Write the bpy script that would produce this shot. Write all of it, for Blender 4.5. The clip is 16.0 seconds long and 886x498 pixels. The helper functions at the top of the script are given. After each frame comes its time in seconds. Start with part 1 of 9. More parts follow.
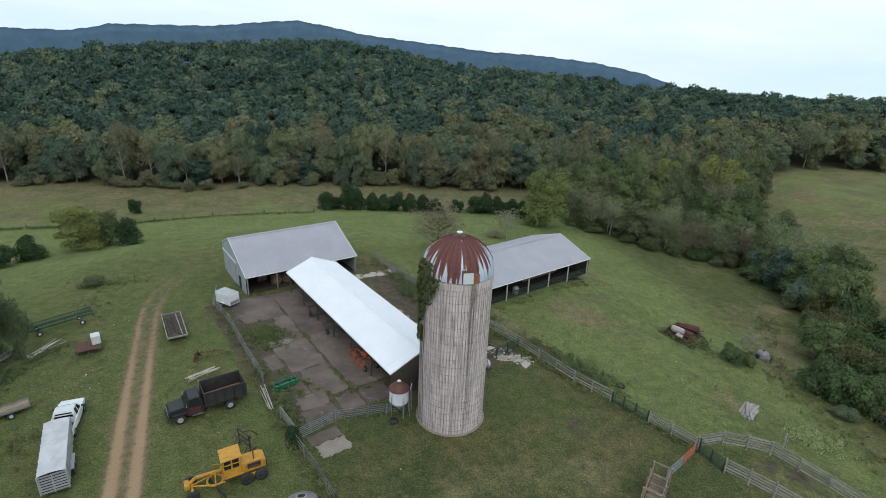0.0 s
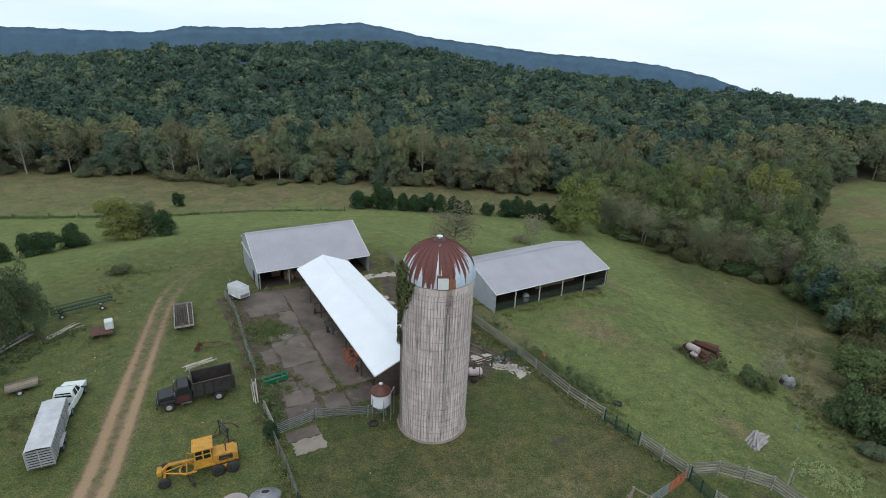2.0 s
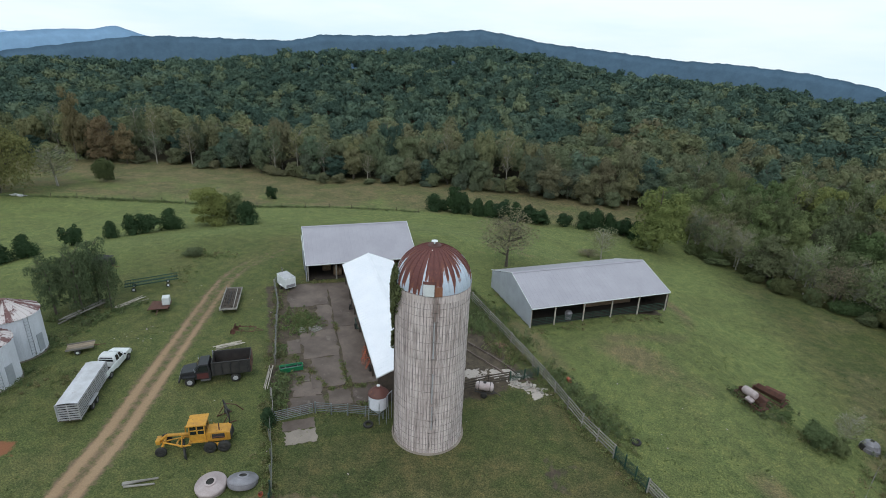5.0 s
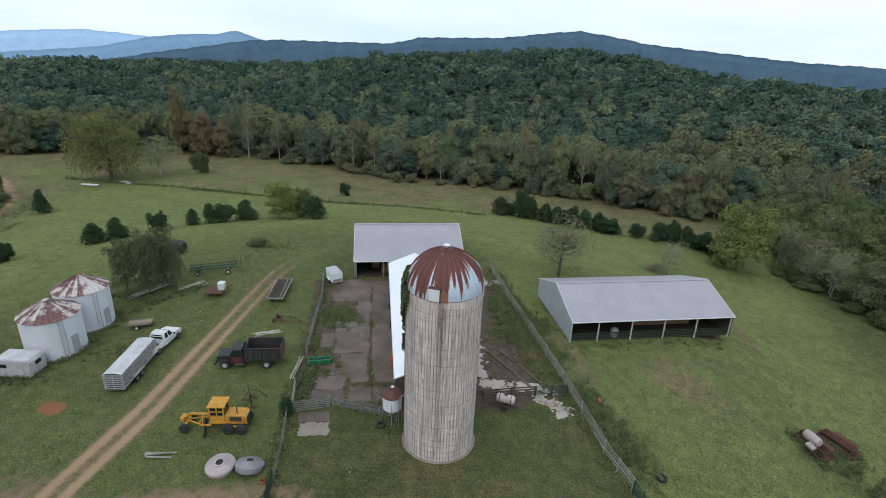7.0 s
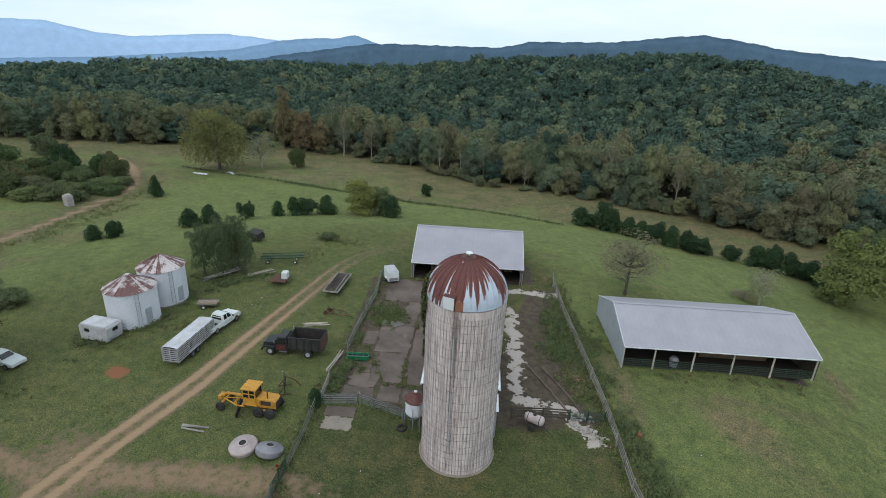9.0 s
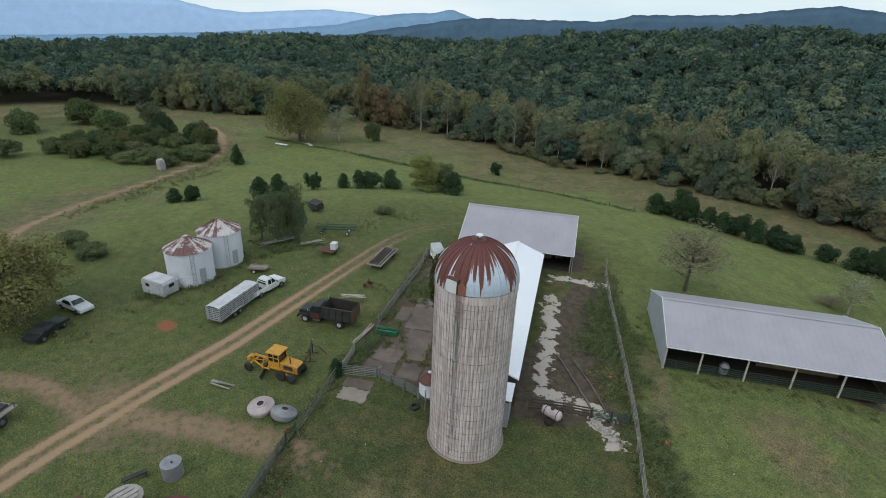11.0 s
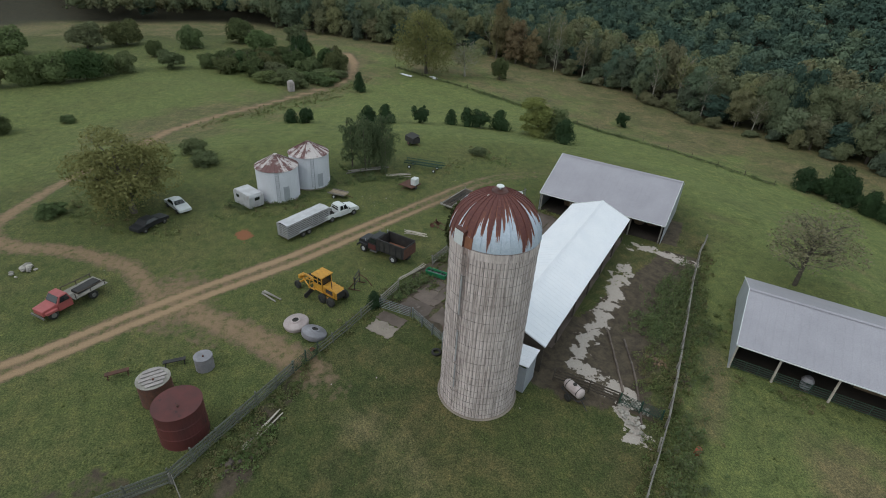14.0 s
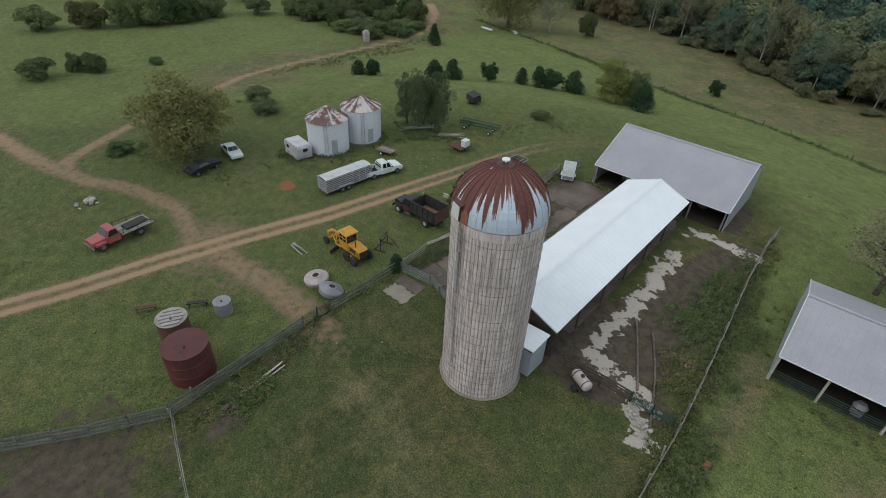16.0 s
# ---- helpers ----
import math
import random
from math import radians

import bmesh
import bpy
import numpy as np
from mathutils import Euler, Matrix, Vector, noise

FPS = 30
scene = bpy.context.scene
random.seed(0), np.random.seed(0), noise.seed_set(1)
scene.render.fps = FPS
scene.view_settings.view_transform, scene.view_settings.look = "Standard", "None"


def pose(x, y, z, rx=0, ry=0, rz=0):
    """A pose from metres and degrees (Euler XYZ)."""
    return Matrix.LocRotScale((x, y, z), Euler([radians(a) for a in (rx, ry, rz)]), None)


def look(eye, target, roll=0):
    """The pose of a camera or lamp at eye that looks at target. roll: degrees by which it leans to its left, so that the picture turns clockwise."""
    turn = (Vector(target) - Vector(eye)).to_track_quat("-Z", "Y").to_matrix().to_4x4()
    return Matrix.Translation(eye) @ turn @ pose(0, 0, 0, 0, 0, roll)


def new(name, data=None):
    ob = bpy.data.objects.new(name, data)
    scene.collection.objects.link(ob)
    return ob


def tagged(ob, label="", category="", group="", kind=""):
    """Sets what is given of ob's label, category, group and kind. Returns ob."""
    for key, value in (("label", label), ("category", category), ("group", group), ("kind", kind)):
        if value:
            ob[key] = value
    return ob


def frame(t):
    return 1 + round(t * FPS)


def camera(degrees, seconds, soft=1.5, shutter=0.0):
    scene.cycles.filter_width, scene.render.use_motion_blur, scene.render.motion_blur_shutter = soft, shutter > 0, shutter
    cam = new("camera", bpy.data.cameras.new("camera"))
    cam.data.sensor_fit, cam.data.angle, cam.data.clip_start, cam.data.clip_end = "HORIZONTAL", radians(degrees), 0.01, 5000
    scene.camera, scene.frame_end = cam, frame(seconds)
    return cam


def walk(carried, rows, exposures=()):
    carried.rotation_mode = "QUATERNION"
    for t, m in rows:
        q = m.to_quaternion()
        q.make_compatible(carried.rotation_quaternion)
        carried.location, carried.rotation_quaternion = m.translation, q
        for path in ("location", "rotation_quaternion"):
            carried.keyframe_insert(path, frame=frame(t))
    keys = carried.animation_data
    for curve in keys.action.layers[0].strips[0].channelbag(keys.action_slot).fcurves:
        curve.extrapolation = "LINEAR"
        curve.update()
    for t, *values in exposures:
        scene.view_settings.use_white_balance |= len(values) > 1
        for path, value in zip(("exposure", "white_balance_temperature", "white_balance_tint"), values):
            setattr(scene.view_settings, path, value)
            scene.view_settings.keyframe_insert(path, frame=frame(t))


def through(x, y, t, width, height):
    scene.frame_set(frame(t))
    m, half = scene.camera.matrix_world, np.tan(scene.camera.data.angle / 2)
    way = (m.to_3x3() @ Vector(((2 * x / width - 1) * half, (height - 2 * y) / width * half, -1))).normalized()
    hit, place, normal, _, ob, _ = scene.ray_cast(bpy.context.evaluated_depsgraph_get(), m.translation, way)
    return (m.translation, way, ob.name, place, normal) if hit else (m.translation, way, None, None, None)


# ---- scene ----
cam = camera(81.14, 16.0, soft=0.95)
PATH = [
    (0, (1.964, -39.943, 31.635), (1.811, -38.079, 30.925), 2.5),
    (0.5, (3.324, -39.579, 31.686), (3.125, -37.721, 30.974), 2.6),
    (1, (4.704, -39.173, 31.726), (4.46, -37.321, 31.013), 2.5),
    (1.5, (6.145, -38.725, 31.757), (5.852, -36.88, 31.043), 2.5),
    (2, (7.623, -38.232, 31.782), (7.272, -36.397, 31.069), 2.6),
    (2.5, (9.069, -37.686, 31.777), (8.649, -35.865, 31.065), 2.6),
    (3, (10.451, -37.089, 31.76), (9.973, -35.282, 31.048), 2.6),
    (3.5, (11.769, -36.424, 31.714), (11.237, -34.632, 31.003), 2.5),
    (4, (13.046, -35.736, 31.673), (12.444, -33.966, 30.962), 2.5),
    (6.5, (18.941, -31.541, 31.589), (17.983, -29.936, 30.878), 2.5),
    (7, (19.936, -30.528, 31.623), (18.903, -28.972, 30.908), 2.4),
    (7.5, (20.926, -29.49, 31.657), (19.826, -27.981, 30.941), 2.5),
    (8, (21.85, -28.42, 31.682), (20.682, -26.963, 30.965), 2.5),
    (8.5, (22.692, -27.343, 31.698), (21.45, -25.949, 30.981), 2.6),
    (9, (23.411, -26.246, 31.678), (22.093, -24.923, 30.961), 2.7),
    (11.5, (26.22, -19.919, 31.493), (24.695, -18.937, 30.65), 2.5),
    (12, (26.571, -18.56, 31.462), (25.017, -17.658, 30.583), 2.6),
    (12.5, (26.853, -17.218, 31.404), (25.277, -16.397, 30.488), 2.7),
    (13, (27.13, -15.903, 31.298), (25.537, -15.16, 30.344), 3.0),
    (13.5, (27.347, -14.608, 31.221), (25.738, -13.946, 30.235), 3.1),
    (14, (27.464, -13.277, 31.179), (25.844, -12.707, 30.155), 3.4),
    (14.5, (27.437, -11.851, 31.159), (25.816, -11.363, 30.095), 3.2),
    (15, (27.273, -10.395, 31.148), (25.658, -9.983, 30.042), 3.2),
    (15.5, (27.038, -9.035, 31.182), (25.434, -8.699, 30.036), 3.2),
    (16, (26.733, -7.776, 31.311), (25.134, -7.517, 30.138), 3.1),
]
walk(cam, [(t, look(eye, aim, roll)) for t, eye, aim, roll in PATH], exposures=[(0, 0.10, 6050, 8), (9.2, 0.10, 6050, 9), (11.3, -0.08, 6150, 8), (16, -0.18, 6250, 8)])

# ---- light ----
world = bpy.data.worlds.new("overcast_sky")
scene.world = world
world.use_nodes = True
wt = world.node_tree
wt.nodes.clear()


def wire(tree, kind, values=(), links=(), operation="", data_type="", blend_type="", attribute_name=""):
    """A node with its input values and links: (input, socket)."""
    node = tree.nodes.new(kind)
    if operation:
        node.operation = operation
    if data_type:
        node.data_type = data_type
    if blend_type:
        node.blend_type = blend_type
    if attribute_name:
        node.attribute_name = attribute_name
    for key, value in values:
        node.inputs[key].default_value = value
    for key, socket in links:
        tree.links.new(socket, node.inputs[key])
    return node


sky = wire(wt, "ShaderNodeTexSky")
sky.sky_type, sky.sun_disc, sky.sun_elevation, sky.sun_rotation = "NISHITA", False, radians(50), radians(162)
sky.air_density, sky.dust_density, sky.ozone_density = 1.6, 4.0, 1.5
coord = wire(wt, "ShaderNodeTexCoord")
flat_map = wire(wt, "ShaderNodeMapping", [("Scale", (1.0, 1.0, 5.0))], [("Vector", coord.outputs["Generated"])])
cloud = wire(wt, "ShaderNodeTexNoise", [("Scale", 1.6), ("Detail", 5.0), ("Roughness", 0.55)], [("Vector", flat_map.outputs[0])])
cloud_ramp = wire(wt, "ShaderNodeValToRGB", (), [("Fac", cloud.outputs["Fac"])])
cloud_ramp.color_ramp.elements[0].position, cloud_ramp.color_ramp.elements[0].color = 0.36, (0.76, 0.92, 0.97, 1)
cloud_ramp.color_ramp.elements[1].position, cloud_ramp.color_ramp.elements[1].color = 0.62, (0.98, 1.04, 1.04, 1)
dim_sky = wire(wt, "ShaderNodeVectorMath", [(1, (0.1, 0.1, 0.1))], [(0, sky.outputs[0])], operation="MULTIPLY")
cover = wire(wt, "ShaderNodeMix", [("Factor", 0.9)], data_type="RGBA")
wt.links.new(dim_sky.outputs[0], cover.inputs[6])
wt.links.new(cloud_ramp.outputs[0], cover.inputs[7])
back = wire(wt, "ShaderNodeBackground", [("Strength", 1.0)], [("Color", cover.outputs[2])])
wt.links.new(back.outputs[0], wire(wt, "ShaderNodeOutputWorld").inputs["Surface"])

sun = new("sun", bpy.data.lights.new("sun", "SUN"))
sun.data.energy, sun.data.angle, sun.data.color = 0.8, radians(25), (1.0, 0.95, 0.88)
sun.matrix_world = look((20, -60, 75), (0, 0, 0))

# ---- materials ----
def rgb(c):
    return (*c, 1.0)


def ramp(tree, socket, stops):
    node = wire(tree, "ShaderNodeValToRGB", (), [("Fac", socket)])
    while len(node.color_ramp.elements) < len(stops):
        node.color_ramp.elements.new(0.5)
    for e, (p, c) in zip(node.color_ramp.elements, stops):
        e.position, e.color = p, rgb(c)
    return node.outputs[0]


def blend(tree, fac, a, b, how="MIX"):
    node = wire(tree, "ShaderNodeMix", data_type="RGBA", blend_type=how)
    for socket, value in ((node.inputs[0], fac), (node.inputs[6], a), (node.inputs[7], b)):
        if isinstance(value, bpy.types.NodeSocket):
            tree.links.new(value, socket)
        else:
            socket.default_value = value if isinstance(value, float) else rgb(value)
    return node.outputs[2]


def noise_at(tree, vector, scale, detail=5.0, rough=0.6):
    return wire(tree, "ShaderNodeTexNoise", [("Scale", scale), ("Detail", detail), ("Roughness", rough)], [("Vector", vector)]).outputs["Fac"]


def fresh(name):
    m = bpy.data.materials.new(name)
    m.use_nodes = True
    t = m.node_tree
    t.nodes.clear()
    out = wire(t, "ShaderNodeOutputMaterial")
    shader = wire(t, "ShaderNodeBsdfPrincipled")
    t.links.new(shader.outputs[0], out.inputs["Surface"])
    return m, t, shader


def local(tree, stretch=(1, 1, 1)):
    """Object coordinates in metres, shifted by a random amount for each object."""
    c = wire(tree, "ShaderNodeTexCoord")
    info = wire(tree, "ShaderNodeObjectInfo")
    far = wire(tree, "ShaderNodeMath", [(1, 37.0)], [(0, info.outputs["Random"])], operation="MULTIPLY")
    shift = wire(tree, "ShaderNodeVectorMath", (), [(0, c.outputs["Object"]), (1, far.outputs[0])])
    return wire(tree, "ShaderNodeMapping", [("Scale", stretch)], [("Vector", shift.outputs[0])]).outputs[0], info.outputs["Random"]


def mat(name, a, b=None, scale=2.0, rough=0.7, metal=0.0, bump=0.2, fine=30.0, spots=None, stretch=(1, 1, 1), vary=0.12, spec=0.5):
    """A worn surface: two colours at a broad scale, grain at a fine one, spots of a third colour: (colour, share, scale)."""
    m, t, s = fresh(name)
    v, rnd = local(t, stretch)
    b = b or tuple(0.75 * c for c in a)
    colour = ramp(t, noise_at(t, v, scale), [(0.35, a), (0.68, b)])
    grain = noise_at(t, v, fine, 4.0, 0.7)
    colour = blend(t, 0.35, colour, ramp(t, grain, [(0.3, (0.35,) * 3), (0.7, (1.0,) * 3)]), "MULTIPLY")
    if spots:
        c, share, size = spots
        where = ramp(t, noise_at(t, v, size, 6.0, 0.68), [(1 - share - 0.035, (0, 0, 0)), (1 - share + 0.035, (1, 1, 1))])
        colour = blend(t, where, colour, blend(t, grain, c, tuple(0.55 * x for x in c)))
    if vary:
        colour = blend(t, 1.0, colour, ramp(t, rnd, [(0, (1 - vary,) * 3), (1, (1 + vary,) * 3)]), "MULTIPLY")
    t.links.new(colour, s.inputs["Base Color"])
    rr = wire(t, "ShaderNodeMapRange", [("To Min", max(0.05, rough - 0.12)), ("To Max", min(1.0, rough + 0.15))], [("Value", grain)])
    t.links.new(rr.outputs[0], s.inputs["Roughness"])
    s.inputs["Metallic"].default_value = metal
    s.inputs["Specular IOR Level"].default_value = spec
    if bump:
        bm_ = wire(t, "ShaderNodeBump", [("Strength", bump), ("Distance", 0.02)], [("Height", grain)])
        t.links.new(bm_.outputs[0], s.inputs["Normal"])
    return m


def leaf_mat(name, stops, through=0.25, grain=1.1):
    """Foliage: the hue by the tree, light and dark by the leaf clump."""
    m = bpy.data.materials.new(name)
    m.use_nodes = True
    t = m.node_tree
    t.nodes.clear()
    info = wire(t, "ShaderNodeObjectInfo")
    geo = wire(t, "ShaderNodeNewGeometry")
    tint = wire(t, "ShaderNodeAttribute", attribute_name="tint")
    pick = wire(t, "ShaderNodeMath", (), [(0, info.outputs["Random"]), (1, tint.outputs["Fac"])], operation="ADD")
    wrap = wire(t, "ShaderNodeMath", [(1, 1.0)], [(0, pick.outputs[0])], operation="MODULO")
    colour = ramp(t, wrap.outputs[0], stops)
    colour = blend(t, 1.0, colour, ramp(t, geo.outputs["Random Per Island"], [(0, (0.86, 0.87, 0.86)), (1, (1.16, 1.15, 1.14))]), "MULTIPLY")
    c = wire(t, "ShaderNodeTexCoord")
    colour = blend(t, 0.5, colour, ramp(t, noise_at(t, c.outputs["Object"], grain, 4.0), [(0.3, (0.58, 0.62, 0.58)), (0.7, (1.25, 1.22, 1.18))]), "MULTIPLY")
    d = wire(t, "ShaderNodeBsdfDiffuse", (), [("Color", colour)])
    tr = wire(t, "ShaderNodeBsdfTranslucent", (), [("Color", colour)])
    mixed = wire(t, "ShaderNodeMixShader", [(0, through)], [(1, d.outputs[0]), (2, tr.outputs[0])])
    t.links.new(mixed.outputs[0], wire(t, "ShaderNodeOutputMaterial").inputs["Surface"])
    return m


M = {
    "joint": mat("dark_stave_joint", (0.37, 0.318, 0.306), (0.10, 0.086, 0.082), 1.8, 0.9, stretch=(1, 1, 0.2)),
    "hoop": mat("rusted_steel_hoop", (0.40, 0.34, 0.325), (0.11, 0.09, 0.082), 1.6, 0.85, 0.0),
    "pipe": mat("galvanised_pipe", (0.42, 0.44, 0.48), (0.30, 0.31, 0.34), 3, 0.45, 0.6, 0.05),
    "dome_rust": mat("rusted_dome_sheet", (0.13, 0.045, 0.032), (0.085, 0.032, 0.028), 0.9, 0.6, 0.1, 0.15, 30, ((0.26, 0.095, 0.04), 0.38, 1.8)),
    "white": mat("white_painted_metal", (0.74, 0.75, 0.76), (0.64, 0.65, 0.66), 1.5, 0.4, 0, 0.03, 20, ((0.35, 0.30, 0.25), 0.22, 3)),
    "roof_white": mat("white_roof_sheet", (0.88, 0.87, 0.92), (0.82, 0.82, 0.88), 0.5, 0.42, 0.0, 0.03, 12, ((0.58, 0.60, 0.64), 0.16, 1.4), vary=0.02),
    "roof_grey": mat("grey_roof_sheet", (0.41, 0.385, 0.43), (0.36, 0.338, 0.38), 0.35, 0.45, 0.15, 0.03, 10, ((0.28, 0.28, 0.31), 0.18, 1.1), vary=0.03),
    "wall_grey": mat("grey_wall_sheet", (0.42, 0.44, 0.48), (0.35, 0.36, 0.40), 0.6, 0.5, 0.1, 0.05, 15, ((0.26, 0.24, 0.22), 0.2, 1.2), vary=0.05),
    "wood": mat("weathered_grey_wood", (0.33, 0.305, 0.275), (0.20, 0.182, 0.16), 2.5, 0.9, 0, 0.5, 60, stretch=(0.4, 1, 1), vary=0.25),
    "wood_green": mat("algae_dark_boards", (0.175, 0.178, 0.150), (0.105, 0.108, 0.090), 2.5, 0.9, 0, 0.5, 60, stretch=(0.4, 1, 1), vary=0.25),
    "wood_tan": mat("tan_rough_boards", (0.30, 0.235, 0.175), (0.19, 0.145, 0.105), 2, 0.9, 0, 0.4, 50, vary=0.25),
    "roof_stained": mat("stained_trailer_roof", (0.62, 0.61, 0.64), (0.46, 0.44, 0.46), 0.9, 0.5, 0.1, 0.05, 20, ((0.36, 0.27, 0.25), 0.34, 1.6), vary=0.02),
    "wood_top": mat("pinkish_weathered_boards", (0.42, 0.37, 0.36), (0.28, 0.245, 0.24), 2, 0.9, 0, 0.4, 50, vary=0.2),
    "wood_dark": mat("dark_old_wood", (0.10, 0.078, 0.06), (0.06, 0.047, 0.04), 2, 0.9, 0, 0.4, 50),
    "wood_pale": mat("pale_cut_planks", (0.52, 0.46, 0.40), (0.36, 0.31, 0.27), 2, 0.85, 0, 0.3, 50, vary=0.25),
    "bark": mat("grey_brown_bark", (0.15, 0.125, 0.10), (0.085, 0.07, 0.058), 3, 0.95, 0, 0.6, 25),
    "bark_pale": mat("pale_bark", (0.42, 0.39, 0.34), (0.24, 0.21, 0.18), 2, 0.95, 0, 0.5, 25),
    "concrete": mat("stained_concrete_slab", (0.168, 0.126, 0.105), (0.070, 0.050, 0.041), 0.30, 0.8, 0, 0.3, 7, ((0.215, 0.172, 0.150), 0.38, 0.42), vary=0.06),
    "concrete_pale": mat("pale_concrete_pad", (0.31, 0.26, 0.22), (0.22, 0.18, 0.15), 1.0, 0.9, 0, 0.3, 14, ((0.16, 0.13, 0.10), 0.3, 1.2)),
    # near-black floor colour that paints in the shade under the barn roofs
    "shade_floor": mat("shade_dark_floor", (0.032, 0.025, 0.020), (0.055, 0.040, 0.030), 0.6, 0.9, 0, 0.5, 8),
    "rust": mat("rusted_iron", (0.14, 0.06, 0.04), (0.08, 0.042, 0.034), 3, 0.85, 0.1, 0.3, 40, ((0.26, 0.12, 0.06), 0.25, 4)),
    "orange": mat("orange_red_paint", (0.46, 0.11, 0.045), (0.30, 0.08, 0.04), 4, 0.6, 0, 0.2, 30, ((0.12, 0.06, 0.04), 0.4, 5)),
    "red": mat("faded_red_paint", (0.42, 0.10, 0.10), (0.32, 0.075, 0.075), 2, 0.5, 0, 0.05, 30, ((0.15, 0.06, 0.05), 0.25, 3)),
    "maroon": mat("maroon_tank_steel", (0.135, 0.034, 0.032), (0.085, 0.027, 0.026), 0.8, 0.65, 0.1, 0.15, 18, ((0.055, 0.025, 0.025), 0.35, 1.3), (1, 1, 0.4)),
    "green": mat("green_plastic", (0.02, 0.20, 0.085), (0.015, 0.14, 0.06), 2, 0.45, 0, 0.05, 20),
    "green_steel": mat("green_painted_steel", (0.022, 0.070, 0.046), (0.028, 0.055, 0.040), 3, 0.6, 0.1, 0.1),
    "grey_steel": mat("grey_gate_steel", (0.24, 0.26, 0.26), (0.17, 0.185, 0.19), 3, 0.6, 0.3, 0.1),
    "yellow": mat("yellow_machine_paint", (0.62, 0.31, 0.03), (0.44, 0.21, 0.03), 2.5, 0.6, 0, 0.1, 25, ((0.16, 0.09, 0.045), 0.36, 3.5)),
    "black": mat("black_vehicle_paint", (0.014, 0.014, 0.017), (0.022, 0.022, 0.025), 2, 0.55, 0, 0.05, 25, ((0.07, 0.055, 0.045), 0.22, 3)),
    "bed": mat("scuffed_dark_steel", (0.026, 0.024, 0.025), (0.045, 0.04, 0.038), 2, 0.7, 0.1, 0.2, 25, ((0.11, 0.07, 0.05), 0.2, 2)),
    "rubber": mat("tyre_rubber", (0.022, 0.021, 0.02), (0.04, 0.037, 0.033), 4, 0.85, 0, 0.2),
    "rim": mat("dusty_steel_rim", (0.22, 0.21, 0.20), (0.14, 0.135, 0.13), 4, 0.5, 0.3, 0.05),
    "alu": mat("dull_aluminium", (0.50, 0.49, 0.51), (0.38, 0.37, 0.39), 1.5, 0.45, 0.15, 0.05, 25, ((0.28, 0.26, 0.26), 0.25, 2)),
    # near black for dark parts and for shade painted into hollows
    "interior": mat("dark_parts_and_shade", (0.03, 0.028, 0.026), (0.045, 0.04, 0.036), 2, 0.9, 0, 0.1),
    "hay": mat("old_hay", (0.22, 0.145, 0.085), (0.13, 0.085, 0.052), 2, 0.95, 0, 0.6, 40),
    "net": mat("pale_plastic_wrap", (0.47, 0.39, 0.385), (0.34, 0.27, 0.265), 1.5, 0.5, 0, 0.1, 20, ((0.30, 0.24, 0.24), 0.34, 2)),
    "net_grey": mat("grey_plastic_wrap", (0.27, 0.255, 0.28), (0.19, 0.18, 0.20), 1.5, 0.5, 0, 0.1, 20, ((0.18, 0.16, 0.17), 0.3, 2)),
    "bin_wall": mat("white_galvanised_bin_sheet", (0.70, 0.70, 0.755), (0.62, 0.62, 0.675), 0.6, 0.45, 0.15, 0.05, 16, ((0.40, 0.38, 0.37), 0.2, 1.1), (1, 1, 0.4), 0.03),
    "soil": mat("dug_red_soil", (0.27, 0.115, 0.065), (0.20, 0.085, 0.05), 2, 0.95, 0, 0.6, 14),
    "stone": mat("pale_rubble", (0.44, 0.40, 0.36), (0.28, 0.25, 0.22), 3, 0.9, 0, 0.5, 25, vary=0.3),
}


def bin_roof_mat():
    """White roof sheets, each flaking to red rust in its own patches."""
    m, t, s = fresh("white_and_rust_bin_roof")
    c = wire(t, "ShaderNodeNewGeometry").outputs["Position"]
    sheet_ = wire(t, "ShaderNodeMapRange", [("To Min", -0.24), ("To Max", 0.26)], [("Value", wire(t, "ShaderNodeObjectInfo").outputs["Random"])]).outputs[0]
    total = sheet_
    for scale, detail, lo, hi in ((0.75, 5.0, -0.15, 1.15), (5.5, 4.0, -0.3, 0.3)):
        term = wire(t, "ShaderNodeMapRange", [("To Min", lo), ("To Max", hi)], [("Value", noise_at(t, c, scale, detail, 0.72))]).outputs[0]
        total = wire(t, "ShaderNodeMath", (), [(0, total), (1, term)], operation="ADD").outputs[0]
    grain = noise_at(t, c, 14.0, 4.0, 0.7)
    rust = blend(t, grain, (0.19, 0.085, 0.080), (0.095, 0.048, 0.046))
    white = blend(t, grain, (0.64, 0.58, 0.57), (0.40, 0.34, 0.34))
    t.links.new(blend(t, ramp(t, total, [(0.37, (0, 0, 0)), (0.51, (1, 1, 1))]), white, rust), s.inputs["Base Color"])
    s.inputs["Roughness"].default_value = 0.6
    return m


M["bin_roof"] = bin_roof_mat()


def glass_mat():
    m, t, s = fresh("dark_window_glass")
    s.inputs["Base Color"].default_value = (0.015, 0.018, 0.02, 1)
    s.inputs["Roughness"].default_value = 0.06
    s.inputs["Specular IOR Level"].default_value = 0.7
    return m


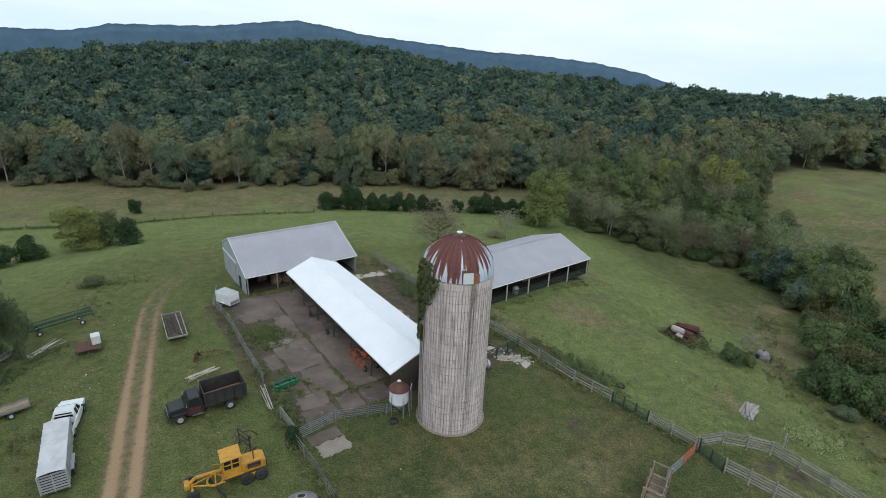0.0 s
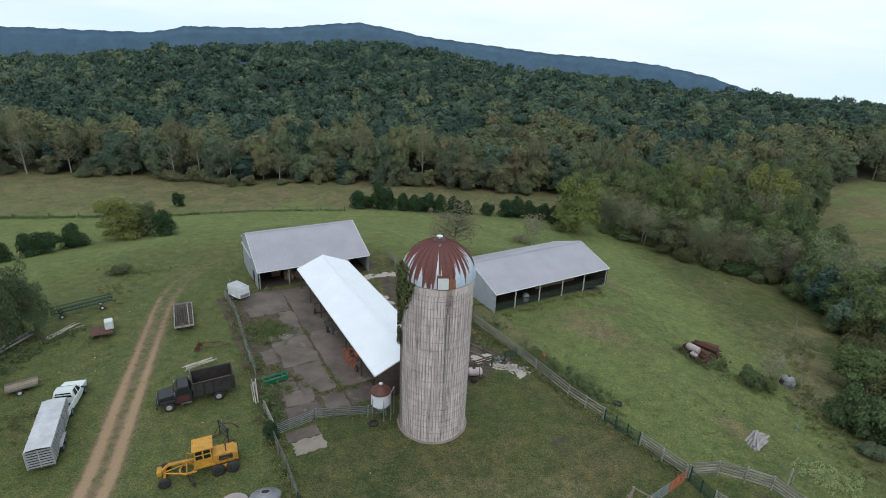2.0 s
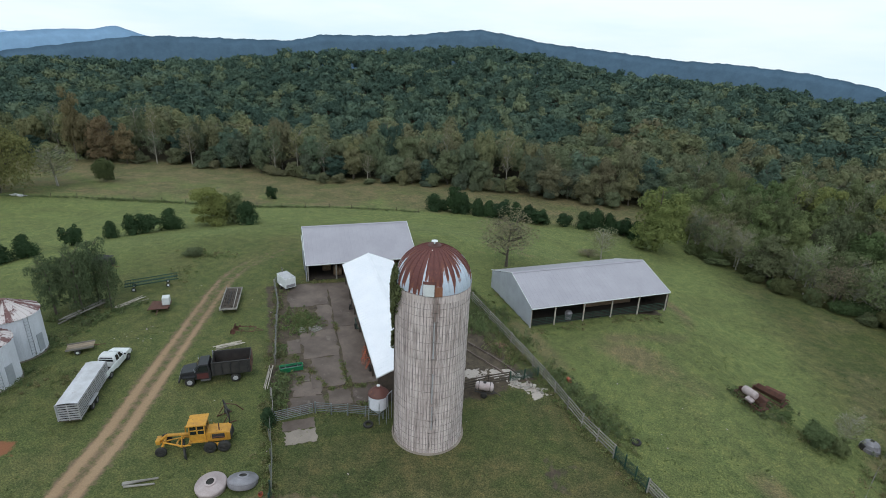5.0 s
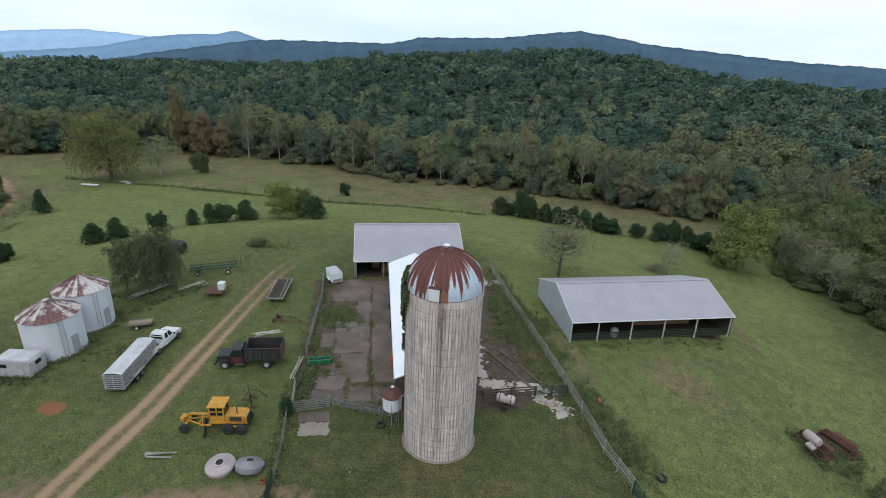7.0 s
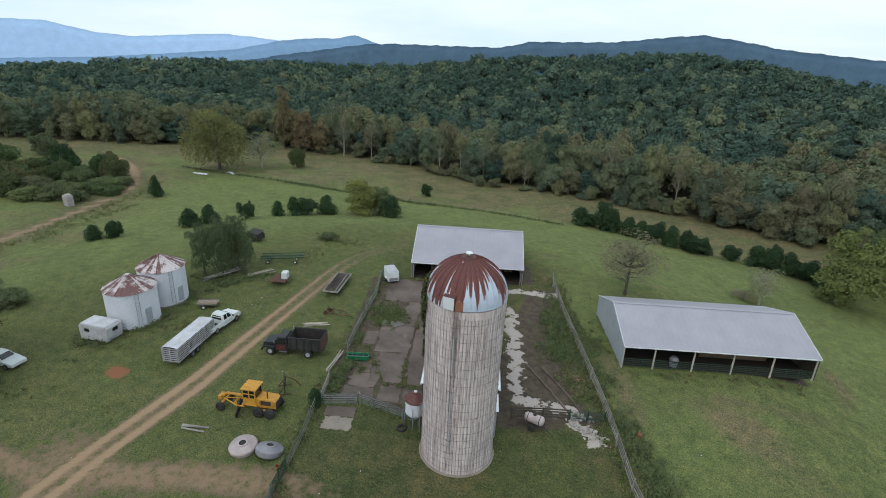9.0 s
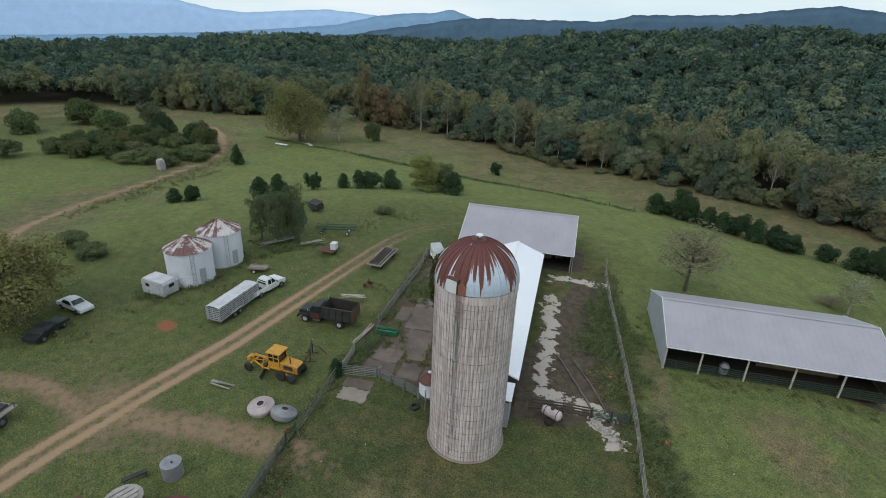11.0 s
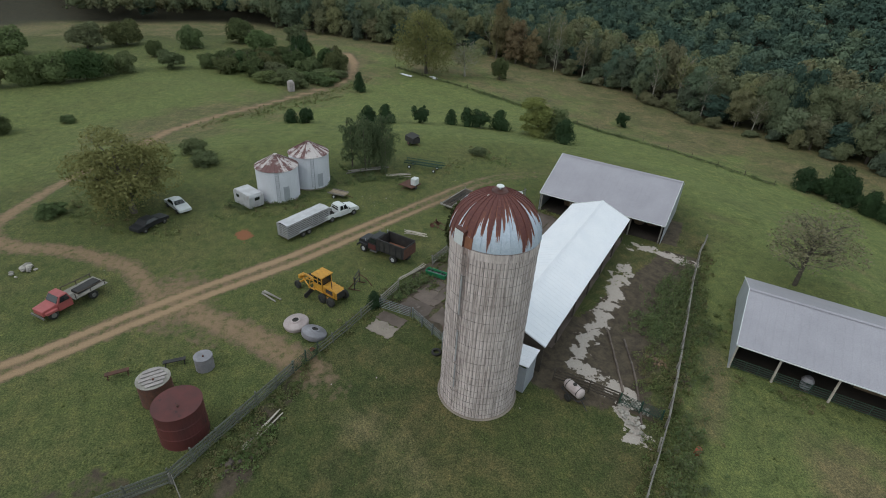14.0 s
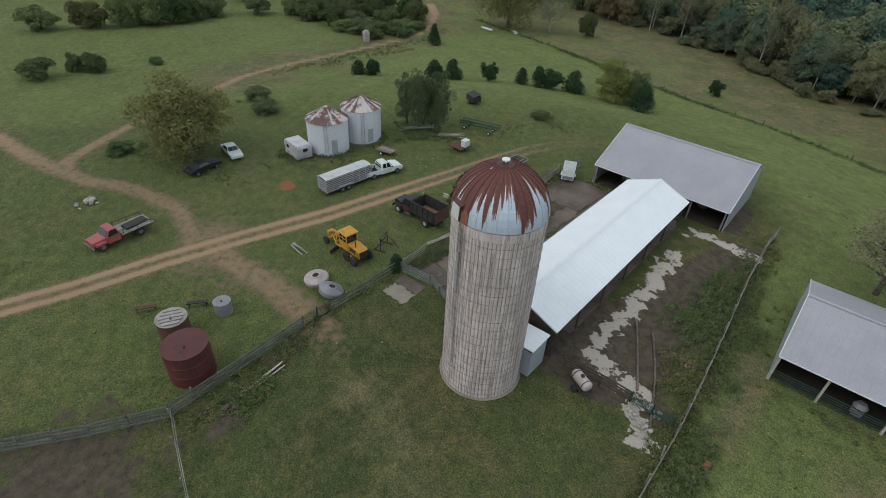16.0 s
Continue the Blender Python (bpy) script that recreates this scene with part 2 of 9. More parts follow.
M["glass"] = glass_mat()
# leaf hues of both woods, lightened and blued to imitate distance haze
HAZY_GREENS = [(0.0, (0.060, 0.094, 0.076)), (0.2, (0.096, 0.138, 0.104)), (0.38, (0.134, 0.174, 0.116)), (0.5, (0.178, 0.200, 0.120)), (0.62, (0.128, 0.170, 0.122)), (0.8, (0.086, 0.128, 0.104)), (1.0, (0.060, 0.094, 0.076))]
M["leaf_wood"] = leaf_mat("forest_foliage", HAZY_GREENS, 0.08, 0.5)
M["leaf_edge"] = leaf_mat("turning_foliage", [(0.0, (0.104, 0.134, 0.092)), (0.13, (0.170, 0.184, 0.104)), (0.26, (0.168, 0.162, 0.098)), (0.40, (0.126, 0.156, 0.098)), (0.54, (0.222, 0.222, 0.118)), (0.66, (0.166, 0.152, 0.098)), (0.78, (0.150, 0.174, 0.104)), (0.90, (0.112, 0.132, 0.096)), (1.0, (0.100, 0.130, 0.092))], 0.12)
M["leaf_yellow"] = leaf_mat("yellow_green_foliage", [(0.0, (0.205, 0.220, 0.078)), (0.5, (0.180, 0.208, 0.078)), (1.0, (0.222, 0.228, 0.086))])
M["leaf_autumn"] = leaf_mat("olive_brown_foliage", [(0.0, (0.220, 0.212, 0.090)), (0.5, (0.180, 0.185, 0.082)), (1.0, (0.225, 0.200, 0.092))], 0.35)
M["leaf_cedar"] = leaf_mat("cedar_foliage", [(0.0, (0.036, 0.060, 0.031)), (0.5, (0.049, 0.080, 0.038)), (1.0, (0.040, 0.066, 0.036))], 0.1)
M["leaf_copse"] = leaf_mat("grey_olive_foliage", [(0.0, (0.094, 0.130, 0.062)), (0.2, (0.140, 0.172, 0.078)), (0.4, (0.118, 0.136, 0.078)), (0.6, (0.166, 0.190, 0.086)), (0.8, (0.106, 0.148, 0.066)), (1.0, (0.146, 0.145, 0.090))], 0.15)
M["leaf_twig"] = leaf_mat("thin_grey_green_foliage", [(0.0, (0.205, 0.240, 0.125)), (0.35, (0.170, 0.215, 0.100)), (0.7, (0.250, 0.245, 0.150)), (1.0, (0.190, 0.230, 0.115))])
M["leaf_shade"] = leaf_mat("grey_green_shade_foliage", [(0.0, (0.082, 0.112, 0.062)), (0.5, (0.112, 0.140, 0.076)), (1.0, (0.094, 0.124, 0.066))], 0.25)
M["leaf_rust"] = leaf_mat("rust_brown_foliage", [(0.0, (0.235, 0.180, 0.108)), (0.5, (0.200, 0.172, 0.100)), (1.0, (0.220, 0.165, 0.104))], 0.3)
M["leaf_dry"] = leaf_mat("dry_pinkish_foliage", [(0.0, (0.300, 0.235, 0.190)), (0.5, (0.220, 0.200, 0.130)), (1.0, (0.260, 0.205, 0.160))])
M["leaf_tuft"] = leaf_mat("grass_tuft", [(0.0, (0.150, 0.170, 0.070)), (0.5, (0.120, 0.145, 0.060)), (1.0, (0.165, 0.160, 0.080))], 0.5)
M["leaf_ivy"] = leaf_mat("ivy_foliage", [(0.0, (0.061, 0.097, 0.043)), (0.5, (0.112, 0.112, 0.054)), (1.0, (0.071, 0.107, 0.048))], 0.1)
M["leaf_rank"] = leaf_mat("rank_weed_foliage", [(0.0, (0.165, 0.195, 0.085)), (0.35, (0.210, 0.235, 0.105)), (0.6, (0.225, 0.185, 0.110)), (0.8, (0.150, 0.195, 0.080)), (1.0, (0.190, 0.160, 0.095))], 0.4, 0.8)
M["leaf_thistle"] = leaf_mat("thistle_foliage", [(0.0, (0.33, 0.38, 0.19)), (0.5, (0.40, 0.42, 0.23)), (1.0, (0.28, 0.35, 0.16))], 0.35)
M["leaf_weed"] = leaf_mat("weed_foliage", [(0.0, (0.120, 0.165, 0.068)), (0.4, (0.150, 0.195, 0.080)), (0.7, (0.165, 0.150, 0.082)), (1.0, (0.135, 0.165, 0.075))])

# ---- building blocks ----
def ease(a, b, v):
    t = np.clip((np.asarray(v, float) - a) / (b - a), 0, 1)
    return t * t * (3 - 2 * t)


EDGE_AZ = [-180, -120, -93, -86, -80.7, -67.5, -56, -47.5, -41, -34, -24, -7, 3, 12, 20, 28, 38, 46, 70, 110, 180]
EDGE_R = [240, 220, 194, 177, 166, 159, 144, 133, 121, 112, 112, 110, 111, 115, 122, 148, 181, 226, 236, 240, 240]


def polar(x, y):
    """Bearing from north in degrees and distance, from the middle of the knoll."""
    return np.degrees(np.arctan2(np.asarray(x) + 20.0, y)), np.hypot(np.asarray(x) + 20.0, y)


CREST_AZ = [-180, -95, -85, -77, -67, -56, -47, -43, -37, -32, -26, -19, -15, -11, -6, -1.5, 2.5, 9.6, 16, 22, 27, 32, 42, 60, 90, 180]
CREST_H = [8, 7, 9.5, 14.5, 16, 17.5, 20, 23, 26.5, 27.5, 29.5, 32, 33, 31, 27.5, 24, 21.5, 20.5, 19, 14.5, 12.5, 10.5, 11.5, 13, 12, 12]


def crest_r(az):
    """How far off the wooded hill is highest."""
    return np.interp(az, [-180, -90, -60, -45, 20, 35, 60, 180], [340, 330, 300, 266, 258, 285, 320, 340])


def height(x, y):
    """The lie of the land: a knoll with the farmyard, a valley round it, a wooded hill behind."""
    x, y = np.asarray(x, float), np.asarray(y, float)
    az, r = polar(x, y)
    rho, way = np.hypot(x + 15, y), np.degrees(np.arctan2(x + 15, y))
    drop = np.interp(way, [-180, -120, -95, -80, -60, -45, 0, 30, 60, 90, 180], [4, 4, 3.6, 4.2, 6, 7, 6.8, 6.4, 6, 5, 4])
    brow = np.interp(way, [-180, -20, 30, 60, 180], [47, 47, 44, 38, 38])
    h = -drop * (0.58 * ease(0, 22, rho - brow) + 0.42 * ease(14, 50, rho - brow)) + 4.5 * ease(62, 110, x)
    foot = np.interp(az, EDGE_AZ, EDGE_R) + 20
    rise = np.clip((r - foot) / (crest_r(az) - foot), 0, 1)
    h = h + np.interp(az, CREST_AZ, CREST_H) * (0.35 * rise + 0.65 * ease(0, 1, rise))
    h = h - 0.055 * np.clip(r - crest_r(az) - 8, 0, 4000)
    return h + 0.15 * ease(60, 100, r) * (np.sin(x * 0.11 + 1) + np.sin(y * 0.13))


def ground_z(x, y):
    return float(height(x, y))


def near_line(x, y, pts):
    """The distance from many places to a line through pts."""
    best = np.full(np.shape(x), 1e9)
    for (ax, ay), (bx, by) in zip(pts, pts[1:]):
        ux, uy = bx - ax, by - ay
        s = np.clip(((x - ax) * ux + (y - ay) * uy) / (ux * ux + uy * uy), 0, 1)
        best = np.minimum(best, np.hypot(x - ax - s * ux, y - ay - s * uy))
    return best


def inside(x, y, pts):
    hit = np.zeros(np.shape(x), bool)
    for (ax, ay), (bx, by) in zip(pts, pts[1:] + pts[:1]):
        cross = ((ay > y) != (by > y)) & (x < (bx - ax) * (y - ay) / (by - ay + 1e-9) + ax)
        hit ^= cross
    return hit


def thing(name, m, label, category, group="", kind=""):
    ob = new(name)
    ob.matrix_world = m
    ob.empty_display_size = 0.3
    return tagged(ob, label, category, group, kind)


def part(name, bm, material, parent=None, label="", smooth=False):
    me = bpy.data.meshes.new(name)
    bmesh.ops.recalc_face_normals(bm, faces=bm.faces)
    bm.to_mesh(me)
    bm.free()
    if smooth:
        me.polygons.foreach_set("use_smooth", [True] * len(me.polygons))
    me.materials.append(material)
    ob = new(name, me)
    ob.parent = parent
    return tagged(ob, label)


def share(name, me, m, parent=None):
    """One more object on a mesh that is there already."""
    ob = new(name, me)
    ob.parent = parent
    ob.matrix_basis = m
    return ob


def raw(name, verts, faces, material, parent=None, tint=None, smooth=False):
    """A mesh from arrays: verts n x 3, faces m x 3 or m x 4."""
    verts, faces = np.asarray(verts, np.float32), np.asarray(faces, np.int32)
    me = bpy.data.meshes.new(name)
    k = faces.shape[1]
    me.vertices.add(len(verts))
    me.vertices.foreach_set("co", verts.ravel())
    me.loops.add(faces.size)
    me.loops.foreach_set("vertex_index", faces.ravel())
    me.polygons.add(len(faces))
    me.polygons.foreach_set("loop_start", np.arange(0, faces.size, k, dtype=np.int32))
    me.polygons.foreach_set("loop_total", np.full(len(faces), k, np.int32))
    me.update(calc_edges=True)
    if smooth:
        me.polygons.foreach_set("use_smooth", np.ones(len(faces), bool))
    if tint is not None:
        me.attributes.new("tint", "FLOAT", "POINT").data.foreach_set("value", np.asarray(tint, np.float32))
    me.materials.append(material)
    ob = new(name, me)
    ob.parent = parent
    return ob


def bx(bm, at, size, turn=(0, 0, 0), bevel=0.0):
    """A box by its middle and size, with its edges chamfered."""
    made = bmesh.ops.create_cube(bm, size=1, matrix=pose(*at, *turn) @ Matrix.Diagonal((*size, 1)))
    if bevel:
        edges = list({e for v in made["verts"] for e in v.link_edges})
        bmesh.ops.bevel(bm, geom=edges, offset=bevel, segments=2, affect="EDGES", profile=0.6)
    return bm


def rod(bm, a, b, r, r2=None, n=8, caps=True):
    """A round bar or cone from a to b."""
    a, b = Vector(a), Vector(b)
    d = b - a
    q = d.to_track_quat("Z", "Y").to_matrix().to_4x4()
    m = Matrix.Translation((a + b) / 2) @ q
    bmesh.ops.create_cone(bm, cap_ends=caps, segments=n, radius1=r, radius2=r if r2 is None else r2, depth=d.length, matrix=m)
    return bm


def bars(bm, pts, r, n=6):
    for a, b in zip(pts, pts[1:]):
        rod(bm, a, b, r, n=n)
    return bm


def slab(bm, outline, z0, z1):
    """An upright prism over an outline."""
    low = [bm.verts.new((x, y, z0)) for x, y in outline]
    high = [bm.verts.new((x, y, z1)) for x, y in outline]
    bm.faces.new(low[::-1])
    bm.faces.new(high)
    for i in range(len(low)):
        j = (i + 1) % len(low)
        bm.faces.new((low[i], low[j], high[j], high[i]))
    return bm


def side_prism(bm, profile, y0, y1):
    """A prism across y from a profile in x and z."""
    a = [bm.verts.new((x, y0, z)) for x, z in profile]
    b = [bm.verts.new((x, y1, z)) for x, z in profile]
    bm.faces.new(a)
    bm.faces.new(b[::-1])
    for i in range(len(a)):
        j = (i + 1) % len(a)
        bm.faces.new((a[i], b[i], b[j], a[j]))
    return bm


def lathe(bm, profile, n=32):
    """A round body from a profile of radius and height; a radius of 0 closes it."""
    rings = []
    for r, z in profile:
        rings.append([bm.verts.new((0, 0, z))] if r == 0 else [bm.verts.new((r * math.cos(math.tau * i / n), r * math.sin(math.tau * i / n), z)) for i in range(n)])
    for low, high in zip(rings, rings[1:]):
        for i in range(n):
            j = (i + 1) % n
            if len(low) == 1:
                bm.faces.new((low[0], high[j], high[i]))
            elif len(high) == 1:
                bm.faces.new((low[i], low[j], high[0]))
            else:
                bm.faces.new((low[i], low[j], high[j], high[i]))
    return bm


def B():
    return bmesh.new()


def on_ground(x, y, yaw=0.0, up=0.0):
    return pose(x, y, ground_z(x, y) + up, 0, 0, yaw)


# ---- ground ----
def spread(lo, hi, step, far_lo, far_hi):
    mid = list(np.arange(lo, hi + 0.01, step))
    out, d, v = [], step, hi
    while v < far_hi:
        d *= 1.07
        v += d
        out.append(v)
    pre, d, v = [], step, lo
    while v > far_lo:
        d *= 1.07
        v -= d
        pre.append(v)
    return np.array(pre[::-1] + mid + out)


TRACK = [(-4, -52), (-10.2, -39), (-12.2, -34.6), (-16.0, -28), (-19.6, -21), (-23.2, -13.2), (-26.4, -7.7), (-30.4, -0.8), (-34.2, 5.8), (-37.4, 11.4), (-39.6, 15.6), (-40.8, 20), (-40.6, 25.5), (-38.8, 30), (-35.4, 34)]
LANE = [(-18.2, -25.6), (-21.3, -27.1), (-25.4, -29.1), (-28.9, -33.5), (-31.4, -37.8), (-32.2, -41.0), (-34.7, -44.5), (-38.0, -46.2), (-44.2, -44.9), (-52.4, -42.6), (-66, -37.8), (-79.1, -32.6), (-85.2, -27.6), (-89.7, -23.5), (-95.8, -16.7), (-102.8, -9.0), (-110.2, -1.8), (-116.5, 4.6), (-125.2, 8.9), (-133.4, 11.3), (-145, 13.6), (-158, 13.6)]
BRANCH = [(-35.4, -45.6), (-38.4, -48.9), (-42.9, -53.3), (-52, -62)]
SPUR = [(-18.5, -23.5), (-15.5, -22.0), (-11.7, -17.7), (-6.8, -13.4), (-1, -10.5)]
MUD_YARD = [(-15.5, 30.5), (-12.6, 33.4), (-1.1, 22.4), (6.2, 13.2), (6.9, 12.2), (3.4, 9.0), (0.2, 5.6), (-5.8, 12.2)]
PALE = [[(-17.2, 27.6), (-15.2, 29.6), (-12.4, 31.5)], [(-13.6, 23.6), (-12.0, 21.7), (-8.5, 18.5), (-5.8, 15.4), (-3.5, 12.2)], [(-3.0, 11.4), (-0.8, 9.8), (1.6, 10.0), (3.2, 11.6)], [(3.2, 11.8), (4.8, 11.2), (6.2, 10.4), (7.6, 10.0)]]
xs, ys = spread(-60, 40, 0.32, -4200, 4200), spread(-48, 40, 0.32, -4200, 4200)
gx, gy = np.meshgrid(xs, ys)
nx, ny = len(xs), len(ys)
gz = height(gx, gy)
rng = np.random.default_rng(5)
az, gr = polar(gx, gy)
d_track, d_lane, d_spur = near_line(gx, gy, TRACK), np.minimum(near_line(gx, gy, LANE), near_line(gx, gy, BRANCH)), near_line(gx, gy, SPUR)
fade = (0.45 + 0.55 * ease(26, 8, gy)) * ease(37, 29, gy)
rut = 0.60 * np.exp(-(((d_track - 0.86) / 0.44) ** 2)) + 0.50 * np.exp(-((d_track / 1.8) ** 4))
dirt = np.maximum.reduce([
    rut * fade * (0.72 + 0.28 * ease(8, -12, gy)),
    (0.66 + 0.14 * ease(30, 90, gr)) * np.exp(-((d_lane / (1.25 + 0.006 * gr)) ** 4)),
    0.66 * np.exp(-((d_spur / 1.9) ** 4)) * ease(1, -7, gx),
    0.62 * np.exp(-((np.hypot((gx + 18.4) / 1.4, gy + 24.4) / 4.2) ** 4)),
    0.45 * np.exp(-((np.hypot(gx + 12, gy + 21) / 2.4) ** 2)),
])
soil = 0.85 * np.exp(-((np.hypot((gx + 30.2) / 1.5, (gy + 18.0) / 1.0) / 1.25) ** 2))
mud = np.where(inside(gx, gy, MUD_YARD), 1.0, 0.0)
mud = np.maximum(mud, np.exp(-((near_line(gx, gy, MUD_YARD[-3:]) / 1.2) ** 2)))
mud *= 1 - 0.35 * np.exp(-((np.hypot((gx + 2.5) / 1.2, gy - 23.0) / 3.0) ** 2)) - 0.75 * np.exp(-((near_line(gx, gy, [(-9, 28.5), (5, 14)]) / 1.3) ** 2))
mud = np.maximum(mud, 0)
mud = np.maximum.reduce([mud, 0.48 * np.exp(-((np.hypot(gx - 29, gy + 4.2) / 3.8) ** 4)), 0.95 * np.exp(-((np.hypot((gx - 7.8) / 1.15, gy + 27.8) / 6.0) ** 2)), 0.7 * np.exp(-((near_line(gx, gy, [(4, -19), (-4, -14.4)]) / 1.2) ** 2)), 0.55 * np.exp(-((np.hypot(gx - 3.2, gy - 17.5) / 1.6) ** 2)), 0.5 * np.exp(-((np.hypot(gx - 12, gy + 0) / 2.2) ** 2))])
mud = np.maximum(mud, 0.95 * inside(gx, gy, [(-29, 21.5), (-16, 32.5), (-21, 38), (-34.5, 26.5)]) + 0.95 * inside(gx, gy, [(3.6, 23.6), (18.5, 37), (11, 44), (-4.5, 31)]))
mud = np.maximum(mud, 0.7 * inside(gx, gy, [(-13.5, -5), (-4.5, 1.0), (-22.5, 24.5), (-33, 16.2)]))
pale = np.zeros_like(gx)
for line in PALE:
    pale = np.maximum(pale, 0.70 * np.exp(-((near_line(gx, gy, line) / 1.2) ** 2)))
dry = 1.15 * ease(36, 10, np.interp(az, EDGE_AZ, EDGE_R) - gr) * ease(-9, 2, np.interp(az, EDGE_AZ, EDGE_R) - gr + 8)
below = gy - np.interp(gx, [-140, -115, -98, -82, -60, -39], [26, 41.4, 51, 58.5, 68, 75.6])
dry = np.maximum.reduce([dry * ease(60, 20, az), 0.72 * ease(0, 7, below) * ease(-20, -45, gx), 0.85 * np.exp(-((np.hypot(gx - 28.0, gy - 6.6) / 1.9) ** 2)), 0.35 * ease(30, 70, gx - 20) * ease(40, 70, gy), 0.75 * np.exp(-((near_line(gx, gy, LANE[11:]) / 12) ** 2)), 0.55 * np.exp(-((np.hypot(gx - 5, gy - 19.5) / 2.6) ** 2)), 0.5 * np.exp(-((near_line(gx, gy, [(-12, 44), (4, 52), (14, 50)]) / 1.0) ** 2)), 0.9 * np.exp(-((np.hypot((gx - 16.8) / 1.5, gy - 21.8) / 3.4) ** 2)), 0.7 * np.exp(-((near_line(gx, gy, [(18.9, 44.7), (21.2, 40.9), (22.2, 36), (21.4, 32), (18.8, 28.6), (13, 25)]) / 1.3) ** 2)), 0.7 * np.exp(-((near_line(gx, gy, [(-22, 54.5), (-6.1, 54.7), (4, 52)]) / 1.0) ** 2)), 1.0 * np.exp(-((near_line(gx, gy, [(1.6, 22.4), (5.0, 19.6), (8.6, 15.8)]) / 1.6) ** 2)), 0.6 * np.exp(-((np.hypot((gx - 20) / 1.4, gy - 20) / 2.6) ** 2)), 0.5 * np.exp(-((near_line(gx, gy, [(12, -6), (2, -9), (-3, -13)]) / 2.0) ** 2)), 0.6 * ease(26, 44, gx - 20) * ease(30, 48, gy), 0.3 * ease(36.5, 40, gx - 0.04 * gy) * ease(60, 40, gx) * ease(-12, 2, gy), 0.9 * np.exp(-((near_line(gx, gy, [(40.8, 18), (44.5, 29), (49, 40)]) / 2.6) ** 2)), 0.5 * np.exp(-((near_line(gx, gy, [(-37, 30), (-30, 40), (-18, 46), (-8, 46)]) / 1.1) ** 2))])
# ground turns dark brown from 3 to 9 m inside the wood's edge
wood_floor = ease(3, 9, gr - np.interp(az, EDGE_AZ, EDGE_R))
lush = np.maximum(ease(34, 56, np.hypot(gx + 15, gy)) * ease(-60, -15, gy + 0.2 * gx), ease(34, 46, gy - 0.25 * np.abs(gx + 15)))
EAST_FIELD = [(-16, 38), (-12, 33.5), (-0.6, 23), (7.4, 13.4), (12.8, 7.4), (16, 4.6), (22, -1), (29, -0.2), (38, -9), (70, -20), (90, 60), (0, 90)]
WEST_FIELD = [(-31, 21), (-30, 15), (-20, 2.5), (-14, -4.5), (-7, -12.5), (2, -22), (4, -52), (-80, -60), (-80, 40), (-40, 50)]
lush = np.maximum.reduce([lush, 0.8 * ease(-44, -62, gx) * ease(-190, -150, gx), 0.78 * inside(gx, gy, EAST_FIELD) * (1 - 0.85 * ease(25, 40, gx + 0.3 * np.abs(gy - 12))), 0.34 * inside(gx, gy, WEST_FIELD)])
lush = lush * (1 - 0.9 * ease(35, 46, gx + 0.25 * np.maximum(gy - 20, 0)) * ease(110, 70, gy))
for _ in range(6):
    lush[1:-1, 1:-1] = (lush[:-2, 1:-1] + lush[2:, 1:-1] + lush[1:-1, :-2] + lush[1:-1, 2:]) / 4
verts = np.stack([gx, gy, gz], -1).reshape(-1, 3)
idx = np.arange(nx * ny).reshape(ny, nx)
quads = np.stack([idx[:-1, :-1], idx[:-1, 1:], idx[1:, 1:], idx[1:, :-1]], -1).reshape(-1, 4)


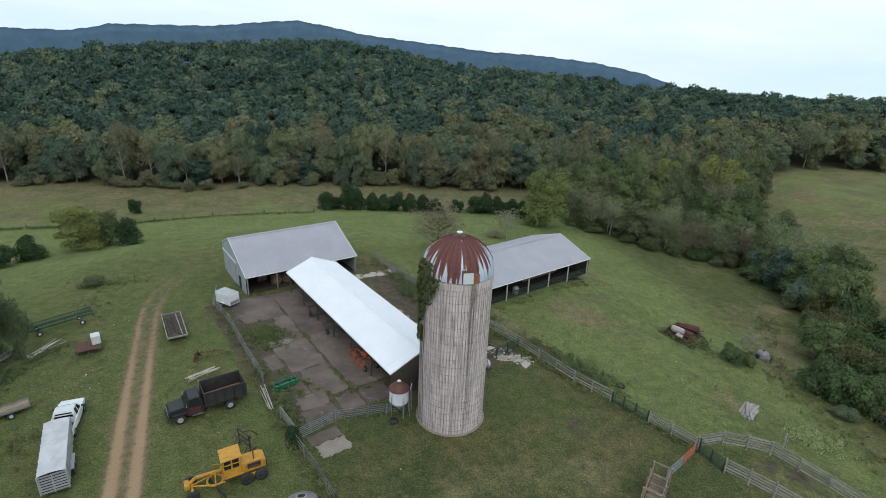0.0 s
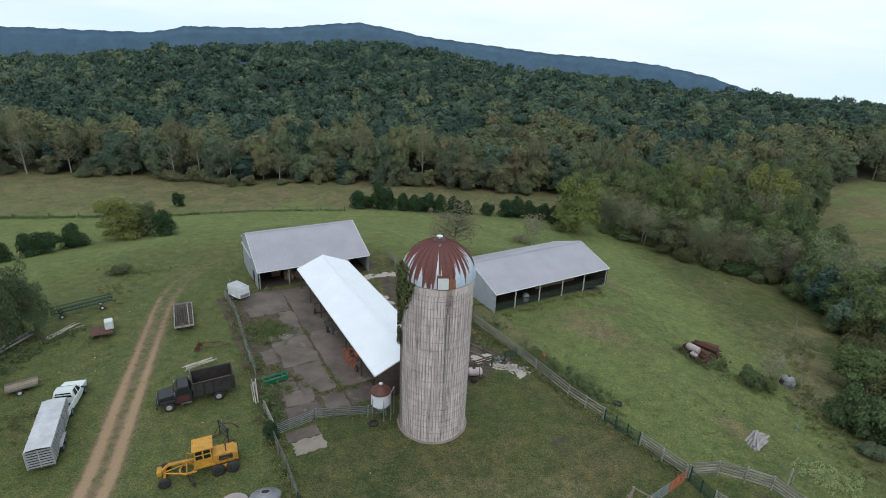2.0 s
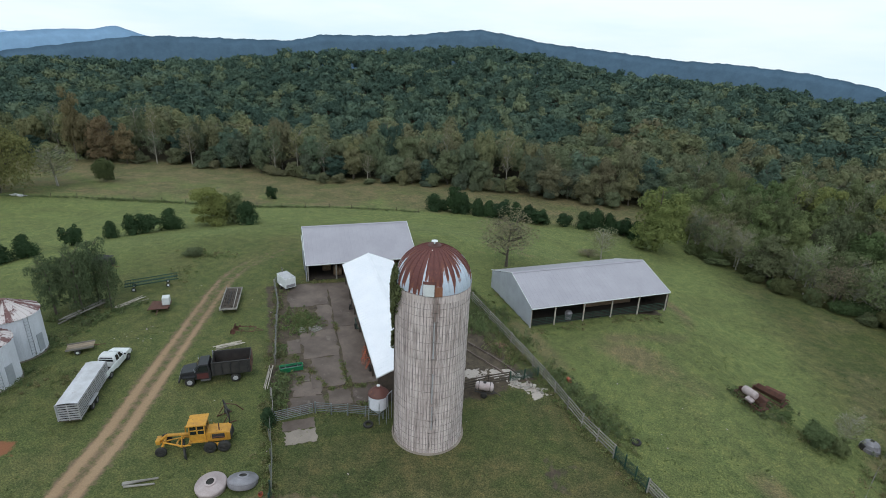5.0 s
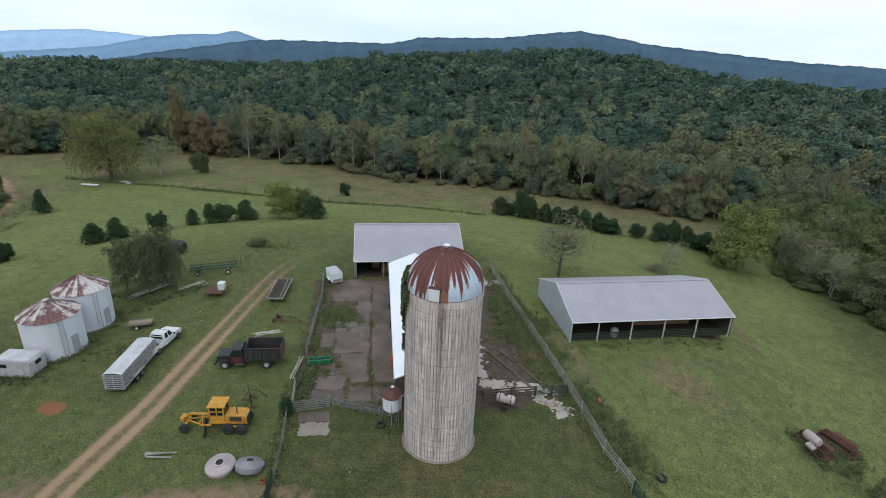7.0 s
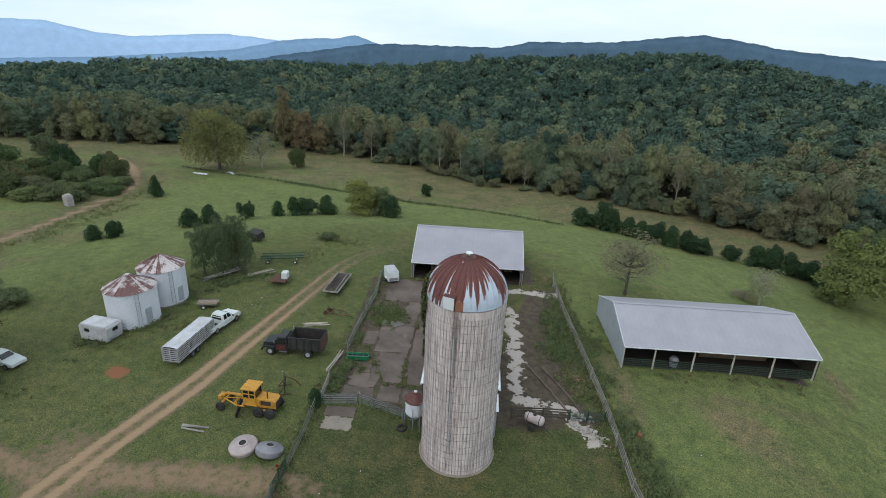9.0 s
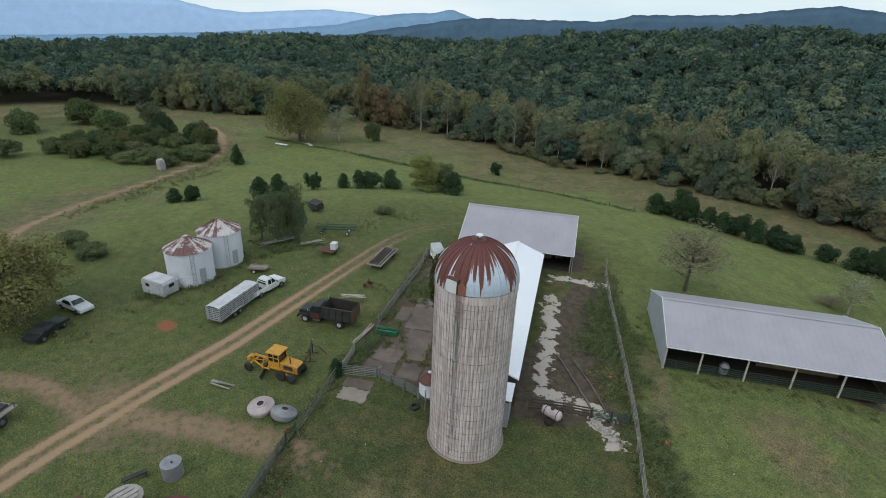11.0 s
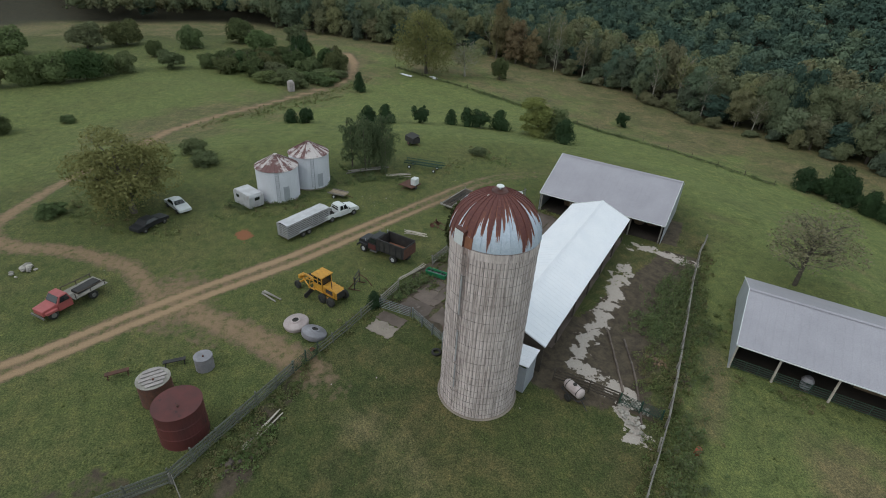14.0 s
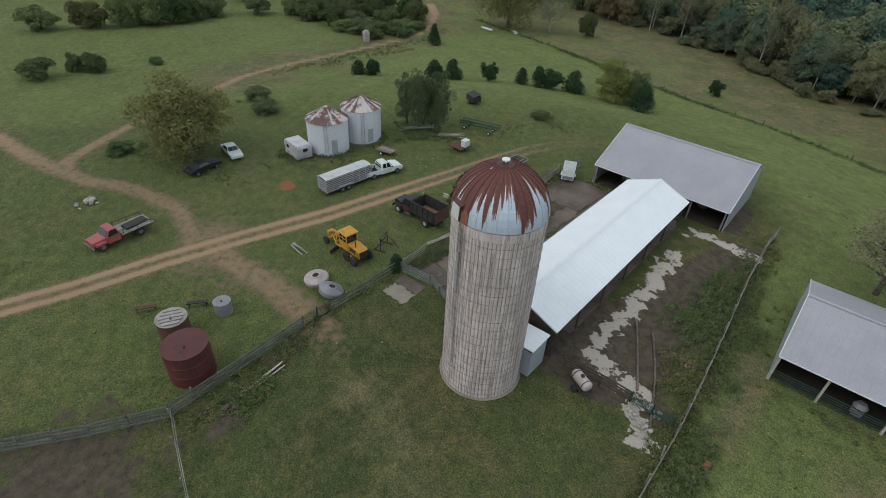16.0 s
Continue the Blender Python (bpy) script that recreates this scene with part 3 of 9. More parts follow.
def ground_mat():
    m, t, s = fresh("pasture_ground")
    c = wire(t, "ShaderNodeTexCoord").outputs["Object"]

    def mask(name, ragged, scale, lo=0.42, hi=0.62):
        a = wire(t, "ShaderNodeAttribute", attribute_name=name).outputs["Fac"]
        n = wire(t, "ShaderNodeMath", [(1, -0.5)], [(0, noise_at(t, c, scale, 6.0, 0.65))], operation="ADD")
        w = wire(t, "ShaderNodeMath", [(1, 2.4 * ragged)], [(0, n.outputs[0])], operation="MULTIPLY")
        near = wire(t, "ShaderNodeMapRange", [("From Max", 0.2)], [("Value", a)])
        held = wire(t, "ShaderNodeMath", (), [(0, near.outputs[0]), (1, w.outputs[0])], operation="MULTIPLY")
        total = wire(t, "ShaderNodeMath", (), [(0, a), (1, held.outputs[0])], operation="ADD")
        return ramp(t, total.outputs[0], [(lo, (0, 0, 0)), (hi, (1, 1, 1))])

    broad, mid, small, tiny = noise_at(t, c, 0.05, 4.0), noise_at(t, c, 0.45, 6.0, 0.7), noise_at(t, c, 3.6, 6.0, 0.75), noise_at(t, c, 8.0, 4.0, 0.75)
    grass = ramp(t, broad, [(0.35, (0.084, 0.099, 0.038)), (0.65, (0.060, 0.076, 0.031))])
    grass = blend(t, ramp(t, mid, [(0.42, (0, 0, 0)), (0.70, (0.75,) * 3)]), grass, (0.112, 0.108, 0.048))
    bare = noise_at(t, c, 0.10, 6.0, 0.68)
    grass = blend(t, ramp(t, bare, [(0.47, (0, 0, 0)), (0.67, (0.75,) * 3)]), grass, blend(t, mid, (0.160, 0.122, 0.066), (0.116, 0.108, 0.054)))
    patch = noise_at(t, c, 0.16, 5.0, 0.62)
    lush_ = wire(t, "ShaderNodeAttribute", attribute_name="lush").outputs["Fac"]
    grass = blend(t, lush_, grass, blend(t, ramp(t, patch, [(0.38, (0, 0, 0)), (0.62, (1, 1, 1))]), (0.182, 0.211, 0.079), (0.128, 0.150, 0.061)))
    grass = blend(t, 0.5, grass, ramp(t, patch, [(0.36, (0.74, 0.78, 0.80)), (0.64, (1.18, 1.14, 1.08))]), "MULTIPLY")
    grass = blend(t, mask("dry", 1.2, 0.10, 0.2, 0.8), grass, blend(t, ramp(t, patch, [(0.4, (0, 0, 0)), (0.6, (1, 1, 1))]), (0.178, 0.150, 0.084), (0.125, 0.126, 0.062)))
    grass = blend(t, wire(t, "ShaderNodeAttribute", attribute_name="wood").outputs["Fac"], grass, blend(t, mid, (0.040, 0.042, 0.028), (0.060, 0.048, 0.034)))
    grass = blend(t, 0.8, grass, ramp(t, small, [(0.28, (0.52, 0.55, 0.53)), (0.50, (0.89, 0.90, 0.90)), (0.72, (1.42, 1.35, 1.22))]), "MULTIPLY")
    grass = blend(t, 0.75, grass, ramp(t, noise_at(t, c, 0.8, 6.0, 0.75), [(0.32, (0.56, 0.64, 0.64)), (0.5, (0.96, 0.97, 0.96)), (0.68, (1.42, 1.30, 1.18))]), "MULTIPLY")
    # dark specks in the colour stand in for shadows between grass tufts
    grass = blend(t, 0.8, grass, ramp(t, tiny, [(0.32, (0.30, 0.35, 0.33)), (0.68, (1.6, 1.52, 1.42))]), "MULTIPLY")
    colour = blend(t, mask("mud", 0.9, 0.5, 0.38, 0.62), grass, blend(t, ramp(t, noise_at(t, c, 1.1, 6.0, 0.7), [(0.36, (0, 0, 0)), (0.64, (1, 1, 1))]), blend(t, small, (0.040, 0.031, 0.025), (0.078, 0.061, 0.047)), blend(t, small, (0.082, 0.065, 0.046), (0.140, 0.112, 0.080))))
    track = blend(t, ramp(t, small, [(0.36, (0, 0, 0)), (0.64, (1, 1, 1))]), (0.310, 0.188, 0.104), (0.150, 0.096, 0.060))
    track = blend(t, mask("dirt", 0.3, 0.16, 0.2, 1.2), track, (0.33, 0.228, 0.142))
    worn = wire(t, "ShaderNodeAttribute", attribute_name="dirt").outputs["Fac"]
    track = blend(t, ramp(t, worn, [(0.52, (0, 0, 0)), (0.80, (1, 1, 1))]), blend(t, small, (0.235, 0.165, 0.112), (0.130, 0.094, 0.062)), track)
    colour = blend(t, mask("dirt", 0.75, 1.3, 0.26, 0.72), colour, track)
    colour = blend(t, mask("soil", 0.5, 1.3), colour, blend(t, small, (0.27, 0.115, 0.06), (0.20, 0.09, 0.05)))
    colour = blend(t, mask("pale", 1.15, 0.75, 0.47, 0.54), colour, blend(t, small, (0.50, 0.44, 0.40), (0.34, 0.29, 0.26)))
    colour = blend(t, 0.3, colour, ramp(t, tiny, [(0.3, (0.5, 0.5, 0.5)), (0.7, (1.45, 1.42, 1.4))]), "MULTIPLY")
    t.links.new(colour, s.inputs["Base Color"])
    s.inputs["Roughness"].default_value = 0.95
    s.inputs["Specular IOR Level"].default_value = 0.15
    rough = wire(t, "ShaderNodeMath", (), [(0, small), (1, tiny)], operation="ADD")
    b = wire(t, "ShaderNodeBump", [("Strength", 0.55), ("Distance", 0.12)], [("Height", rough.outputs[0])])
    t.links.new(b.outputs[0], s.inputs["Normal"])
    return m


ground = tagged(raw("ground", verts, quads, ground_mat(), smooth=True), "green pasture with worn dirt tracks and muddy yard", "ground", kind="structure")
for key, values in (("wood", wood_floor), ("dirt", dirt), ("soil", soil), ("mud", mud), ("pale", pale), ("dry", dry), ("lush", lush)):
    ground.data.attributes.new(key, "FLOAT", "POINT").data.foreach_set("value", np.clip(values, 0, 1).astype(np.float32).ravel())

# ---- silo ----
def dome_mat():
    m, t, s = fresh("dome_sheet_rust_over_galvanised")
    plain = wire(t, "ShaderNodeNewGeometry").outputs["Position"]
    rnd = wire(t, "ShaderNodeObjectInfo").outputs["Random"]
    flat = wire(t, "ShaderNodeVectorMath", [(1, (1, 1, 0))], [(0, plain)], operation="MULTIPLY").outputs[0]
    round_ = wire(t, "ShaderNodeVectorMath", (), [(0, flat)], operation="NORMALIZE").outputs[0]
    z = wire(t, "ShaderNodeSeparateXYZ", (), [("Vector", plain)]).outputs["Z"]
    rise = wire(t, "ShaderNodeMapRange", [("From Min", 14.7), ("From Max", 17.7)], [("Value", z)]).outputs[0]
    around = wire(t, "ShaderNodeMapping", [("Location", (3.7, 1.2, 0.5))], [("Vector", round_)]).outputs[0]
    finger = wire(t, "ShaderNodeMapRange", [("From Min", 0.40), ("From Max", 0.60), ("To Min", -0.05), ("To Max", 0.62)], [("Value", noise_at(t, around, 4.2, 2.0, 0.5))]).outputs[0]
    thin = wire(t, "ShaderNodeMapRange", [("From Min", 0.35), ("From Max", 0.65), ("To Min", -0.22), ("To Max", 0.22)], [("Value", noise_at(t, around, 17.0, 2.0, 0.5))]).outputs[0]
    ragged = wire(t, "ShaderNodeMapRange", [("To Min", -0.12), ("To Max", 0.12)], [("Value", noise_at(t, plain, 3.0, 4.0, 0.6))]).outputs[0]
    sheet_ = wire(t, "ShaderNodeMapRange", [("To Min", -0.10), ("To Max", 0.10)], [("Value", rnd)]).outputs[0]
    total = rise
    for term in (finger, thin, ragged, sheet_):
        total = wire(t, "ShaderNodeMath", (), [(0, total), (1, term)], operation="SUBTRACT").outputs[0]
    rusty = ramp(t, total, [(0.0, (0, 0, 0)), (0.06, (1, 1, 1))])
    grain = noise_at(t, plain, 9.0, 5.0, 0.7)
    rust = ramp(t, grain, [(0.3, (0.090, 0.032, 0.032)), (0.55, (0.130, 0.044, 0.038)), (0.75, (0.21, 0.074, 0.044))])
    rust = blend(t, ramp(t, total, [(0.05, (0.7,) * 3), (0.25, (0, 0, 0))]), rust, (0.23, 0.085, 0.045))
    bright = ramp(t, grain, [(0.3, (0.38, 0.44, 0.54)), (0.7, (0.56, 0.60, 0.68))])
    t.links.new(blend(t, rusty, bright, rust), s.inputs["Base Color"])
    r = wire(t, "ShaderNodeMapRange", [("To Min", 0.42), ("To Max", 0.75)], [("Value", rusty)])
    t.links.new(r.outputs[0], s.inputs["Roughness"])
    s.inputs["Metallic"].default_value = 0.1
    return m


def stave_mat():
    m, t, s = fresh("weathered_concrete_staves")
    c = wire(t, "ShaderNodeTexCoord").outputs["Object"]
    tall = wire(t, "ShaderNodeMapping", [("Scale", (1, 1, 0.045))], [("Vector", c)]).outputs[0]
    drip = wire(t, "ShaderNodeMapping", [("Scale", (1, 1, 0.10))], [("Vector", c)]).outputs[0]
    colour = ramp(t, noise_at(t, tall, 1.1, 3.0), [(0.3, (0.575, 0.495, 0.485)), (0.7, (0.68, 0.600, 0.590))])
    colour = blend(t, 0.65, colour, ramp(t, noise_at(t, tall, 6.5, 4.0, 0.7), [(0.34, (0.34, 0.30, 0.295)), (0.47, (0.82, 0.79, 0.78)), (0.66, (1.18, 1.16, 1.16))]), "MULTIPLY")
    colour = blend(t, 0.75, colour, ramp(t, noise_at(t, drip, 5.0, 6.0, 0.75), [(0.36, (0.36, 0.32, 0.315)), (0.455, (0.94, 0.92, 0.91)), (0.66, (1.14, 1.14, 1.14))]), "MULTIPLY")
    colour = blend(t, 0.6, colour, ramp(t, noise_at(t, c, 0.7, 6.0, 0.68), [(0.35, (0.80, 0.76, 0.73)), (0.65, (1.08, 1.08, 1.08))]), "MULTIPLY")
    # rust that has run down from the hatch and the pipe
    flat = wire(t, "ShaderNodeVectorMath", [(1, (1, 1, 0))], [(0, c)], operation="MULTIPLY").outputs[0]
    round_ = wire(t, "ShaderNodeVectorMath", (), [(0, flat)], operation="NORMALIZE").outputs[0]
    off = wire(t, "ShaderNodeVectorMath", [(1, (0.50, -0.866, 0))], [(0, round_)], operation="DISTANCE").outputs["Value"]
    near = wire(t, "ShaderNodeMapRange", [("From Min", 0.05), ("From Max", 0.30), ("To Min", 0.30), ("To Max", -0.2)], [("Value", off)]).outputs[0]
    z = wire(t, "ShaderNodeSeparateXYZ", (), [("Vector", c)]).outputs["Z"]
    high = wire(t, "ShaderNodeMapRange", [("From Min", 5.0), ("From Max", 14.0), ("To Min", -0.12), ("To Max", 0.12)], [("Value", z)]).outputs[0]
    total = wire(t, "ShaderNodeMath", (), [(0, near), (1, high)], operation="ADD").outputs[0]
    total = wire(t, "ShaderNodeMath", (), [(0, total), (1, noise_at(t, drip, 7.0, 5.0, 0.7))], operation="ADD").outputs[0]
    colour = blend(t, ramp(t, total, [(0.70, (0, 0, 0)), (0.92, (0.7,) * 3)]), colour, (0.19, 0.125, 0.105))
    grain = noise_at(t, c, 22.0, 4.0, 0.7)
    colour = blend(t, 0.4, colour, ramp(t, grain, [(0.3, (0.6,) * 3), (0.7, (1.1,) * 3)]), "MULTIPLY")
    t.links.new(colour, s.inputs["Base Color"])
    s.inputs["Roughness"].default_value = 0.92
    b = wire(t, "ShaderNodeBump", [("Strength", 0.3), ("Distance", 0.02)], [("Height", grain)])
    t.links.new(b.outputs[0], s.inputs["Normal"])
    return m


def silo():
    s = thing("silo", pose(0, 0, 0), "tall cream concrete stave silo with rust-streaked metal dome", "silo")
    rnd = np.random.default_rng(3)
    R, top, cols, tall = 3.0, 14.05, 74, 0.76
    verts, faces = [], []
    for i in range(cols):
        out = R + rnd.uniform(-0.006, 0.006)
        for part_, r in ((0.0, R - 0.018), (0.06, R - 0.018), (0.11, out), (0.95, out)):
            a = math.tau * (i + part_) / cols
            verts += [(r * math.cos(a), r * math.sin(a), z) for z in (0.0, top)]
    n = len(verts)
    faces = [(k, (k + 2) % n, (k + 3) % n, k + 1) for k in range(0, n, 2)]
    shell = tagged(raw("stave_shell", verts, faces, stave_mat(), s), "narrow upright weathered concrete staves", kind="stuff")
    shell.data.materials.append(M["joint"])
    shell.data.polygons.foreach_set("material_index", np.array([1 if k % 4 in (0, 1, 3) else 0 for k in range(len(faces))], np.int32))
    bm = lathe(B(), [(R + 0.01, top), (R + 0.05, top + 0.03), (R + 0.05, 14.66), (R - 0.1, 14.68)], 74)
    part("rim_band", bm, stave_mat(), s, "pale concrete band under the dome")
    ring = B()
    n = 72
    for i in range(n):
        a, b = math.tau * i / n, math.tau * (i + 1) / n
        rod(ring, ((R + 0.012) * math.cos(a), (R + 0.012) * math.sin(a), 0), ((R + 0.012) * math.cos(b), (R + 0.012) * math.sin(b), 0), 0.013, n=5, caps=False)
    first = part("hoop", ring, M["hoop"], s, "thin dark steel hoop")
    levels = [0.45, 1.0, 1.6, 2.2, 2.8, 3.45, 4.1, 4.8, 5.5, 6.2, 6.95, 7.7, 8.45, 9.2, 9.95, 10.7, 11.45, 12.2, 12.95, 13.6]
    first.location.z = levels[0]
    for z in levels[1:]:
        tagged(share("hoop", first.data, pose(0, 0, z, 0, 0, rnd.uniform(0, 360)), s), "thin dark steel hoop")
    foot = lathe(B(), [(R + 0.20, -0.3), (R + 0.19, 0.02), (R + 0.12, 0.06), (R, 0.07)], 48)
    part("footing", foot, M["concrete_pale"], s, "stained concrete footing ring")
    gores, dm = 30, dome_mat()
    bm, half, rows = B(), math.pi / 30, 10
    grid = []
    for j in range(rows + 1):
        e = math.radians(1 + 83 * j / rows)
        rr, z = 3.05 * math.cos(e), 3.02 * math.sin(e)
        grid.append([bm.verts.new(((rr + up) * math.cos(a), (rr + up) * math.sin(a), z + up * 0.6)) for a, up in ((-half, 0.0), (-half, 0.04), (-half * 0.86, 0.04), (-half * 0.8, 0.0), (0, 0.004), (half, 0.0))])
    for low, high in zip(grid, grid[1:]):
        for k in range(5):
            bm.faces.new((low[k], low[k + 1], high[k + 1], high[k]))
    g0 = part("dome_panel", bm, dm, s, "rust-streaked galvanised dome panel")
    g0.matrix_basis = pose(0, 0, 14.68)
    for i in range(1, gores):
        tagged(share("dome_panel", g0.data, pose(0, 0, 14.68, 0, 0, 360 * i / gores), s), "rust-streaked galvanised dome panel")
    cap = lathe(B(), [(0.55, 17.66), (0.50, 17.72), (0.18, 17.78), (0, 17.79)], 24)
    part("dome_cap", cap, M["dome_rust"], s, "brown rusted cap")
    vent = lathe(B(), [(0.05, 17.75), (0.05, 17.98), (0.26, 17.98), (0.24, 18.04), (0, 18.08)], 16)
    part("vent", vent, M["white"], s, "small white roof vent")
    part("antenna", rod(B(), (0.0, -0.3, 17.6), (0.25, -0.95, 17.55), 0.03), M["white"], s, "thin white strut")

    # the dormer hatch stands nearly upright above the rim
    h = B()
    side_prism(h, [(2.55, 0.05), (3.16, 0.05), (3.10, 1.05), (2.45, 1.20)], -0.46, 0.46)
    hatch = part("hatch", h, M["dome_rust"], s, "boxed dome hatch")
    hatch.matrix_basis = pose(0, 0, 14.68, 0, 0, -71)
    door = part("hatch_door", bx(B(), (3.17, 0, 0.55), (0.03, 0.84, 0.92), (0, -3.4, 0), 0.01), M["white"], hatch, "off-white hatch door")
    p = B()
    side_prism(p, [(2.8, 0.02), (3.10, 0.02), (3.02, 0.75), (2.7, 0.75)], -0.28, 0.28)
    orange = part("patch_panel", p, M["soil"], s, "orange rusted patch panel")
    orange.matrix_basis = pose(0, 0, 14.68, 0, 0, -57)

    def up(a, r, z):
        return (r * math.cos(radians(a)), r * math.sin(radians(a)), z)

    for a, z0, z1, r, label in ((-61.5, 9.4, 12.6, 0.06, "galvanised filler pipe"), (-61.0, 5.2, 8.0, 0.06, "galvanised filler pipe"), (-60.2, 2.6, 4.9, 0.05, "bent galvanised filler pipe"), (-63.0, 6.2, 14.6, 0.024, "thin dark conduit"), (-58.8, 8.4, 14.3, 0.02, "thin dark conduit")):
        part("pipe", rod(B(), up(a, 3.12, z0), up(a, 3.12, z1), r), M["alu"] if r > 0.04 else M["hoop"], s, label)
    for z in (2.3, 3.5, 5.2, 8.0, 9.4, 10.9, 12.6, 13.4):
        bm = B()
        for a, b in zip(range(-66, -56, 2), range(-64, -54, 2)):
            rod(bm, up(a, 3.10 + 0.1 * math.sin(radians((a + 66) * 18)), z), up(b, 3.10 + 0.1 * math.sin(radians((b + 66) * 18)), z), 0.022, n=5)
        part("bracket", bm, M["hoop"], s)
    return s


silo()


def leaf_quads(rnd, centres, size, outward=None, lift=0.3):
    """Leaf clumps: one bent-out quad at each place, turned at random, size in metres."""
    n = len(centres)
    axis = rnd.normal(size=(n, 3))
    if outward is not None:
        axis = axis * 0.8 + outward * 1.2
    axis[:, 2] += lift
    axis /= np.linalg.norm(axis, axis=1, keepdims=True) + 1e-9
    side = np.cross(axis, rnd.normal(size=(n, 3)))
    side /= np.linalg.norm(side, axis=1, keepdims=True) + 1e-9
    other = np.cross(axis, side)
    s = np.asarray(size) * rnd.uniform(0.6, 1.3, n)
    a, b = side * s[:, None] * 0.5, other * s[:, None] * rnd.uniform(0.55, 1.0, n)[:, None] * 0.5
    v = np.stack([centres - a - b * 0.5, centres + a * 0.7 - b, centres + a + b * 0.6, centres - a * 0.6 + b], 1).reshape(-1, 3)
    return v, np.arange(4 * n).reshape(n, 4)


def ivy():
    rnd = np.random.default_rng(8)
    pts = []
    while len(pts) < 2600:
        a, z = rnd.uniform(-168, -112), rnd.uniform(8.5, 15.9)
        left = -168 + 10 * max(0, (11.5 - z))
        right = -148 + 32 * ease(11.0, 14.6, z) * (1 if z < 14.9 else 0.55)
        if left * 0 + a > right + rnd.normal() * 3 or a < -166 + rnd.normal() * 2:
            continue
        if noise.noise(Vector((a * 0.08, z * 0.7, 3))) < -0.12 and z < 12.5:
            continue
        r = 3.05 + rnd.uniform(0, 0.36) * (1 if z > 12 else 0.7)
        if z > 14.7:
            r = math.sqrt(max(0.5, 3.1**2 - (z - 14.68) ** 2)) + rnd.uniform(0, 0.25)
        pts.append((r * math.cos(radians(a)), r * math.sin(radians(a)), z))
    pts = np.array(pts)
    v, f = leaf_quads(rnd, pts, 0.20, pts * (1, 1, 0) / 3)
    ob = thing("ivy", pose(0, 0, 0), "dark green ivy climbing the side of the silo", "ivy")
    tagged(raw("ivy_leaves", v, f, M["leaf_ivy"], ob), kind="stuff")
    stem = B()
    for a in (-150, -156, -144):
        bars(stem, [(3.04 * math.cos(radians(a + 2 * math.sin(k))), 3.04 * math.sin(radians(a + 2 * math.sin(k))), 0.0 + k * 1.45) for k in range(10)], 0.02, 5)
    part("stem", stem, M["bark"], ob)


ivy()

# ---- barns ----
def sheet(bm, a, b, c, d, ribs, thick=0.05, high=0.014):
    """A roof or wall sheet over the corners a b (low edge) and d c (high edge), with raised ribs running from low to high."""
    a, b, c, d = (Vector(v) for v in (a, b, c, d))
    nrm = (b - a).cross(d - a).normalized()
    low, high_ = [], []
    n = max(1, int((b - a).length / ribs))
    for i in range(n + 1):
        s = i / n
        for off, up in ((-0.06, 0.0), (-0.03, high), (0.03, high), (0.06, 0.0)):
            q = min(1, max(0, s + off / (b - a).length))
            low.append(bm.verts.new(a.lerp(b, q) + nrm * up))
            high_.append(bm.verts.new(d.lerp(c, q) + nrm * up))
    for i in range(len(low) - 1):
        bm.faces.new((low[i], low[i + 1], high_[i + 1], high_[i]))
    under = [bm.verts.new(v - nrm * thick) for v in (a, b, c, d)]
    bm.faces.new(under[::-1])
    for v1, v2, u1, u2 in ((low[0], low[-1], under[0], under[1]), (high_[-1], high_[0], under[2], under[3]), (low[-1], high_[-1], under[1], under[2]), (high_[0], low[0], under[3], under[0])):
        bm.faces.new((v1, u1, u2, v2))
    return bm


def panel(bm, outline, y0, y1, axis="y"):
    """A flat wall from an outline of (along, z), y0 to y1 thick; axis x: the outline runs along y."""
    swap = (lambda p, q, z: (p, q, z)) if axis == "y" else (lambda p, q, z: (q, p, z))
    a = [bm.verts.new(swap(p, y0, z)) for p, z in outline]
    b = [bm.verts.new(swap(p, y1, z)) for p, z in outline]
    bm.faces.new(a)
    bm.faces.new(b[::-1])
    for i in range(len(a)):
        j = (i + 1) % len(a)
        bm.faces.new((a[i], b[i], b[j], a[j]))
    return bm


def gate(parent, name, a, b, z0, z1, rails, r, material, post=0.0, label=""):
    """Pipe rails between two places of a thing."""
    bm = B()
    for k in range(rails):
        z = z0 + (z1 - z0) * k / (rails - 1)
        rod(bm, (a[0], a[1], z), (b[0], b[1], z), r, n=6)
    for s in (0.0, 0.33, 0.66, 1.0):
        x, y = a[0] + (b[0] - a[0]) * s, a[1] + (b[1] - a[1]) * s
        rod(bm, (x, y, z0 - 0.03), (x, y, z1 + 0.03), r * 0.9, n=6)
    return part(name, bm, material, parent, label)


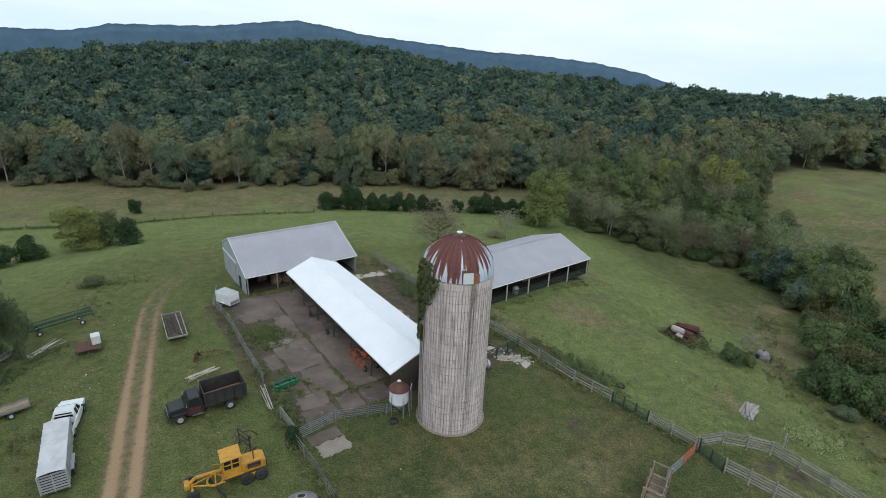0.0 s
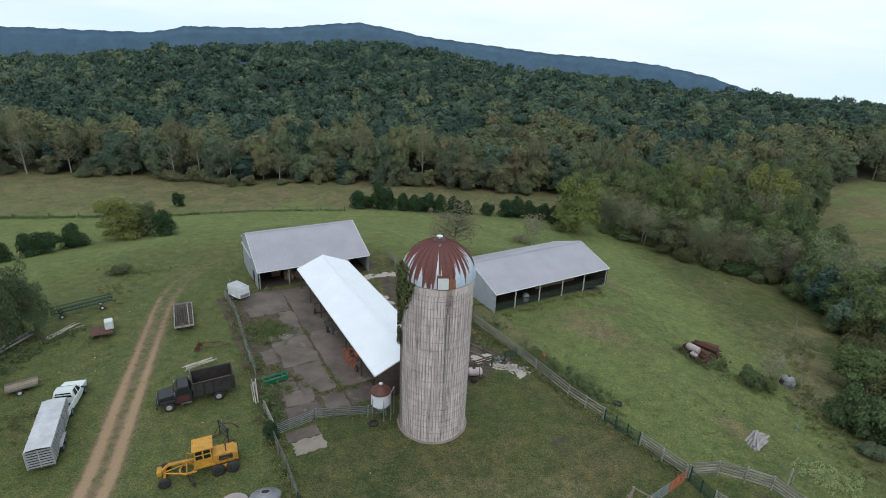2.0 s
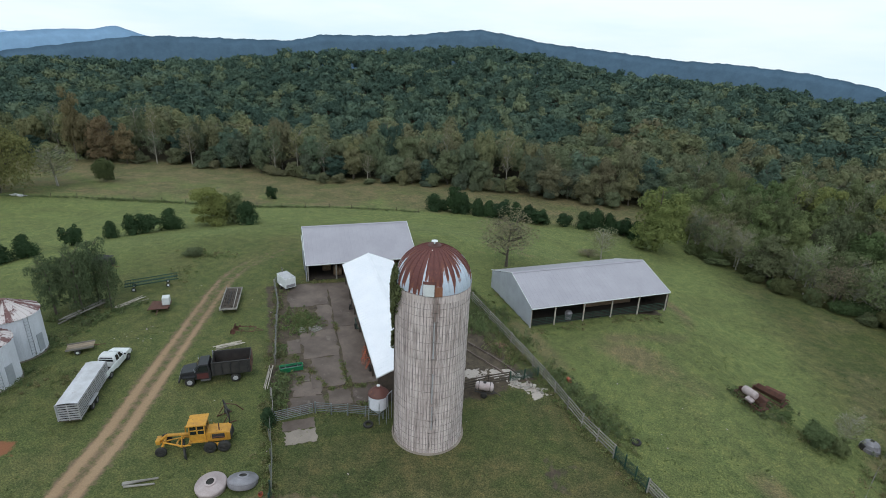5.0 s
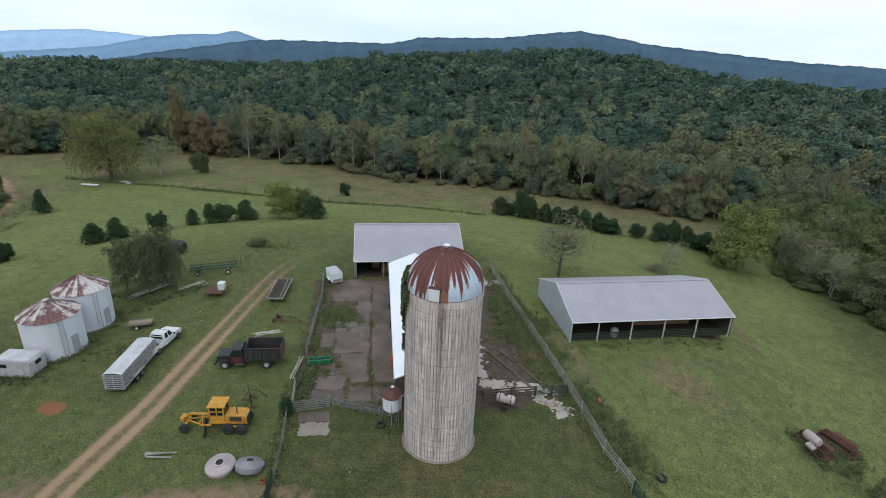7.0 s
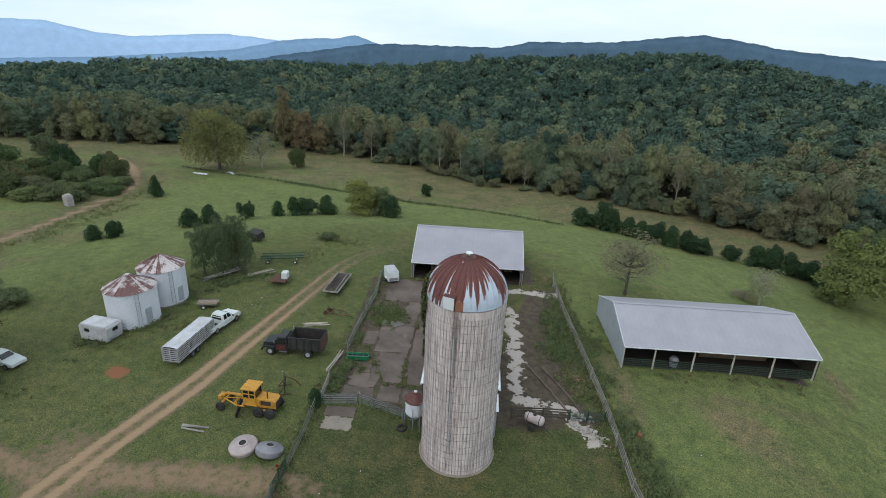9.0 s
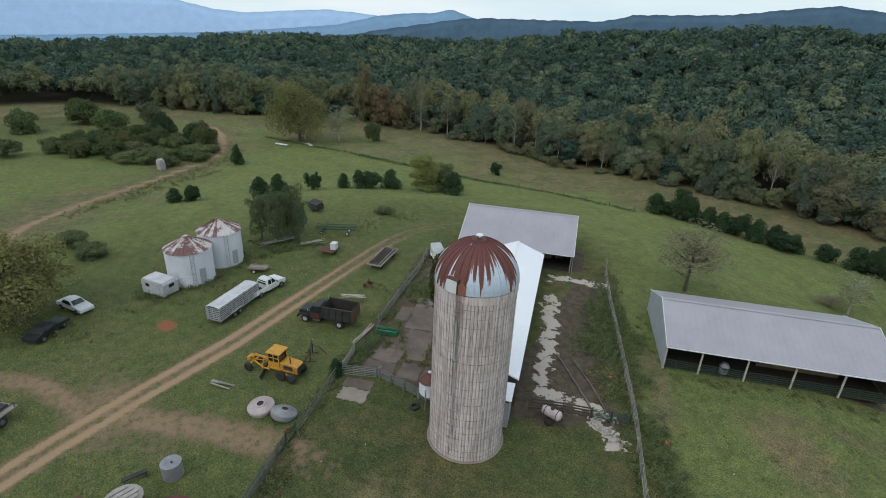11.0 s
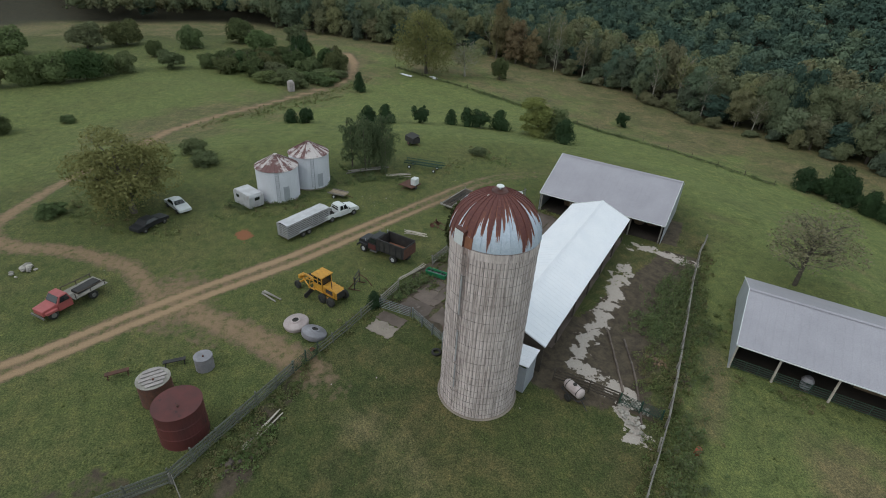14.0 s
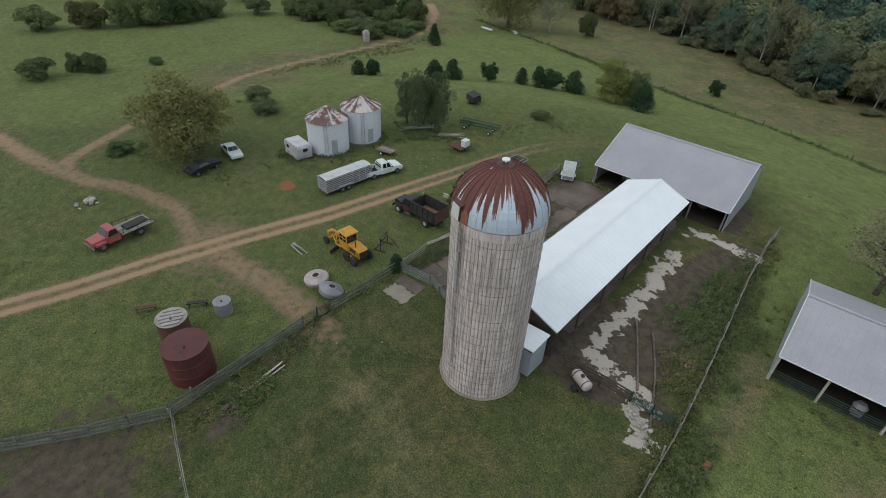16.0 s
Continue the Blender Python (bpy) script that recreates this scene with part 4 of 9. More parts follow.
def gable_barn(name, at, yaw, L, depth, ridge, eave_z, back_z, ridge_z, roof, label, over=0.35):
    """A barn in local axes: x along the front eave, y from the front eave to the back."""
    b = thing(name, pose(at[0], at[1], 0, 0, 0, yaw), label, "barn")
    up = 0.0
    part("front_roof_slope", sheet(B(), (0, 0, eave_z), (L, 0, eave_z), (L, ridge, ridge_z), (0, ridge, ridge_z), 0.62), roof, b)
    part("back_roof_slope", sheet(B(), (L, depth, back_z), (0, depth, back_z), (0, ridge, ridge_z), (L, ridge, ridge_z), 0.62), roof, b)
    cap = B()
    for s in (-1, 1):
        zz = (ridge_z - eave_z) / ridge if s < 0 else (ridge_z - back_z) / (depth - ridge)
        v = [cap.verts.new(p) for p in ((-0.05, ridge, ridge_z + 0.075), (L + 0.05, ridge, ridge_z + 0.075), (L + 0.05, ridge + s * 0.22, ridge_z + 0.06 - zz * 0.22), (-0.05, ridge + s * 0.22, ridge_z + 0.06 - zz * 0.22))]
        cap.faces.new(v)
    part("ridge_cap", cap, roof, b)
    part("eave_trim", bx(B(), (L / 2, -0.03, eave_z - 0.03), (L, 0.04, 0.12), (0, 0, 0), 0.005), M["white"], b)
    for x in (0.0, L):
        t = B()
        for (y0, z0), (y1, z1) in (((0, eave_z), (ridge, ridge_z)), ((ridge, ridge_z), (depth, back_z))):
            d = Vector((0, y1 - y0, z1 - z0))
            bx(t, (x, (y0 + y1) / 2, (z0 + z1) / 2 + 0.01), (0.06, d.length, 0.12), (math.degrees(math.atan2(d.z, d.y)), 0, 0))
        part("gable_trim", t, M["white"], b)
    return b


def barn_posts(b, xs_, y, z0, z1, w=0.17, material=None):
    for x in xs_:
        part("post", bx(B(), (x, y, (z0 + z1) / 2), (w, w, z1 - z0), (0, 0, 0), 0.015), material or M["wood"], b)


def trusses(b, xs_, depth, ridge, eave_z, back_z, ridge_z, material):
    for x in xs_:
        bm = B()
        rod(bm, (x, 0.1, eave_z - 0.14), (x, ridge, ridge_z - 0.15), 0.06, n=4)
        rod(bm, (x, depth - 0.1, back_z - 0.14), (x, ridge, ridge_z - 0.15), 0.06, n=4)
        rod(bm, (x, 0.1, eave_z - 0.18), (x, depth - 0.1, eave_z - 0.18), 0.06, n=4)
        rod(bm, (x, ridge, eave_z - 0.18), (x, ridge, ridge_z - 0.15), 0.05, n=4)
        part("truss", bm, material, b)


# hay barn at the head of the yard
A = gable_barn("hay_barn", (-29.0, 19.95), 41.4, 16.35, 11.1, 7.37, 2.62, 4.3, 5.98, M["roof_grey"], "grey metal hay barn, open along its yard side")
part("gable_wall", panel(B(), [(0.3, 0.0), (11.0, 0.0), (11.0, 4.2), (7.37, 5.85), (0.3, 2.6)], 0.04, 0.10, "x"), M["wall_grey"], A)
part("gable_wall", panel(B(), [(0.3, 0.0), (11.0, 0.0), (11.0, 4.2), (7.37, 5.85), (0.3, 2.6)], 16.25, 16.31, "x"), M["wall_grey"], A)
part("back_wall", panel(B(), [(0.1, 0.0), (16.25, 0.0), (16.25, 4.15), (0.1, 4.15)], 10.94, 11.0), M["wall_grey"], A)
sliding = part("sliding_door", panel(B(), [(4.6, 0.05), (9.6, 0.05), (9.6, 3.3), (4.6, 3.3)], -0.06, 0.03, "x"), M["wall_grey"], A, "grey sliding barn door")
part("door_rail", bx(B(), (-0.06, 7.4, 3.42), (0.10, 7.0, 0.14), (0, 0, 0), 0.01), M["white"], A, "white door rail")
# flat near-black panel paints the shade of an open doorway
part("small_door", panel(B(), [(2.4, 0.05), (3.3, 0.05), (3.3, 1.9), (2.4, 1.9)], -0.03, 0.03, "x"), M["interior"], A, "doorway panel coloured near black for its shade")
barn_posts(A, [0.3, 4.3, 8.2, 12.2, 16.0], 0.35, 0, 2.55)
barn_posts(A, [4.3, 8.2, 12.2], 6.5, 0, 5.3)
trusses(A, [2.2, 4.3, 6.3, 8.2, 10.2, 12.2, 14.2], 11.0, 7.37, 2.62, 4.3, 5.98, M["wood_dark"])

# floor sheet coloured almost black in place of the hay barn's shade
part("floor_litter", slab(B(), [(0.3, 0.5), (16.1, 0.5), (16.1, 10.7), (0.3, 10.7)], -0.2, 0.06), M["shade_floor"], A, "floor sheet painted near black for shade")

# cattle shed
S = gable_barn("cattle_shed", (3.28, 22.38), 42.4, 20.8, 12.6, 6.35, 2.73, 2.7, 4.92, M["roof_grey"], "long grey metal cattle shed with gated open front")
wall_low = [(0.15, 0.0)] + [(0.15 + 12.3 * i / 14, 0.10 + 0.10 * (i % 2)) for i in range(1, 14)] + [(12.45, 0.0), (12.45, 2.62), (6.35, 4.82), (0.15, 2.66)]
part("gable_wall", panel(B(), wall_low, 0.03, 0.09, "x"), M["wall_grey"], S, "grey metal gable wall with ragged foot")
# this gable takes a dark colour to imitate the unlit end of the shed
part("gable_wall", panel(B(), [(0.15, 0.0), (12.45, 0.0), (12.45, 2.62), (6.35, 4.82), (0.15, 2.66)], 20.70, 20.76, "x"), M["wood_dark"], S, "gable wall coloured dark for the shaded inside")
# bedding floor, its colour darkened to hold the shed's inner shade
part("bedding", slab(B(), [(0.2, 0.7), (20.6, 0.7), (20.6, 12.3), (0.2, 12.3)], -0.2, 0.07), M["shade_floor"], S, "trodden bedding floor painted near black for shade")
part("back_wall", panel(B(), [(0.1, 0.0), (20.7, 0.0), (20.7, 2.6), (0.1, 2.6)], 12.40, 12.46), M["wood_dark"], S)
bay = [0.15, 3.5, 7.7, 11.9, 16.1, 20.6]
for x in bay:
    part("post", rod(B(), (x, 0.28, -0.1), (x, 0.28, 2.66), 0.11, 0.09, 8), M["wood_pale"], S, "round pale pole")
for x0, x1 in zip(bay, bay[1:]):
    gate(S, "pipe_gate", (x0 + 0.15, 0.22), (x1 - 0.15, 0.22), 0.25, 1.15, 5, 0.028, M["green_steel"], label="dark green pipe gate")
barn_posts(S, bay[1:-1], 6.3, 0, 4.6, 0.15, M["wood_dark"])
trusses(S, [1.8, 3.5, 5.6, 7.7, 9.8, 11.9, 14.0, 16.1, 18.3], 12.5, 6.35, 2.73, 2.7, 4.92, M["wood_dark"])
part("loft_board", bx(B(), (13.5, 3.4, 1.1), (7.6, 0.06, 2.0), (0, 0, 0), 0.01), M["hay"], S, "brown plank partition")

# machine shed roof that runs from the silo to the hay barn
W = gable_barn("machine_shed", (-24.25, 22.15), -48.9, 28.0, 7.35, 3.67, 2.95, 2.95, 4.45, M["roof_white"], "long open machine shed under white metal roof")
barn_posts(W, [0.4, 5.0, 9.6, 14.2, 18.8, 23.4, 27.7], 0.35, 0, 2.9, 0.16, M["wood_dark"])
barn_posts(W, [0.4, 5.0, 9.6, 14.2, 18.8, 23.4, 27.7], 7.0, 0, 2.9, 0.16, M["wood_dark"])
trusses(W, [2.5, 5.0, 7.3, 9.6, 12, 14.2, 16.5, 18.8, 21, 23.4, 25.6], 7.35, 3.67, 2.95, 2.95, 4.45, M["wood_dark"])
part("gable_wall", panel(B(), [(0.1, 0.0), (7.2, 0.0), (7.2, 2.85), (3.67, 4.3), (0.1, 2.85)], 27.80, 27.86, "x"), M["wood_dark"], W, "dark boarded end wall")
part("feed_bunk", bx(B(), (15, 4.0, 0.45), (22, 0.8, 0.9), (0, 0, 0), 0.03), M["wood_dark"], W, "long dark feed bunk")

# feed room between the shed and the silo
F = thing("feed_room", pose(-0.9, 3.4, 0, 0, 0, -48.9), "small feed room with white roof beside the silo", "shed")
for y0, y1 in ((-1.7, -1.62), (1.62, 1.7)):
    part("wall", panel(B(), [(-0.8, 0.0), (1.3, 0.0), (1.3, 2.65), (-0.8, 2.65)], y0, y1), M["wall_grey"], F)
part("front_wall", panel(B(), [(-1.7, 0.0), (1.7, 0.0), (1.7, 2.55), (-1.7, 2.75)], 1.3, 1.36, "x"), M["wall_grey"], F, "bent grey metal wall sheet")
part("roof", sheet(B(), (-0.9, -1.85, 2.8), (1.5, -1.85, 2.75), (1.5, 1.85, 2.95), (-0.9, 1.85, 3.0), 0.6), M["roof_white"], F)


# ---- bins ----
def grain_bin(x, y, r, wall, apex, spin, label):
    b = thing("grain_bin", on_ground(x, y, spin), label, "grain bin", "grain bins by the track")
    prof = [(r + 0.12, -0.25), (r + 0.12, 0.12), (r, 0.13)]
    part("slab", lathe(B(), prof, 40), M["concrete_pale"], b)
    prof, z = [], 0.12
    while z < wall:
        prof += [(r, z), (r + 0.022, z + 0.05)]
        z += 0.1
    part("wall", lathe(B(), prof + [(r, wall)], 48), M["bin_wall"], b, "white corrugated steel wall")
    n = 28
    bm = B()
    half = math.pi / n
    rows = [(r + 0.13, wall - 0.05), (r * 0.66, wall + (apex - wall) * 0.36), (r * 0.33, wall + (apex - wall) * 0.7), (0.28, apex - 0.06)]
    grid = [[bm.verts.new(((q) * math.cos(a), (q) * math.sin(a), zz + up)) for a, up in ((-half, 0.0), (-half, 0.06), (-half * 0.78, 0.06), (-half * 0.7, 0), (half, 0))] for q, zz in rows]
    for low, high in zip(grid, grid[1:]):
        for k in range(4):
            bm.faces.new((low[k], low[k + 1], high[k + 1], high[k]))
    g0 = part("roof_panel", bm, M["bin_roof"], b, "white roof panel flaking to rust")
    for i in range(1, n):
        tagged(share("roof_panel", g0.data, pose(0, 0, 0, 0, 0, 360 * i / n), b), "white roof panel flaking to rust")
    part("cap", lathe(B(), [(0.32, apex - 0.10), (0.30, apex - 0.02), (0, apex + 0.08)], 20), M["bin_roof"], b)
    for dy in (-0.2, 0.2):
        part("ladder_rail", rod(B(), (r + 0.09, dy, 0.5), (r + 0.09, dy, wall), 0.025, n=5), M["pipe"], b)
    for k in range(12):
        part("rung", rod(B(), (r + 0.09, -0.2, 0.6 + k * 0.33), (r + 0.09, 0.2, 0.6 + k * 0.33), 0.018, n=5), M["pipe"], b)
    d = B()
    for k in range(4):
        a = radians(16 + 4 * k)
        bx(d, ((r + 0.05) * math.cos(a), (r + 0.05) * math.sin(a), 1.35), (0.05, r * 0.075, 1.9), (0, 0, math.degrees(a)), 0.005)
    part("door", d, M["wall_grey"], b, "grey bin door")
    return b


grain_bin(-40.6, -13.5, 2.72, 4.45, 5.95, -2, "white steel grain bin with rusting cone roof")
grain_bin(-44.1, -9.0, 2.72, 4.75, 6.25, 4, "white steel grain bin with rusting cone roof")


def feed_bin(x, y):
    b = thing("feed_bin", on_ground(x, y), "small white feed bin with red rusted cone top", "feed bin")
    part("hopper", lathe(B(), [(0.18, 0.55), (0.86, 1.35)], 24), M["bin_wall"], b)
    prof, z = [], 1.35
    while z < 2.75:
        prof += [(0.86, z), (0.885, z + 0.05)]
        z += 0.1
    part("body", lathe(B(), prof + [(0.86, 2.75)], 28), M["bin_wall"], b, "corrugated white steel body")
    part("cone_roof", lathe(B(), [(0.96, 2.68), (0.92, 2.76), (0.30, 3.34), (0.28, 3.42), (0, 3.48)], 24), M["dome_rust"], b, "red-brown rusted cone")
    part("lid", lathe(B(), [(0.16, 3.45), (0.16, 3.52), (0, 3.55)], 12), M["white"], b)
    for k in range(5):
        a = math.tau * k / 5 + 0.3
        part("leg", rod(B(), (0.95 * math.cos(a), 0.95 * math.sin(a), 0), (0.88 * math.cos(a), 0.88 * math.sin(a), 2.2), 0.04, n=6), M["pipe"], b)
    frame_ = B()
    bars(frame_, [(1.1, 0.5, 0), (1.1, 0.5, 3.0), (1.1, -0.45, 3.0), (1.1, -0.45, 0)], 0.035)
    part("pipe_frame", frame_, M["pipe"], b)
    return b


feed_bin(-4.75, -0.55)

# ---- vehicles ----
def wheel(parent, at, r, w, rim=None, name="wheel"):
    """A tyre with a rim, its axle along y."""
    x, y, z = at
    tyre = B()
    prof = [(r * 0.55, -w / 2), (r * 0.92, -w / 2), (r, -w * 0.32), (r, w * 0.32), (r * 0.92, w / 2), (r * 0.55, w / 2)]
    lathe(tyre, prof, 24)
    t = part(name, tyre, M["rubber"], parent, "black tyre", True)
    t.matrix_basis = pose(x, y, z, 90)
    hub = lathe(B(), [(0, -w * 0.42), (r * 0.25, -w * 0.46), (r * 0.5, -w * 0.30), (r * 0.57, -w * 0.44), (r * 0.57, w * 0.44), (r * 0.5, w * 0.30), (r * 0.25, w * 0.46), (0, w * 0.42)], 20)
    part("rim", hub, rim or M["rim"], t, smooth=False)
    return t


def cab_shell(profile, half, inset):
    """A body from a side profile (x, z, share of the half width)."""
    bm = B()
    left = [bm.verts.new((x, half * s, z)) for x, z, s in profile]
    right = [bm.verts.new((x, -half * s, z)) for x, z, s in profile]
    bm.faces.new(left[::-1])
    bm.faces.new(right)
    for i in range(len(left)):
        j = (i + 1) % len(left)
        bm.faces.new((left[i], left[j], right[j], right[i]))
    bmesh.ops.bevel(bm, geom=list(bm.edges), offset=inset, segments=2, affect="EDGES", profile=0.6)
    return bm


def quad_plate(points, thick=0.015):
    """A thin plate over four corners, for panes and panels."""
    bm = B()
    vs = [Vector(p) for p in points]
    n = (vs[1] - vs[0]).cross(vs[2] - vs[0]).normalized() * thick
    a = [bm.verts.new(v - n) for v in vs]
    b = [bm.verts.new(v + n) for v in vs]
    bm.faces.new(a[::-1])
    bm.faces.new(b)
    for i in range(len(a)):
        j = (i + 1) % len(a)
        bm.faces.new((a[i], a[j], b[j], b[i]))
    return bm


def open_box(at, size, wall, floor_=0.06):
    """A bed: a floor and four sides, open above."""
    bm = B()
    x, y, z = at
    sx, sy, sz = size
    bx(bm, (x, y, z + floor_ / 2), (sx, sy, floor_))
    for s in (-1, 1):
        bx(bm, (x, y + s * (sy - wall) / 2, z + sz / 2), (sx, wall, sz), (0, 0, 0), 0.008)
        bx(bm, (x + s * (sx - wall) / 2, y, z + sz / 2 - 0.004), (wall, sy - 2 * wall - 0.004, sz - 0.01), (0, 0, 0), 0.008)
    return bm


def pickup(x, y, yaw):
    p = thing("pickup_truck", on_ground(x, y, yaw), "white pickup truck parked in grass, hitched to trailer", "pickup truck")
    body = cab_shell([(2.50, 0.42, 0.84), (2.66, 0.60, 0.86), (2.62, 0.86, 0.88), (2.38, 1.04, 0.92), (1.75, 1.13, 0.96), (1.15, 1.17, 0.97), (-0.55, 1.17, 1), (-0.55, 0.42, 1)], 0.97, 0.07)
    part("body", body, M["white"], p)
    part("cab", cab_shell([(1.28, 1.10, 0.93), (0.55, 1.74, 0.76), (0.2, 1.81, 0.75), (-0.30, 1.78, 0.76), (-0.52, 1.5, 0.84), (-0.55, 1.1, 0.93)], 0.95, 0.07), M["white"], p)
    part("windscreen", quad_plate([(1.19, -0.74, 1.20), (1.19, 0.74, 1.20), (0.64, 0.62, 1.69), (0.64, -0.62, 1.69)]), M["glass"], p)
    part("rear_window", quad_plate([(-0.56, 0.68, 1.22), (-0.56, -0.68, 1.22), (-0.46, -0.6, 1.62), (-0.46, 0.6, 1.62)]), M["glass"], p)
    for s in (-1, 1):
        part("side_window", quad_plate([(0.92, s * 0.875, 1.16), (-0.30, s * 0.88, 1.16), (-0.20, s * 0.745, 1.70), (0.56, s * 0.745, 1.70)]), M["glass"], p)
        part("door", bx(B(), (0.32, s * 0.955, 0.82), (1.15, 0.02, 0.58), (0, 0, 0), 0.008), M["white"], p)
        part("window_pillar", bx(B(), (0.22, s * 0.83, 1.43), (0.07, 0.03, 0.58), (s * 13.5, 0, 0), 0.006), M["white"], p)
        part("headlight", bx(B(), (2.56, s * 0.68, 0.80), (0.08, 0.34, 0.16), (0, 0, 0), 0.02), M["pipe"], p)
        part("mirror", bx(B(), (0.95, s * 1.06, 1.22), (0.10, 0.20, 0.16), (0, 0, 0), 0.02), M["black"], p)
        part("tail_light", bx(B(), (-2.62, s * 0.86, 0.85), (0.04, 0.12, 0.3), (0, 0, 0), 0.01), M["red"], p)
        for wx in (1.72, -1.62):
            wheel(p, (wx, s * 0.82, 0.37), 0.37, 0.25)
    part("bed", open_box((-1.54, 0, 0.52), (2.14, 1.86, 0.60), 0.06), M["white"], p)
    part("bed_liner", bx(B(), (-1.54, 0, 0.60), (2.0, 1.7, 0.03)), M["interior"], p, "dark bed liner")
    part("bumper", bx(B(), (2.64, 0, 0.50), (0.14, 1.74, 0.18), (0, 0, 0), 0.03), M["rim"], p)
    part("bumper", bx(B(), (-2.66, 0, 0.52), (0.12, 1.7, 0.16), (0, 0, 0), 0.03), M["rim"], p)
    part("grille", bx(B(), (2.60, 0, 0.78), (0.05, 1.0, 0.2), (0, 0, 0), 0.01), M["interior"], p)
    return p


pickup(-32.75, -6.55, 117.5)


def stock_trailer(x, y, yaw, length=6.6):
    p = thing("livestock_trailer", on_ground(x, y, yaw), "grey slatted gooseneck livestock trailer", "trailer")
    L, w = length / 2, 0.86
    roof = B()
    top = []
    for xx in (-L, -L * 0.3, L * 0.35, L):
        top.append([roof.verts.new((xx, yy, zz)) for yy, zz in ((-w, 2.16), (-w * 0.5, 2.24), (0, 2.27), (w * 0.5, 2.24), (w, 2.16))])
    for a, b in zip(top, top[1:]):
        for i in range(4):
            roof.faces.new((a[i], a[i + 1], b[i + 1], b[i]))
    part("roof", roof, M["roof_stained"], p, "pale stained aluminium roof")
    part("floor", bx(B(), (0, 0, 0.50), (2 * L, 2 * w, 0.10), (0, 0, 0), 0.01), M["wood_dark"], p)
    # solid dark block added in place of the shade inside the trailer
    part("lining", bx(B(), (0, 0, 1.3), (2 * L - 0.3, 2 * w - 0.16, 1.6)), M["interior"], p, "near-black block painting the shade behind the slats")
    for s in (-1, 1):
        for k in range(7):
            part("slat", bx(B(), (0, s * w, 0.62 + 0.235 * k), (2 * L, 0.03, 0.135), (0, 0, 0), 0.006), M["alu"], p)
        for k in range(8):
            part("upright", bx(B(), (-L + 2 * L * k / 7, s * (w + 0.03), 1.33), (0.06, 0.05, 1.66), (0, 0, 0), 0.005), M["alu"], p)
        part("fender", bx(B(), (-0.75, s * (w + 0.12), 0.78), (1.9, 0.24, 0.06), (0, 0, 0), 0.02), M["alu"], p)
        for wx in (-0.30, -1.2):
            wheel(p, (wx, s * (w + 0.10), 0.36), 0.36, 0.22)
    for xx in (-L, L):
        for k in range(7):
            part("end_slat", bx(B(), (xx, 0, 0.62 + 0.235 * k), (0.03, 2 * w, 0.135), (0, 0, 0), 0.006), M["alu"], p)
        for yy in (-w, 0, w):
            part("end_upright", bx(B(), (xx + (0.03 if xx > 0 else -0.03), yy, 1.33), (0.05, 0.06, 1.66), (0, 0, 0), 0.005), M["alu"], p)
    part("gooseneck", bars(B(), [(L, -0.5, 1.45), (L + 1.1, 0, 1.35), (L, 0.5, 1.45)], 0.06), M["alu"], p)
    part("coupler", rod(B(), (L + 1.08, 0, 1.4), (L + 1.08, 0, 0.75), 0.06), M["bed"], p)
    return p


stock_trailer(-29.8, -11.0, 127.2)


